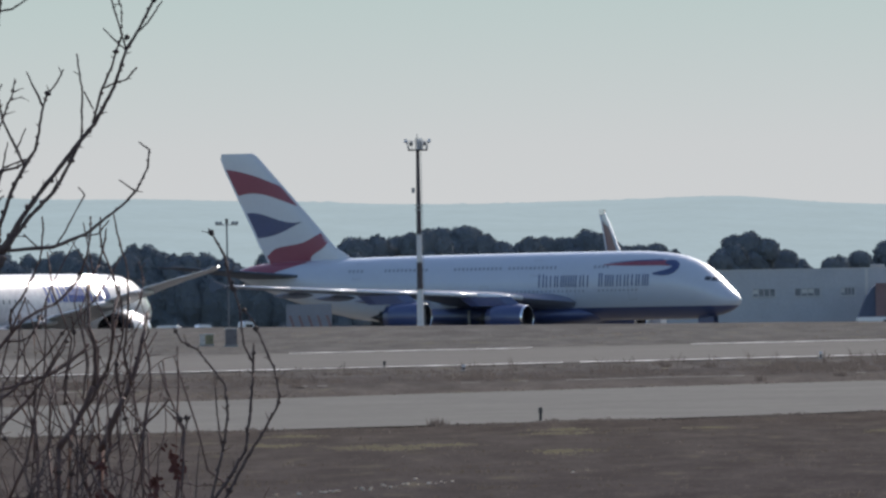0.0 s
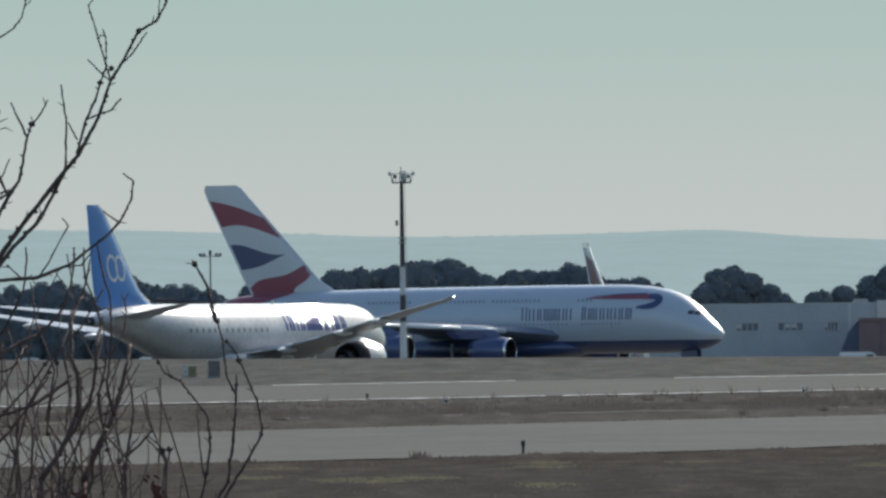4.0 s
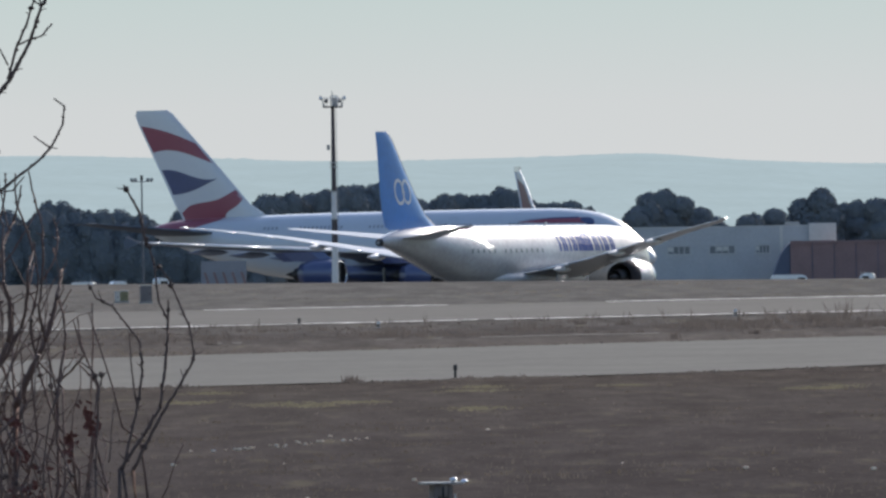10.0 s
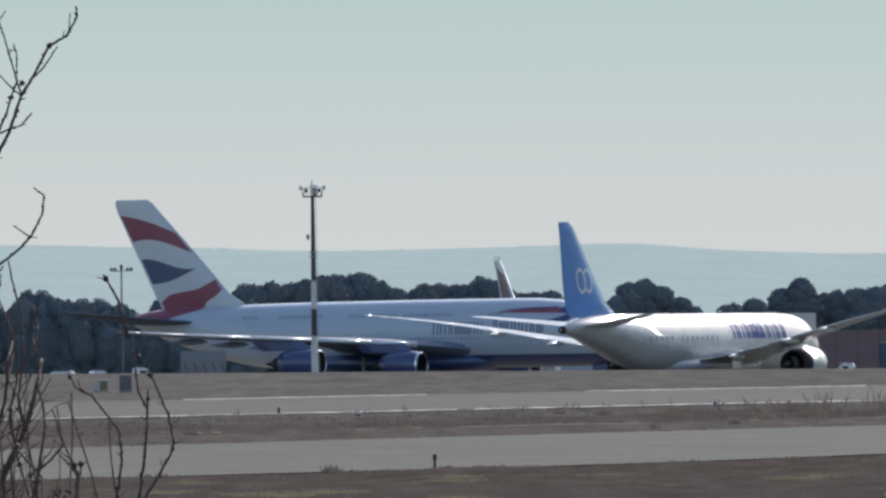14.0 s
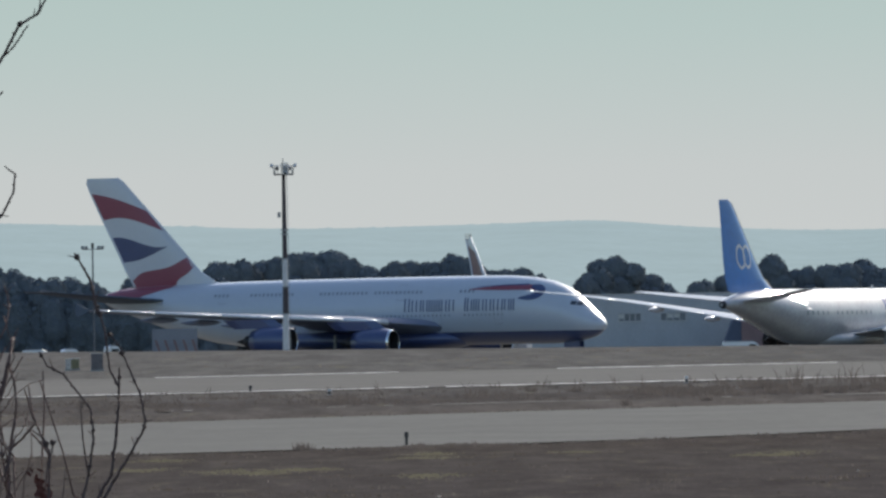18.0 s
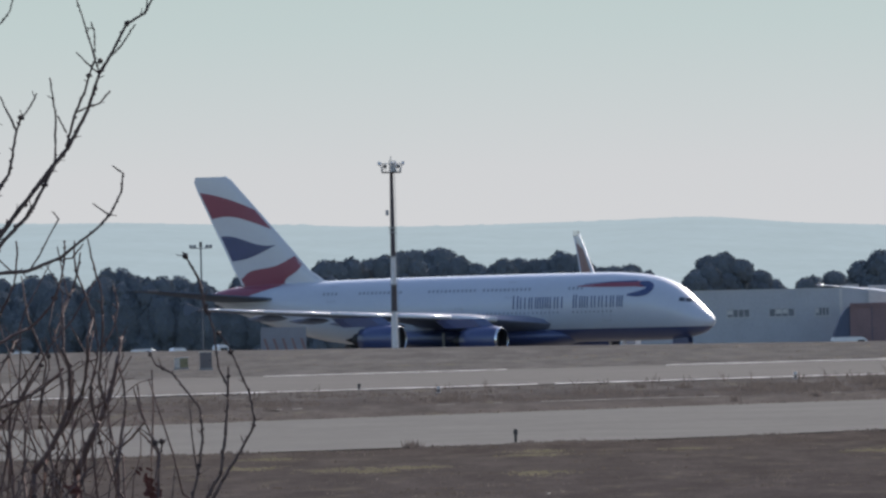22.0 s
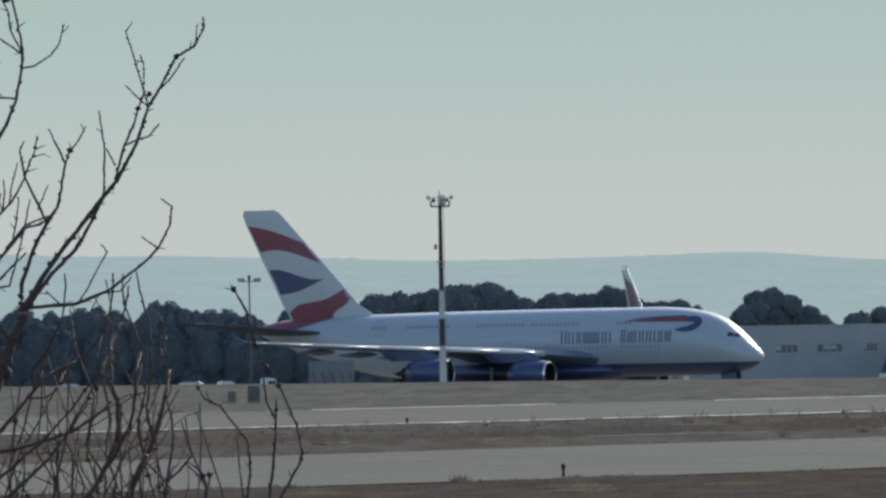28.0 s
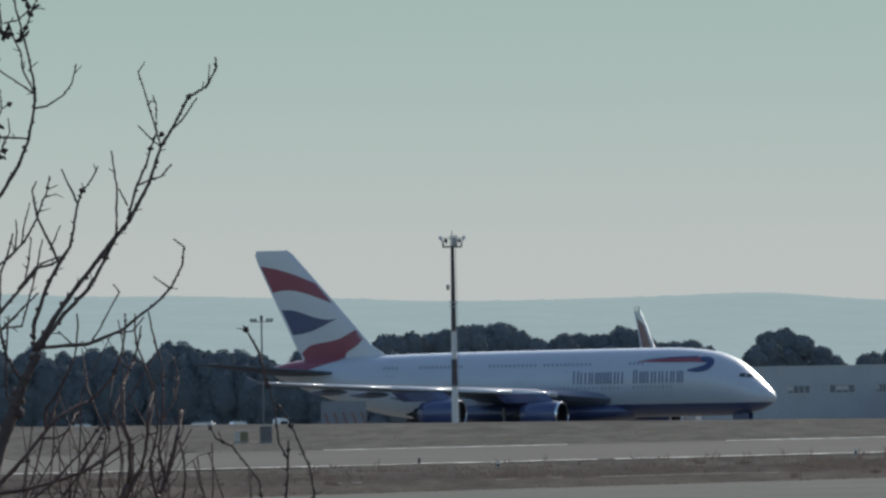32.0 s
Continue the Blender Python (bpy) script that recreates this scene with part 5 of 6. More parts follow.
def patch_spot(r):
    x, y, a, b = r.choice(PATCHES)
    return x + r.gauss(0, a * 0.55), y + r.gauss(0, b * 0.6)


tufts("green_grass", 1150, patch_spot, lambda r, x, y: 0.075 * r.uniform(0.4, 1.3), GREENISH, "yellow-green grass growing in low patches", 14, 4, 0.03)


BROWNGRASS = bpy.data.materials["brown_grass"]
tufts("pit_weeds", 420, lambda r: (-0.6 + r.gauss(0, 1.5), 227.0 + r.gauss(0, 1.1)), lambda r, x, y: 0.15 * r.uniform(0.3, 1.6), BROWNGRASS, "dark weeds round drain pit", 15, 5, 0.012)
CLUMPS = ((-3.65, 511.0, 0.30, 0.22), (-2.62, 602.0, 0.5, 0.2), (-10.1, 590.0, 0.35, 0.12), (5.8, 631.0, 0.5, 0.16), (7.72, 628.0, 0.55, 0.2), (11.0, 631.0, 0.6, 0.14), (12.77, 595.0, 0.5, 0.18), (9.27, 586.0, 0.35, 0.12), (16.4, 642.0, 0.45, 0.35), (22.5, 648.0, 0.4, 0.3))


def clump_spot(r):
    x, y, h, a = r.choice(CLUMPS)
    return x + r.gauss(0, a * 0.6), y + r.gauss(0, 0.5)


tufts("weed_clumps", 170, clump_spot, lambda r, x, y: 0.42 * r.uniform(0.35, 1.0), WEED, "dark brown weed clumps beside taxiway", 17, 5, 0.014)
DULLSTALK = leafy(mat("dull_stalk", (0.105, 0.094, 0.084), 0.9, scale=0.5, color2=(0.15, 0.132, 0.115), gloss=0.0))
tufts("near_stalks", 5200, lambda r: (lambda y: (r.uniform(-0.042, 0.045) * y, y))(196 + 210 * r.random() ** 1.4), lambda r, x, y: 0.10 * clumpy(x, y, 0.35) * r.uniform(0.4, 1.7), DULLSTALK, "thin dull grass stalks in near field", 16, 3, 0.006)


FIELDSTONE = mat("field_stone", (0.72, 0.58, 0.43), 0.9, vary=0.2, scale=8)


def stones(seed=12):
    """Light stones in loose lines in the near field."""
    rnd = random.Random(seed)
    for i in range(46):
        if i < 26:
            x, y = -5.7 + 0.138 * i + rnd.gauss(0, 0.22), 322 + 0.8 * i + rnd.gauss(0, 1.6)
        else:
            y = rnd.uniform(230, 420)
            x = rnd.uniform(-0.035, 0.045) * y
        bm = bmesh.new()
        bmesh.ops.create_icosphere(bm, subdivisions=1, radius=1)
        r = rnd.uniform(0.018, 0.055)
        for v in bm.verts:
            v.co *= r * rnd.uniform(0.75, 1.2)
        ob = part("stone", bm, FIELDSTONE)
        ob.location = (x, y, terrain(x, y) + 0.02)
        ob.scale = (1.4, 1, 0.7)
        tagged(ob, "pale field stone lying in dry grass", "stone", "field stones")


stones()


# ---------------------------------------------------------------- trees
def make_tree(seed, height, radius, low, count, size):
    """A pine: forked trunk and a crown of small needle sprays on many lobes; low is where the crown starts."""
    rnd = random.Random(seed)
    tree = thing("pine_tree", "haze-blued pine with rounded uneven crown", "tree", group="pines behind the apron")
    lobes = []
    deep = height * (1 - low)
    for i in range(11):
        a = rnd.uniform(0, math.tau)
        up = rnd.uniform(0.10, 0.86) if low > 0.1 else rnd.uniform(0.02, 0.88)
        wide = 1.0 - 0.75 * max(0.0, up - 0.35) ** 1.5 if low > 0.1 else 1.0 - 0.55 * up**3
        q = rnd.uniform(0.30, 0.78) * wide
        lobes.append((radius * q * math.cos(a), radius * q * math.sin(a), height * low + deep * up, radius * rnd.uniform(0.44, 0.60), deep * rnd.uniform(0.20, 0.28)))
    lobes.append((rnd.uniform(-0.2, 0.2) * radius, 0, height - deep * 0.13, radius * 0.36, deep * 0.13))
    lobes.append((0, 0, height * low + deep * 0.48, radius * (0.97 if low < 0.1 else 0.84), deep * 0.48))
    bm = bmesh.new()
    pts, prev = [], Vector((0, 0, 0))
    for i in range(1, 5):
        p = Vector((rnd.gauss(0, 0.15), rnd.gauss(0, 0.15), height * 0.2 * i * (0.8 + 0.2 * low)))
        rod(bm, prev, p, 0.30 - 0.05 * (i - 1), 0.30 - 0.05 * i, 8)
        pts.append(p)
        prev = p
    for lx, ly, lz, lr, lh in lobes[:-1]:
        rod(bm, pts[1] if lz < height * 0.7 else pts[2], (lx * 0.8, ly * 0.8, lz), 0.12, 0.04, 6)
    part("trunk", bm, TRUNK, tree)
    verts, faces = [], []
    ball = bmesh.new()
    bmesh.ops.create_icosphere(ball, subdivisions=3, radius=0.9)
    bv, bf = [v.co.copy() for v in ball.verts], [[v.index for v in f.verts] for f in ball.faces]
    ball.free()

    def swell(d, lx, lz):
        return 0.97 + 0.14 * noise.noise(d * 2.6 + Vector((lx, lz, seed)))

    for lx, ly, lz, lr, lh in lobes:
        base = len(verts)
        for v in bv:
            k = swell(v / 0.9, lx, lz)
            verts.append((lx + v.x * lr * k, ly + v.y * lr * k, lz + v.z * lh * k))
        faces += [[base + i for i in f] for f in bf]
    share = [lr * lr for *_, lr, lh in lobes]
    for lx, ly, lz, lr, lh in rnd.choices(lobes, share, k=count):
        d = Vector((rnd.gauss(0, 1), rnd.gauss(0, 1), rnd.gauss(0.2, 1))).normalized()
        k = rnd.uniform(0.90, 1.04) * swell(d, lx, lz)
        c = Vector((lx + d.x * lr * k, ly + d.y * lr * k, lz + d.z * lh * k))
        w = (d + Vector((rnd.gauss(0, 0.3), rnd.gauss(0, 0.3), rnd.gauss(0, 0.3)))).normalized()
        u = w.orthogonal().normalized()
        v = w.cross(u)
        h = size * rnd.uniform(0.55, 1.3)
        base = len(verts)
        for ang, r in ((rnd.uniform(0, 0.9), 1.0), (rnd.uniform(1.5, 2.2), 0.75), (rnd.uniform(2.9, 3.6), 1.0), (rnd.uniform(4.4, 5.2), 0.75)):
            verts.append(c + (u * math.cos(ang) + v * math.sin(ang)) * h * r + w * rnd.uniform(-0.25, 0.25) * h)
        faces += [(base, base + 1, base + 2), (base, base + 2, base + 3)]
    me = bpy.data.meshes.new("crown")
    me.from_pydata(verts, [], faces)
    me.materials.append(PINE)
    crown = new("crown", me)
    crown.parent = tree
    return tree


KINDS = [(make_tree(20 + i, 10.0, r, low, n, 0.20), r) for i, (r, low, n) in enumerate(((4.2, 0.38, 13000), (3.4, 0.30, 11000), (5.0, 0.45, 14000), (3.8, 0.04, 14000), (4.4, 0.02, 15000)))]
USED = set()


def plant(kind, x, y, top, width):
    """top: height of the crown's top over the eye's datum; width: across the crown."""
    ob, r = KINDS[kind]
    h = (top - 1.05) / 10.0
    w = 1.13 * width / (2 * r)
    m = pose(x, y, 0.8, 0, 0, (x * 37) % 360) @ Matrix.Diagonal((w, w, h, 1))
    if kind in USED:
        copy_thing(ob, m @ Matrix.Diagonal((1 / ob.scale[0], 1 / ob.scale[1], 1 / ob.scale[2], 1)))
    else:
        USED.add(kind)
        ob.matrix_basis = m


# pines behind the big airliner and the buildings
for i, (x, top, width) in enumerate(((-24.5, 15.6, 8), (-19.0, 16.2, 8), (-12.0, 17.15, 9), (-7.0, 15.5, 7), (-2.0, 15.3, 7), (2.6, 15.5, 6), (7.2, 15.95, 7.5), (12.0, 15.2, 6), (17.0, 14.1, 6), (21.5, 13.0, 5), (-28.2, 15.7, 7.5), (-21.8, 15.8, 7), (-16.2, 16.3, 7))):
    plant(i % 3, x, 2100 + 9 * ((i * 7) % 4), top, width)
for i, (x, top, width) in enumerate(((28.3, 14.0, 7), (32.3, 15.25, 7.5), (36.6, 13.0, 6), (40.0, 11.6, 5), (44.5, 11.7, 6), (48.6, 12.6, 6), (55.3, 15.4, 8.2), (61.5, 13.4, 6), (65.5, 14.0, 7), (70.3, 14.5, 8), (75.5, 13.0, 5), (84.2, 14.3, 9), (92.0, 14.0, 8))):
    plant((i * 2 + 1) % 3, x, 2105 + 7 * ((i * 5) % 4), top, width)
# undergrowth below the pines
for i in range(26):
    plant(3 + i % 2, -26 + i * 4.6, 2125 + 5 * (i % 3), 9.2 + 1.6 * math.sin(i * 2.3), 7)
# dense belt
belt = random.Random(5)
for row, (y, base) in enumerate(((2060, 12.4), (2085, 13.4))):
    for i in range(26):
        x = -128 + 4.0 * i + belt.uniform(-1, 1)
        bump = 1.7 * math.exp(-((x + 58.5) / 3.4) ** 2) + 0.9 * math.exp(-((x + 80) / 5) ** 2) + 0.5 * math.sin(x * 0.35)
        plant(3 + (i + row) % 2, x, y, base + bump + belt.uniform(-0.7, 0.5), 6.6)
for i in range(24):
    plant(3 + i % 2, -126 + 4.3 * i, 2112, 10.6 + 1.0 * math.sin(i * 1.7), 6.6)


# ---------------------------------------------------------------- bare shrubs before the camera
def branch(bm, a, b, bow, r0, r1, rnd, n=7, wob=0.012, sway=0.0):
    """A bent tapering branch from a to b, bowed sideways by a share of its length."""
    a, b = Vector(a), Vector(b)
    d = b - a
    off = Vector((d.z, 0, -d.x)) * bow
    pts = []
    for i in range(n + 1):
        u = i / n
        p = a + d * u + off * 1.5 * u * (1 - u) + Vector((d.z, 0, -d.x)) * sway * math.sin(math.tau * u)
        if 0 < i < n:
            p += Vector((rnd.gauss(0, 1), rnd.gauss(0, 1), rnd.gauss(0, 1))) * wob * d.length
        pts.append(p)
    rings = []
    for i, p in enumerate(pts):
        t = (pts[min(i + 1, n)] - pts[max(i - 1, 0)]).normalized()
        q = t.to_track_quat("Z", "Y")
        r = r0 + (r1 - r0) * i / n
        r *= rnd.uniform(0.88, 1.14)
        rings.append([bm.verts.new(p + q @ Vector((r * math.cos(math.tau * k / 6), r * math.sin(math.tau * k / 6), 0))) for k in range(6)])
    for s, t in zip(rings, rings[1:]):
        for k in range(6):
            bm.faces.new((s[k], s[(k + 1) % 6], t[(k + 1) % 6], t[k]))
    bm.faces.new(rings[0][::-1])
    bm.faces.new(rings[-1])
    return pts


def knob(bm, p, r, rnd):
    vs = bmesh.ops.create_icosphere(bm, subdivisions=1, radius=r)["verts"]
    for v in vs:
        v.co = Vector(p) + Vector((v.co.x * rnd.uniform(0.6, 1.3), v.co.y, v.co.z * rnd.uniform(0.7, 1.5)))


def spurs(bm, pts, r, rnd, count, length):
    """Short side twigs and buds along a branch."""
    for _ in range(count):
        i = rnd.randrange(1, len(pts))
        p = pts[i - 1].lerp(pts[i], rnd.random())
        t = (pts[i] - pts[i - 1]).normalized()
        s = rnd.choice((-1, 1))
        d = (t * rnd.uniform(0.4, 1.0) + Vector((t.z * s, rnd.uniform(-0.5, 0.5), -t.x * s)) * rnd.uniform(0.5, 1.0)).normalized()
        branch(bm, p, p + d * length * rnd.uniform(0.25, 1.0), rnd.uniform(-0.12, 0.12), r, r * 0.55, rnd, 3)
    for _ in range(count * 2):
        i = rnd.randrange(1, len(pts))
        knob(bm, pts[i - 1].lerp(pts[i], rnd.random()) + Vector((rnd.uniform(-1, 1), 0, rnd.uniform(-1, 1))) * r, r * rnd.uniform(1.1, 1.9), rnd)


def leaf_clump(name, parent, p, n, size, material, rnd, label=""):
    """A pod: one knobbly body; leaves: a handful of curled blades round p."""
    bm = bmesh.new()
    if name == "seed_pod":
        for v in bmesh.ops.create_icosphere(bm, subdivisions=2, radius=size)["verts"]:
            k = rnd.uniform(0.65, 1.35)
            v.co = Vector(p) + Vector((v.co.x * k * 1.2, v.co.y * k, v.co.z * k * 1.1))
        return part(name, bm, material, parent, label)
    for _ in range(n):
        c = Vector(p) + Vector((rnd.gauss(0, size), rnd.gauss(0, size), rnd.gauss(0, size * 0.8)))
        a = rnd.uniform(0, math.tau)
        u = Vector((math.cos(a), rnd.uniform(-0.6, 0.6), math.sin(a))) * size * rnd.uniform(0.6, 1.3)
        v = Vector((-math.sin(a), rnd.uniform(-0.6, 0.6), math.cos(a))) * size * rnd.uniform(0.3, 0.6)
        k = Vector((0, size * 0.25, 0))
        q = [bm.verts.new(c + w) for w in (-u, v - u * 0.2 + k, u * 0.6 + v * 0.7, u, u * 0.5 - v * 0.8, -v - u * 0.3 + k)]
        bm.faces.new(q)
    ob = part(name, bm, material, parent, label)
    return tagged(ob, kind="stuff") if n > 1 else ob


def shrub(name, label, limbs, depth, trunk, seed, bark, pods=0.0, leaves=0.0):
    rnd = random.Random(seed)
    root, fork = trunk
    plant_ = thing(name, label, "shrub", pose(root[0], root[1], terrain(root[0], root[1]) - 0.05))
    o = Vector((root[0], root[1], terrain(root[0], root[1]) - 0.05))
    if fork:
        bm = bmesh.new()
        branch(bm, (0, 0, 0), Vector((fork[0], root[1], fork[1])) - o, 0.05, 0.055, fork[2], rnd, 12, 0.004)
        part("trunk", bm, bark, plant_, smooth=True)
    tips = []
    for x0, z0, x1, z1, bow, r0, r1 in limbs:
        bm = bmesh.new()
        dy = depth * rnd.uniform(-0.3, 0.3)
        a, b = Vector((x0, root[1], z0)) - o, Vector((x1, root[1] + dy, z1)) - o
        pts = branch(bm, a, b, bow, r0, r1, rnd, 7, 0.007)
        knob(bm, a, r0 * 1.02, rnd)
        if rnd.random() < 0.5:
            spurs(bm, pts, max(0.0022, min(r1, 0.0040)), rnd, 1, 0.07)
        for _ in range(2):
            knob(bm, pts[rnd.randint(1, 6)] + Vector((rnd.choice((-1, 1)) * r1, 0, 0)), r1 * rnd.uniform(0.7, 1.1) + 0.001, rnd)
        tips.append(pts)
        part("limb", bm, bark, plant_, smooth=True)
    for pts in tips:
        if pods and rnd.random() < pods:
            leaf_clump("seed_pod", plant_, pts[rnd.randint(2, 7)], 1, rnd.uniform(0.009, 0.015), DEADLEAF, rnd)
        if leaves and rnd.random() < leaves:
            leaf_clump("dead_leaves", plant_, pts[rnd.randint(2, 7)], rnd.randint(3, 7), 0.024, DEADLEAF, rnd)
    return plant_, o, rnd


# each limb: foot and tip (across, up), sideways bow, radius at foot and tip
MAIN_LIMBS = [
    (-3.028, 4.417, -2.890, 4.632, 0.00, 0.0208, 0.0152),
    (-2.890, 4.632, -2.798, 4.756, 0.00, 0.0152, 0.0144),
    (-2.798, 4.756, -2.686, 4.895, 0.00, 0.0144, 0.0144),
    (-2.686, 4.895, -2.574, 5.034, 0.00, 0.0144, 0.0136),
    (-3.015, 4.420, -2.864, 4.616, 0.00, 0.0160, 0.0128),
    (-2.864, 4.616, -2.724, 4.754, 0.00, 0.0128, 0.0120),
    (-2.724, 4.754, -2.634, 4.907, 0.00, 0.0120, 0.0112),
    (-2.634, 4.907, -2.558, 5.059, 0.00, 0.0112, 0.0112),
    (-2.574, 5.034, -2.486, 5.135, 0.00, 0.0144, 0.0120),
    (-2.486, 5.135, -2.369, 5.348, 0.00, 0.0120, 0.0104),
    (-2.369, 5.348, -2.298, 5.555, 0.00, 0.0104, 0.0096),
    (-2.298, 5.555, -2.226, 5.666, 0.00, 0.0096, 0.0088),
    (-2.226, 5.666, -2.139, 5.828, 0.00, 0.0088, 0.0080),
]
CROWN_LIMBS = [
    (-2.139, 5.828, -2.032, 5.893, 0.00, 0.0080, 0.0072),
    (-2.032, 5.893, -1.975, 5.998, 0.00, 0.0072, 0.0064),
    (-1.975, 5.998, -1.981, 6.056, 0.00, 0.0064, 0.0048),
    (-2.495, 5.148, -2.440, 5.333, 0.00, 0.0088, 0.0080),
    (-2.440, 5.333, -2.383, 5.454, 0.00, 0.0080, 0.0072),
    (-2.383, 5.454, -2.353, 5.556, 0.00, 0.0072, 0.0064),
    (-2.353, 5.556, -2.322, 5.632, 0.00, 0.0064, 0.0064),
    (-2.322, 5.632, -2.337, 5.694, 0.00, 0.0064, 0.0056),
    (-2.337, 5.694, -2.376, 5.832, 0.00, 0.0056, 0.0051),
    (-2.376, 5.832, -2.422, 5.987, 0.00, 0.0051, 0.0042),
    (-2.322, 5.677, -2.323, 5.796, 0.00, 0.0051, 0.0048),
    (-2.323, 5.796, -2.341, 5.848, 0.00, 0.0048, 0.0040),
    (-2.298, 5.555, -2.339, 5.581, 0.00, 0.0056, 0.0051),
]
FORK_LIMBS = [
    (-2.339, 5.581, -2.428, 5.676, 0.00, 0.0051, 0.0042),
    (-2.298, 5.555, -2.322, 5.632, 0.00, 0.0056, 0.0051),
    (-2.226, 5.656, -2.173, 5.707, 0.00, 0.0061, 0.0056),
    (-2.173, 5.707, -2.088, 5.827, 0.00, 0.0056, 0.0045),
    (-2.440, 5.333, -2.369, 5.364, 0.00, 0.0061, 0.0056),
    (-2.369, 5.364, -2.301, 5.382, 0.00, 0.0056, 0.0053),
    (-2.301, 5.382, -2.242, 5.451, 0.00, 0.0053, 0.0042),
    (-2.561, 5.059, -2.553, 5.319, 0.00, 0.0067, 0.0058),
    (-2.553, 5.319, -2.581, 5.535, 0.00, 0.0058, 0.0042),
    (-2.494, 5.222, -2.543, 5.319, 0.00, 0.0051, 0.0048),
    (-3.038, 4.414, -3.039, 4.552, 0.00, 0.0144, 0.0128),
    (-3.039, 4.552, -2.964, 4.759, 0.00, 0.0128, 0.0120),
    (-2.964, 4.759, -2.888, 4.902, 0.00, 0.0120, 0.0112),
]
TWIG_LIMBS = [
    (-2.888, 4.902, -2.825, 4.994, 0.00, 0.0112, 0.0096),
    (-2.825, 4.994, -2.776, 5.237, 0.00, 0.0096, 0.0077),
    (-2.776, 5.237, -2.868, 5.437, 0.00, 0.0077, 0.0048),
    (-2.776, 5.237, -2.752, 5.304, 0.00, 0.0064, 0.0056),
    (-2.752, 5.304, -2.696, 5.373, 0.00, 0.0056, 0.0048),
    (-2.696, 5.373, -2.656, 5.449, 0.00, 0.0048, 0.0042),
    (-2.888, 4.902, -3.011, 5.170, 0.00, 0.0088, 0.0072),
    (-3.011, 5.170, -3.034, 5.318, 0.00, 0.0072, 0.0058),
    (-3.034, 5.318, -3.008, 5.369, 0.00, 0.0058, 0.0042),
    (-2.938, 4.980, -2.877, 5.117, 0.00, 0.0048, 0.0040),
    (-3.122, 4.762, -3.007, 4.894, 0.00, 0.0072, 0.0064),
    (-3.007, 4.894, -2.877, 4.943, 0.00, 0.0064, 0.0056),
    (-2.996, 4.423, -2.730, 4.440, 0.00, 0.0128, 0.0112),
]
SIDE_LIMBS = [
    (-2.730, 4.440, -2.549, 4.510, 0.00, 0.0112, 0.0096),
    (-2.549, 4.510, -2.330, 4.676, 0.00, 0.0096, 0.0080),
    (-2.330, 4.676, -2.255, 4.752, 0.00, 0.0080, 0.0072),
    (-2.255, 4.752, -2.189, 4.879, 0.00, 0.0072, 0.0064),
    (-2.189, 4.879, -2.177, 4.982, 0.00, 0.0064, 0.0058),
    (-2.177, 4.982, -2.237, 5.028, 0.00, 0.0058, 0.0042),
    (-2.259, 4.746, -2.354, 4.815, 0.00, 0.0051, 0.0040),
    (-2.584, 4.495, -2.478, 4.509, 0.00, 0.0054, 0.0051),
    (-2.478, 4.509, -2.412, 4.588, 0.00, 0.0051, 0.0040),
    (-2.819, 4.435, -2.901, 4.517, 0.00, 0.0054, 0.0042),
    (-2.025, 5.900, -2.014, 6.018, 0.00, 0.0040, 0.0032),
    (-2.720, 4.440, -2.548, 4.732, 0.00, 0.0054, 0.0045),
    (-2.548, 4.732, -2.585, 4.777, 0.00, 0.0045, 0.0035),
]
OUTER_LIMBS = [
    (-3.464, 5.023, -3.365, 5.150, 0.00, 0.0128, 0.0120),
    (-3.365, 5.150, -3.233, 5.310, 0.00, 0.0120, 0.0112),
    (-3.233, 5.310, -3.133, 5.470, 0.00, 0.0112, 0.0104),
    (-3.133, 5.470, -3.073, 5.615, 0.00, 0.0104, 0.0096),
    (-3.073, 5.615, -3.038, 5.792, 0.00, 0.0096, 0.0088),
    (-3.038, 5.792, -3.030, 5.905, 0.00, 0.0088, 0.0080),
    (-3.030, 5.905, -3.065, 6.100, 0.00, 0.0080, 0.0072),
    (-3.065, 6.100, -3.096, 6.229, 0.00, 0.0072, 0.0064),
    (-3.096, 6.229, -3.126, 6.343, 0.00, 0.0064, 0.0056),
    (-3.126, 6.343, -3.166, 6.505, 0.00, 0.0056, 0.0048),
    (-3.166, 6.505, -3.179, 6.700, 0.00, 0.0048, 0.0040),
    (-3.031, 5.798, -2.966, 5.807, 0.00, 0.0064, 0.0061),
    (-2.966, 5.807, -2.868, 5.870, 0.00, 0.0061, 0.0056),
]
OUTER_TWIGS = [
    (-2.868, 5.870, -2.819, 5.934, 0.00, 0.0056, 0.0048),
    (-2.819, 5.934, -2.791, 6.047, 0.00, 0.0048, 0.0040),
    (-3.036, 5.879, -3.094, 5.922, 0.00, 0.0061, 0.0056),
    (-3.094, 5.922, -3.238, 6.022, 0.00, 0.0056, 0.0048),
    (-3.036, 5.889, -3.099, 6.019, 0.00, 0.0061, 0.0056),
    (-3.099, 6.019, -3.107, 6.116, 0.00, 0.0056, 0.0051),
    (-3.107, 6.116, -3.154, 6.214, 0.00, 0.0051, 0.0048),
    (-3.093, 6.220, -3.056, 6.310, 0.00, 0.0056, 0.0048),
    (-3.056, 6.310, -3.039, 6.368, 0.00, 0.0048, 0.0045),
    (-3.039, 6.368, -2.995, 6.438, 0.00, 0.0045, 0.0040),
    (-2.995, 6.438, -2.981, 6.535, 0.00, 0.0040, 0.0035),
    (-3.039, 6.374, -2.964, 6.363, 0.00, 0.0040, 0.0032),
    (-3.202, 6.286, -3.120, 6.304, 0.00, 0.0048, 0.0045),
]
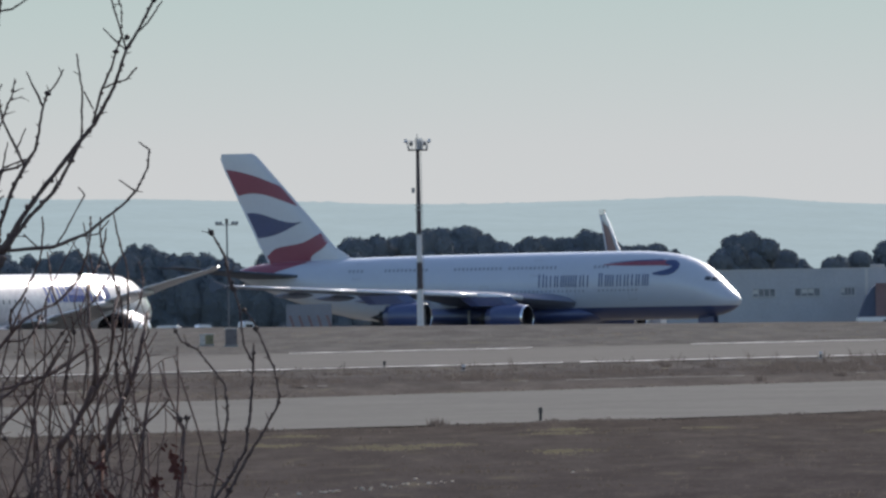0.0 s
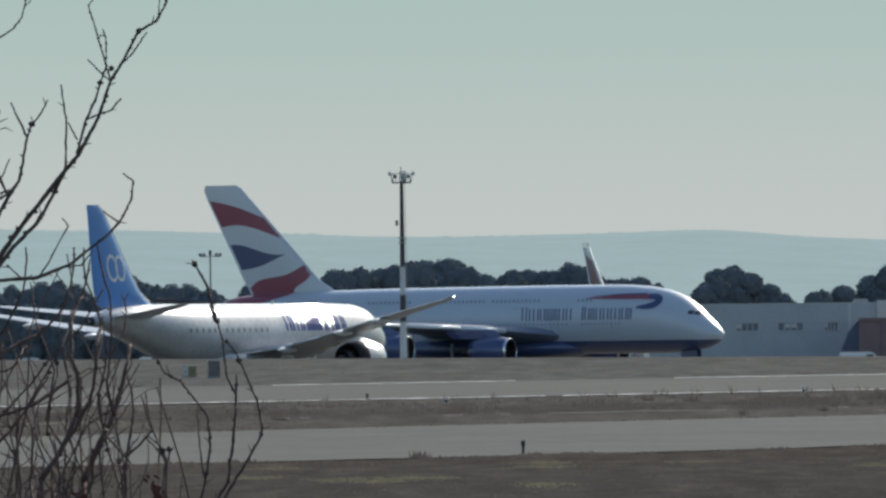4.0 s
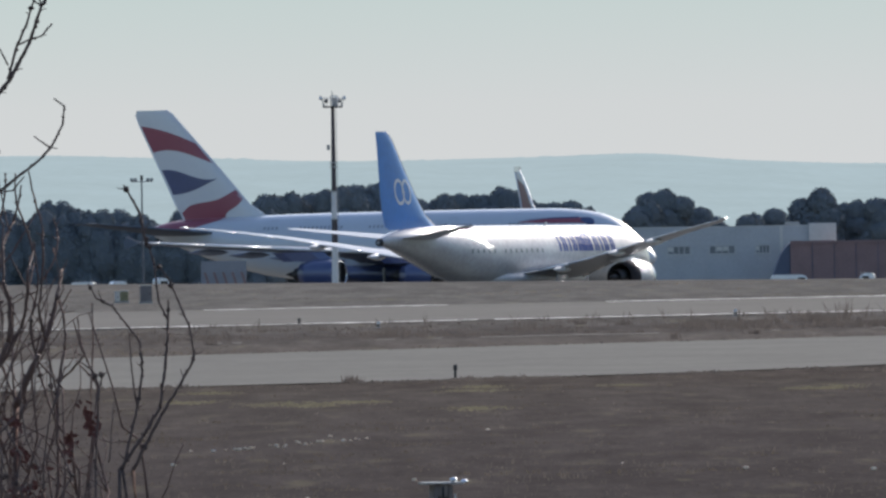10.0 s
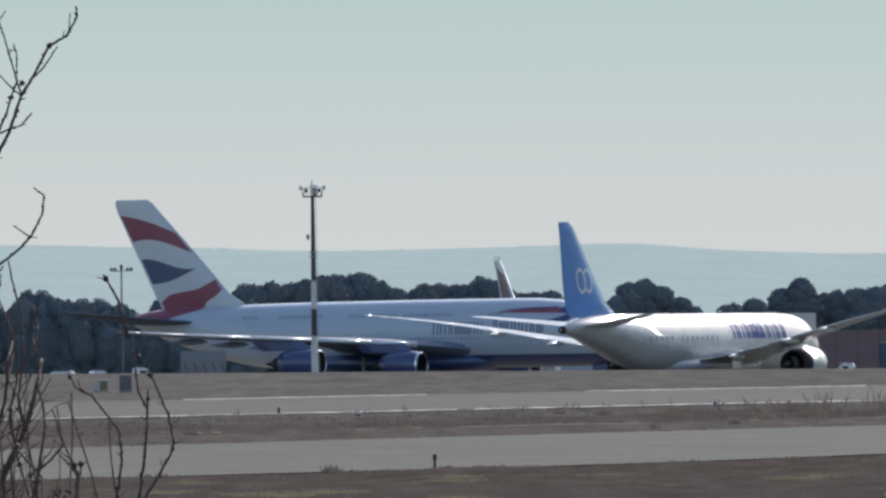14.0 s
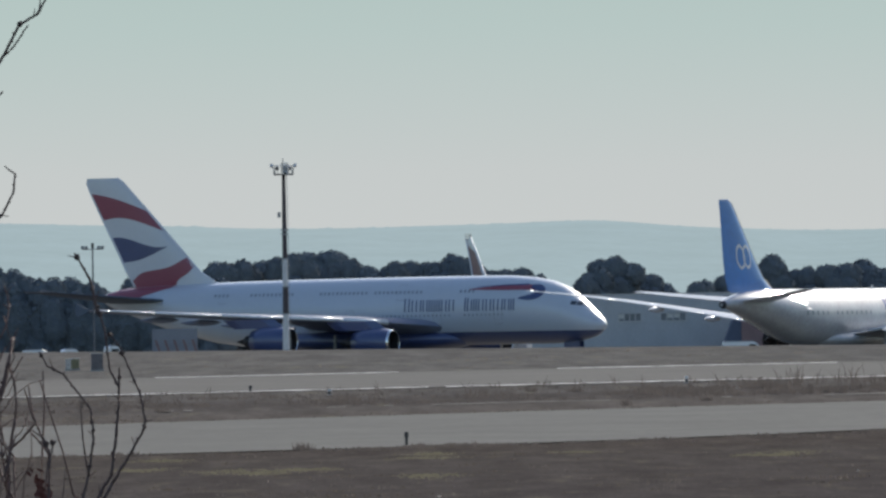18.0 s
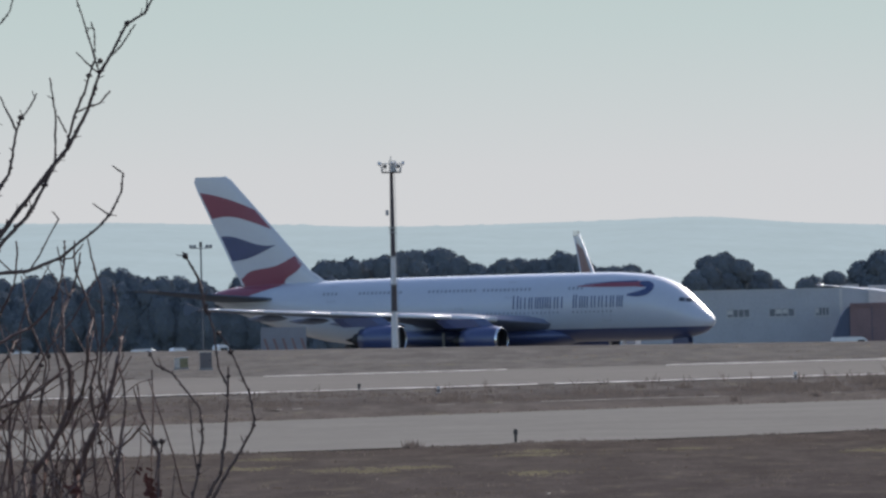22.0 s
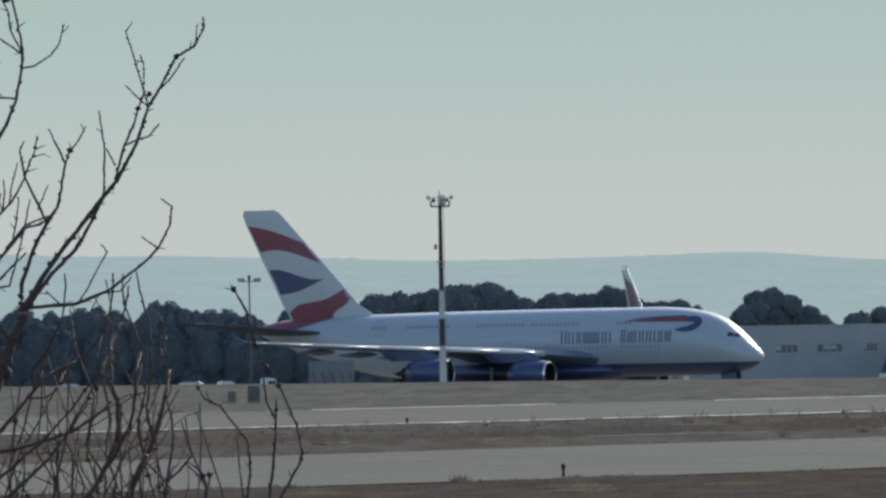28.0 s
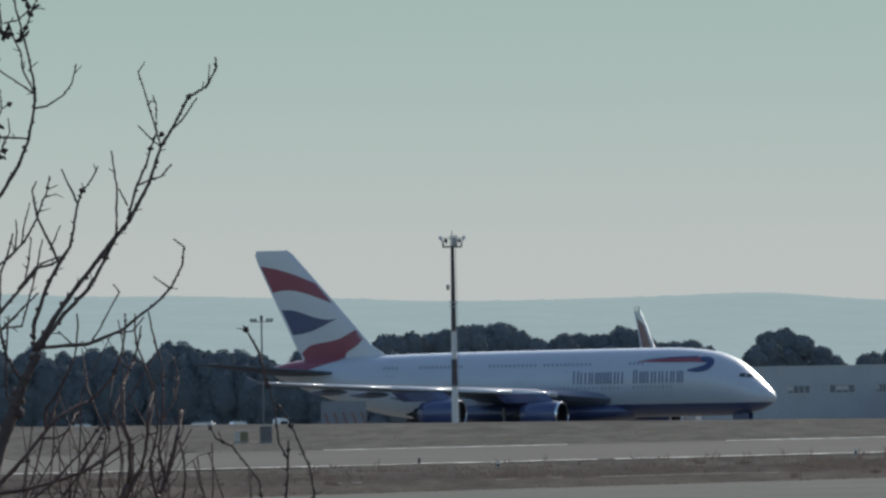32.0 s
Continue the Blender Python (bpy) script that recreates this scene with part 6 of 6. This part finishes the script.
HIGH_LIMBS = [
    (-3.120, 6.304, -3.048, 6.368, 0.00, 0.0045, 0.0040),
    (-3.454, 5.637, -3.388, 5.733, 0.00, 0.0128, 0.0112),
    (-3.388, 5.733, -3.338, 5.861, 0.00, 0.0112, 0.0096),
    (-3.338, 5.861, -3.287, 6.022, 0.00, 0.0096, 0.0088),
    (-3.287, 6.022, -3.218, 6.280, 0.00, 0.0088, 0.0072),
    (-3.218, 6.280, -3.232, 6.410, 0.00, 0.0072, 0.0064),
    (-3.232, 6.410, -3.219, 6.636, 0.00, 0.0064, 0.0048),
    (-3.218, 6.296, -3.306, 6.443, 0.00, 0.0056, 0.0040),
    (-3.073, 5.624, -3.195, 5.633, 0.00, 0.0067, 0.0061),
    (-3.195, 5.633, -3.260, 5.634, 0.00, 0.0061, 0.0058),
    (-3.260, 5.634, -3.355, 5.749, 0.00, 0.0058, 0.0048),
    (-3.355, 5.749, -3.354, 5.813, 0.00, 0.0048, 0.0042),
    (-3.460, 5.265, -3.361, 5.377, 0.00, 0.0112, 0.0112),
]
HIGH_TWIGS = [
    (-3.361, 5.377, -3.295, 5.489, 0.00, 0.0112, 0.0104),
    (-3.295, 5.489, -3.236, 5.543, 0.00, 0.0104, 0.0080),
    (-3.407, 5.539, -3.342, 5.570, 0.00, 0.0080, 0.0064),
    (-3.342, 5.570, -3.276, 5.666, 0.00, 0.0064, 0.0056),
    (-3.276, 5.666, -3.225, 5.795, 0.00, 0.0056, 0.0048),
    (-3.225, 5.795, -3.230, 5.908, 0.00, 0.0048, 0.0040),
    (-3.225, 5.795, -3.160, 5.833, 0.00, 0.0040, 0.0032),
    (-3.299, 5.660, -3.289, 5.861, 0.00, 0.0048, 0.0035),
    (-3.229, 5.562, -3.179, 5.665, 0.00, 0.0048, 0.0042),
    (-3.179, 5.665, -3.187, 5.746, 0.00, 0.0042, 0.0032),
    (-3.396, 5.216, -3.410, 5.378, 0.00, 0.0080, 0.0072),
    (-3.410, 5.378, -3.408, 5.507, 0.00, 0.0072, 0.0064),
    (-3.408, 5.507, -3.437, 5.701, 0.00, 0.0064, 0.0048),
]
LOW_LIMBS = [
    (-3.295, 5.489, -3.389, 5.652, 0.00, 0.0048, 0.0040),
    (-3.396, 5.216, -3.446, 5.087, 0.00, 0.0080, 0.0080),
    (-3.473, 4.425, -3.309, 4.568, 0.00, 0.0112, 0.0104),
    (-3.309, 4.568, -3.111, 4.791, 0.00, 0.0104, 0.0096),
    (-3.111, 4.791, -3.029, 4.886, 0.00, 0.0096, 0.0088),
    (-3.029, 4.886, -2.948, 4.901, 0.00, 0.0088, 0.0072),
    (-2.948, 4.901, -2.866, 4.965, 0.00, 0.0072, 0.0056),
    (-3.473, 4.392, -3.245, 4.534, 0.00, 0.0096, 0.0088),
    (-3.245, 4.534, -3.130, 4.646, 0.00, 0.0088, 0.0072),
    (-3.130, 4.646, -3.031, 4.741, 0.00, 0.0072, 0.0048),
    (-3.238, 4.541, -3.131, 4.552, 0.00, 0.0064, 0.0064),
    (-3.131, 4.552, -3.097, 4.661, 0.00, 0.0064, 0.0056),
    (-3.097, 4.661, -3.036, 4.887, 0.00, 0.0056, 0.0051),
]
LOW_TWIGS = [
    (-3.036, 4.887, -3.004, 5.048, 0.00, 0.0051, 0.0040),
    (-3.468, 4.748, -3.206, 4.938, 0.00, 0.0088, 0.0080),
    (-3.206, 4.938, -3.108, 5.033, 0.00, 0.0080, 0.0072),
    (-3.108, 5.033, -3.035, 5.161, 0.00, 0.0072, 0.0064),
    (-3.035, 5.161, -3.001, 5.258, 0.00, 0.0064, 0.0056),
    (-3.001, 5.258, -2.974, 5.312, 0.00, 0.0056, 0.0051),
    (-2.974, 5.312, -2.956, 5.409, 0.00, 0.0051, 0.0040),
    (-2.981, 5.287, -2.916, 5.305, 0.00, 0.0038, 0.0032),
    (-3.124, 5.024, -3.106, 5.130, 0.00, 0.0051, 0.0048),
    (-3.106, 5.130, -3.072, 5.259, 0.00, 0.0048, 0.0040),
    (-3.163, 4.979, -3.149, 5.082, 0.00, 0.0051, 0.0048),
    (-3.149, 5.082, -3.154, 5.163, 0.00, 0.0048, 0.0035),
    (-3.111, 4.791, -3.084, 4.920, 0.00, 0.0056, 0.0048),
]
FAR_TWIGS = [
    (-3.084, 4.920, -3.068, 5.055, 0.00, 0.0048, 0.0040),
]
TRUNK_LIMBS = [
    (-3.230, 3.905, -3.157, 4.080, 0.00, 0.0432, 0.0352),
    (-3.157, 4.080, -3.097, 4.240, 0.00, 0.0352, 0.0288),
    (-3.097, 4.240, -3.014, 4.392, 0.00, 0.0288, 0.0224),
    (-3.113, 4.240, -3.197, 4.376, 0.00, 0.0112, 0.0096),
    (-3.197, 4.376, -3.236, 4.563, 0.00, 0.0096, 0.0080),
    (-3.236, 4.563, -3.222, 4.851, 0.00, 0.0080, 0.0072),
    (-3.222, 4.851, -3.182, 4.947, 0.00, 0.0072, 0.0064),
    (-3.182, 4.947, -3.148, 5.075, 0.00, 0.0064, 0.0056),
    (-3.157, 4.087, -3.200, 4.161, 0.00, 0.0096, 0.0072),
    (-3.200, 4.161, -3.205, 4.273, 0.00, 0.0072, 0.0064),
    (-3.205, 4.273, -3.189, 4.498, 0.00, 0.0064, 0.0056),
    (-3.189, 4.498, -3.181, 4.610, 0.00, 0.0056, 0.0048),
]
RIGHT_STEMS = [
    (-1.913, 0.000, -1.862, 2.934, 0.03, 0.0135, 0.0112),
    (-1.862, 2.934, -1.725, 3.124, 0.00, 0.0112, 0.0105),
    (-1.725, 3.124, -1.630, 3.278, 0.00, 0.0105, 0.0097),
    (-1.630, 3.278, -1.599, 3.492, 0.00, 0.0097, 0.0090),
    (-1.599, 3.492, -1.580, 3.685, 0.00, 0.0090, 0.0083),
    (-1.580, 3.685, -1.576, 3.878, 0.00, 0.0083, 0.0053),
    (-1.895, 0.000, -1.788, 2.932, 0.03, 0.0135, 0.0112),
    (-1.788, 2.932, -1.626, 3.233, 0.00, 0.0112, 0.0097),
    (-1.626, 3.233, -1.527, 3.387, 0.00, 0.0097, 0.0083),
    (-1.527, 3.387, -1.450, 3.519, 0.00, 0.0083, 0.0075),
    (-1.450, 3.519, -1.434, 3.578, 0.00, 0.0075, 0.0075),
    (-1.434, 3.578, -1.461, 3.727, 0.00, 0.0075, 0.0067),
    (-1.461, 3.727, -1.517, 3.862, 0.00, 0.0067, 0.0060),
]
INNER_STEMS = [
    (-1.517, 3.862, -1.574, 3.997, 0.00, 0.0060, 0.0053),
    (-1.574, 3.997, -1.625, 4.064, 0.00, 0.0053, 0.0037),
    (-1.579, 3.767, -1.629, 3.864, 0.00, 0.0075, 0.0067),
    (-1.629, 3.864, -1.650, 4.072, 0.00, 0.0067, 0.0060),
    (-1.650, 4.072, -1.682, 4.192, 0.00, 0.0060, 0.0045),
    (-1.682, 4.192, -1.710, 4.281, 0.00, 0.0045, 0.0037),
    (-1.909, 0.000, -1.845, 2.933, 0.03, 0.0108, 0.0090),
    (-1.845, 2.933, -1.759, 3.273, 0.00, 0.0090, 0.0083),
    (-1.759, 3.273, -1.725, 3.480, 0.00, 0.0083, 0.0075),
    (-1.725, 3.480, -1.737, 3.644, 0.00, 0.0075, 0.0067),
    (-1.737, 3.644, -1.802, 3.734, 0.00, 0.0067, 0.0060),
    (-1.802, 3.734, -1.889, 3.847, 0.00, 0.0060, 0.0060),
    (-1.889, 3.847, -1.977, 3.893, 0.00, 0.0060, 0.0053),
]
SPARE_STEMS = [
    (-1.691, 4.180, -1.730, 4.370, 0.00, 0.0096, 0.0080),
    (-1.730, 4.370, -1.779, 4.459, 0.00, 0.0080, 0.0064),
    (-1.779, 4.459, -1.815, 4.520, 0.00, 0.0064, 0.0048),
    (-1.977, 3.893, -2.020, 3.976, 0.00, 0.0053, 0.0037),
    (-1.759, 3.303, -1.785, 3.481, 0.00, 0.0060, 0.0053),
    (-1.785, 3.481, -1.795, 3.704, 0.00, 0.0053, 0.0030),
    (-1.946, 0.000, -1.996, 2.936, 0.03, 0.0081, 0.0067),
    (-1.996, 2.936, -1.965, 3.396, 0.00, 0.0067, 0.0060),
    (-1.965, 3.396, -2.000, 3.486, 0.00, 0.0060, 0.0053),
    (-2.000, 3.486, -2.080, 3.547, 0.00, 0.0053, 0.0037),
    (-1.957, 3.410, -1.953, 3.477, 0.00, 0.0060, 0.0037),
    (-1.921, 2.979, -1.893, 3.246, 0.00, 0.0045, 0.0037),
    (-1.893, 3.246, -1.884, 3.320, 0.00, 0.0037, 0.0023),
]
LOW_STEMS = [
    (-2.615, 0.050, -2.486, 3.289, 0.03, 0.0260, 0.0208),
    (-2.486, 3.289, -2.350, 3.575, 0.00, 0.0208, 0.0160),
    (-2.350, 3.575, -2.246, 3.893, 0.10, 0.0160, 0.0102),
    (-2.246, 3.893, -2.216, 4.054, 0.05, 0.0102, 0.0070),
    (-2.723, 0.050, -2.727, 3.295, 0.03, 0.0220, 0.0176),
    (-2.727, 3.295, -2.525, 3.643, 0.10, 0.0176, 0.0147),
    (-2.525, 3.643, -2.545, 3.998, 0.20, 0.0147, 0.0096),
    (-2.545, 3.998, -2.550, 4.191, 0.00, 0.0096, 0.0077),
    (-2.550, 4.191, -2.485, 4.334, -0.20, 0.0077, 0.0064),
    (-2.485, 4.334, -2.435, 4.542, 0.10, 0.0064, 0.0048),
    (-2.693, 0.050, -2.660, 3.389, 0.03, 0.0160, 0.0128),
    (-2.660, 3.389, -2.443, 3.738, 0.05, 0.0128, 0.0102),
    (-2.443, 3.738, -2.402, 4.058, 0.10, 0.0102, 0.0083),
]
CROSSING_STEMS = [
    (-2.402, 4.058, -2.377, 4.170, 0.00, 0.0083, 0.0077),
    (-2.377, 4.170, -2.458, 4.413, 0.05, 0.0077, 0.0064),
    (-2.458, 4.413, -2.469, 4.607, -0.10, 0.0064, 0.0051),
    (-3.266, 3.598, -3.137, 3.614, 0.00, 0.0128, 0.0122),
    (-3.137, 3.614, -2.846, 3.693, 0.05, 0.0122, 0.0106),
    (-2.846, 3.693, -2.551, 3.885, 0.20, 0.0106, 0.0083),
    (-3.265, 3.646, -2.967, 3.976, 0.05, 0.0144, 0.0106),
    (-2.967, 3.976, -2.739, 4.115, -0.20, 0.0106, 0.0077),
    (-2.739, 4.115, -2.555, 4.368, 0.25, 0.0077, 0.0064),
    (-2.555, 4.368, -2.527, 4.608, 0.10, 0.0064, 0.0048),
    (-2.984, 3.964, -2.978, 4.086, -0.20, 0.0077, 0.0070),
    (-2.978, 4.086, -2.820, 4.352, 0.10, 0.0070, 0.0058),
    (-2.820, 4.352, -2.797, 4.615, 0.10, 0.0058, 0.0045),
]
FAN_STEMS = [
    (-3.014, 3.913, -2.855, 3.957, 0.35, 0.0064, 0.0058),
    (-2.855, 3.957, -2.831, 4.037, 0.10, 0.0058, 0.0038),
    (-3.239, 3.420, -2.778, 3.836, 0.06, 0.0128, 0.0070),
    (-2.778, 3.836, -2.661, 3.988, 0.00, 0.0070, 0.0045),
    (-3.210, 3.291, -2.897, 3.582, 0.00, 0.0128, 0.0090),
    (-2.897, 3.582, -2.673, 3.904, 0.10, 0.0090, 0.0051),
    (-2.306, 3.654, -2.343, 3.864, -0.10, 0.0090, 0.0077),
    (-2.343, 3.864, -2.316, 4.185, 0.05, 0.0077, 0.0064),
    (-2.316, 4.185, -2.369, 4.492, 0.10, 0.0064, 0.0054),
    (-2.369, 4.492, -2.391, 4.621, 0.00, 0.0054, 0.0042),
    (-2.314, 4.008, -2.234, 4.247, 0.20, 0.0058, 0.0051),
    (-2.234, 4.247, -2.257, 4.350, 0.10, 0.0051, 0.0038),
    (-2.509, 0.050, -2.251, 3.283, 0.03, 0.0136, 0.0109),
]
THIN_STEMS = [
    (-2.251, 3.283, -2.205, 3.603, -0.05, 0.0109, 0.0080),
    (-2.205, 3.603, -2.236, 3.893, 0.15, 0.0080, 0.0058),
    (-2.236, 3.893, -2.222, 4.054, 0.00, 0.0058, 0.0045),
    (-2.232, 3.427, -2.090, 3.568, 0.10, 0.0064, 0.0058),
    (-2.090, 3.568, -2.129, 3.788, -0.10, 0.0058, 0.0042),
    (-2.404, 0.050, -2.017, 3.270, 0.03, 0.0080, 0.0064),
    (-2.017, 3.270, -2.017, 3.389, 0.00, 0.0064, 0.0058),
    (-2.017, 3.389, -2.142, 3.537, 0.05, 0.0058, 0.0048),
    (-2.404, 0.050, -2.017, 3.373, 0.03, 0.0076, 0.0061),
    (-2.017, 3.373, -2.105, 3.594, 0.05, 0.0061, 0.0051),
    (-2.105, 3.594, -2.152, 3.769, 0.00, 0.0051, 0.0038),
    (-2.752, 0.050, -2.792, 3.290, 0.03, 0.0104, 0.0083),
    (-2.792, 3.290, -2.772, 3.569, 0.05, 0.0083, 0.0070),
]
EDGE_STEMS = [
    (-2.772, 3.569, -2.741, 3.761, 0.10, 0.0070, 0.0048),
    (-2.778, 0.050, -2.849, 3.291, 0.03, 0.0096, 0.0077),
    (-2.849, 3.291, -2.854, 3.619, -0.08, 0.0077, 0.0058),
    (-2.854, 3.619, -2.944, 3.879, 0.10, 0.0058, 0.0042),
    (-2.673, 0.050, -2.615, 3.285, 0.03, 0.0104, 0.0083),
    (-2.615, 3.285, -2.689, 3.551, 0.10, 0.0083, 0.0064),
    (-2.689, 3.551, -2.629, 3.871, -0.10, 0.0064, 0.0048),
    (-2.629, 3.871, -2.643, 4.064, 0.10, 0.0048, 0.0035),
    (-2.585, 3.580, -2.565, 3.869, 0.10, 0.0064, 0.0054),
    (-2.565, 3.869, -2.600, 4.112, 0.00, 0.0054, 0.0038),
    (-2.367, 3.559, -2.386, 3.801, -0.10, 0.0077, 0.0064),
    (-2.386, 3.801, -2.346, 3.992, 0.10, 0.0064, 0.0048),
    (-2.346, 3.992, -2.363, 4.218, 0.00, 0.0048, 0.0038),
]
LAST_STEMS = [
    (-2.494, 0.050, -2.217, 3.378, 0.03, 0.0080, 0.0064),
    (-2.217, 3.378, -2.367, 3.543, 0.05, 0.0064, 0.0058),
    (-2.367, 3.543, -2.476, 3.674, 0.10, 0.0058, 0.0045),
]


PODS = ((-2.292, 5.623), (-2.358, 5.543), (-2.135, 5.835), (-2.75, 5.309))
bare, bare_o, bare_rnd = shrub("bare_tree", "leafless grey-brown young tree with forked knotty branches", MAIN_LIMBS + CROWN_LIMBS + FORK_LIMBS + TWIG_LIMBS + SIDE_LIMBS + TRUNK_LIMBS, 0.0, ((-4.5, 80, 0), (-3.230, 3.905, 0.0432)), 31, BARK)
for px, pz in PODS:
    leaf_clump("seed_pod", bare, Vector((px, 79.98, pz)) - bare_o, 1, 0.014, DEADLEAF, bare_rnd)
FEED_LIMBS = [(-4.15, 4.47, -3.464, 5.023, 0.02, 0.0170, 0.0125), (-4.15, 5.09, -3.454, 5.637, 0.02, 0.0170, 0.0125), (-4.15, 4.72, -3.460, 5.265, 0.02, 0.0170, 0.0125), (-4.15, 3.87, -3.473, 4.425, 0.02, 0.0170, 0.0125), (-4.15, 3.84, -3.473, 4.392, 0.02, 0.0170, 0.0125), (-4.15, 4.20, -3.468, 4.748, 0.02, 0.0170, 0.0125)]
tall, tall_o, tall_rnd = shrub("bare_tree", "leafless slender young tree with a few dead leaves", OUTER_LIMBS + OUTER_TWIGS + HIGH_LIMBS + HIGH_TWIGS + LOW_LIMBS + LOW_TWIGS + FAR_TWIGS + FEED_LIMBS, 0.0, ((-4.3, 80.6, 0), (-4.15, 6.2, 0.022)), 32, BARK, 0.08)
for px, pz, n in ((-3.365, 6.185, 6), (-3.333, 6.152, 4), (-3.383, 6.065, 6), (-3.416, 6.010, 4), (-3.286, 6.066, 12), (-3.190, 6.231, 10), (-3.106, 6.220, 6), (-3.054, 6.439, 5), (-3.039, 6.358, 4), (-3.434, 5.928, 4), (-3.387, 5.804, 8), (-3.244, 5.649, 6), (-3.250, 5.540, 8), (-3.439, 5.594, 9), (-3.351, 5.080, 3), (-3.365, 5.005, 4), (-3.425, 4.380, 7), (-3.378, 4.407, 3), (-3.396, 4.052, 8)):
    leaf_clump("dead_leaves", tall, Vector((px, 80.6, pz)) - tall_o, n, 0.026, DEADLEAF, tall_rnd)
leaf_clump("orange_leaf", tall, Vector((-3.436, 80.4, 4.149)) - tall_o, 1, 0.045, RUSTLEAF, tall_rnd, "single orange autumn leaf")
shrub("bare_shrub", "thin leafless shrub stems with dark buds", RIGHT_STEMS + INNER_STEMS + SPARE_STEMS, 0.0, ((-1.93, 78.5, 0), None), 33, BARK, 0.35)


knotty, knotty_o, knotty_rnd = shrub("thicket", "knotty reddish-brown leafless thicket with crossing stems and pods", LOW_STEMS + CROSSING_STEMS + FAN_STEMS + THIN_STEMS + EDGE_STEMS + LAST_STEMS, 0.7, ((-2.72, 80.2, 0), None), 34, BARKR, 0.2)
for px, pz, n in ((-2.062, 3.224, 7), (-2.041, 3.176, 7), (-2.048, 3.128, 6), (-2.077, 3.273, 4), (-2.172, 3.018, 5), (-2.193, 3.089, 4), (-2.483, 3.04, 8), (-2.436, 2.985, 8), (-2.464, 3.184, 4), (-2.35, 2.92, 6), (-2.075, 3.185, 6), (-2.060, 3.245, 6), (-2.174, 3.090, 8), (-2.190, 3.003, 5), (-2.493, 3.189, 7)):
    leaf_clump("dead_leaves", knotty, Vector((px, 80.0, pz)) - knotty_o, n, 0.024, REDLEAF, knotty_rnd, "dry red-brown leaves")
for px, pz, n, m in ((-2.483, 2.76, 14, REDLEAF), (-2.440, 2.66, 16, REDLEAF), (-2.405, 2.60, 14, RUSSET), (-2.345, 2.74, 9, REDLEAF), (-2.418, 2.81, 10, REDLEAF), (-2.500, 2.60, 14, RUSSET), (-2.330, 2.61, 8, RUSSET), (-2.003, 2.665, 9, REDLEAF), (-1.930, 2.668, 14, DEADLEAF), (-1.945, 2.60, 10, REDLEAF), (-2.10, 2.62, 7, REDLEAF)):
    leaf_clump("dead_leaves", knotty, Vector((px, 79.9, pz)) - knotty_o, n, 0.027, m, knotty_rnd, "dry glossy red-brown leaves")


def thicket(name, label, x_lo, x_hi, y, count, top, seed, bark):
    """Many thin stems that fan up from one stool and cross."""
    rnd = random.Random(seed)
    xm = (x_lo + x_hi) / 2
    z0 = terrain(xm, y) - 0.05
    t = thing(name, label, "shrub", pose(xm, y, z0))
    for _ in range(count):
        bm = bmesh.new()
        xt = rnd.uniform(x_lo, x_hi)
        zt = top(xt) - abs(rnd.gauss(0, 0.34)) - z0
        foot = Vector((0.55 * (xt - xm) + rnd.gauss(0, 0.75), rnd.uniform(-0.3, 0.3), 0))
        tip = Vector((xt - xm, rnd.uniform(-0.5, 0.5), zt))
        r0 = rnd.uniform(0.011, 0.019)
        pts = branch(bm, foot, tip, rnd.uniform(-0.3, 0.3), r0, r0 * 0.25, rnd, 18, 0.010, rnd.uniform(-0.035, 0.035))
        for _ in range(rnd.randint(3, 5)):
            k = rnd.randint(8, 15)
            way = (pts[k + 1] - pts[k]).normalized()
            turn = radians(rnd.choice((-1, 1)) * rnd.uniform(18, 48))
            way = Vector((way.x * math.cos(turn) + way.z * math.sin(turn), way.y + rnd.uniform(-0.2, 0.2), way.z * math.cos(turn) - way.x * math.sin(turn)))
            far = pts[k] + way * rnd.uniform(0.25, 0.75)
            rk = (r0 + (r0 * 0.2 - r0) * k / 18) * 0.7
            fork = branch(bm, pts[k], far, rnd.uniform(-0.35, 0.35), rk, 0.0022, rnd, 8, 0.012, rnd.uniform(-0.05, 0.05))
            spurs(bm, fork, 0.0026, rnd, 1, 0.07)
        spurs(bm, pts[9:], 0.0032, rnd, 2, 0.10)
        part("stem", bm, bark, t, smooth=True)
        if rnd.random() < 0.55:
            leaf_clump("seed_pod", t, pts[-rnd.randint(1, 5)], 5, 0.014, DEADLEAF, rnd)
    return t


thicket("thicket", "tangled reddish-brown leafless thicket with dark pods", -3.3, -2.0, 81.0, 26, lambda x: 4.68 - 1.15 * abs(x + 2.6), 41, BARKR)
thicket("thicket", "dense low leafless brush of thin brown stems", -3.7, -2.15, 79.5, 28, lambda x: 3.7 - 0.3 * max(0, x + 2.6), 42, BARK)
thicket("thicket", "dense low leafless brush with reddish dead leaves", -3.9, -2.5, 80.2, 18, lambda x: 3.3, 43, BARKR)



def motions():
    """The taxiing jet runs away to the right and straightens up at the start; TAXI holds how far its tail end has gone."""
    h = Vector((math.cos(radians(TAXI_TURN)), math.sin(radians(TAXI_TURN)), 0))
    rows = []
    for t, s in TAXI:
        turn = TAXI_TURN + smooth_at(TAXI_SWING, t)[0]
        way = Vector((math.cos(radians(turn)), math.sin(radians(turn)), 0))
        nose = Vector((0, 1367.0, 0.8)) + h * (s + 26.2) + way * 30.0
        rows.append((t, pose(nose.x, nose.y, nose.z, 0, 0, turn)))
    walk(taxiing, rows)


motions()
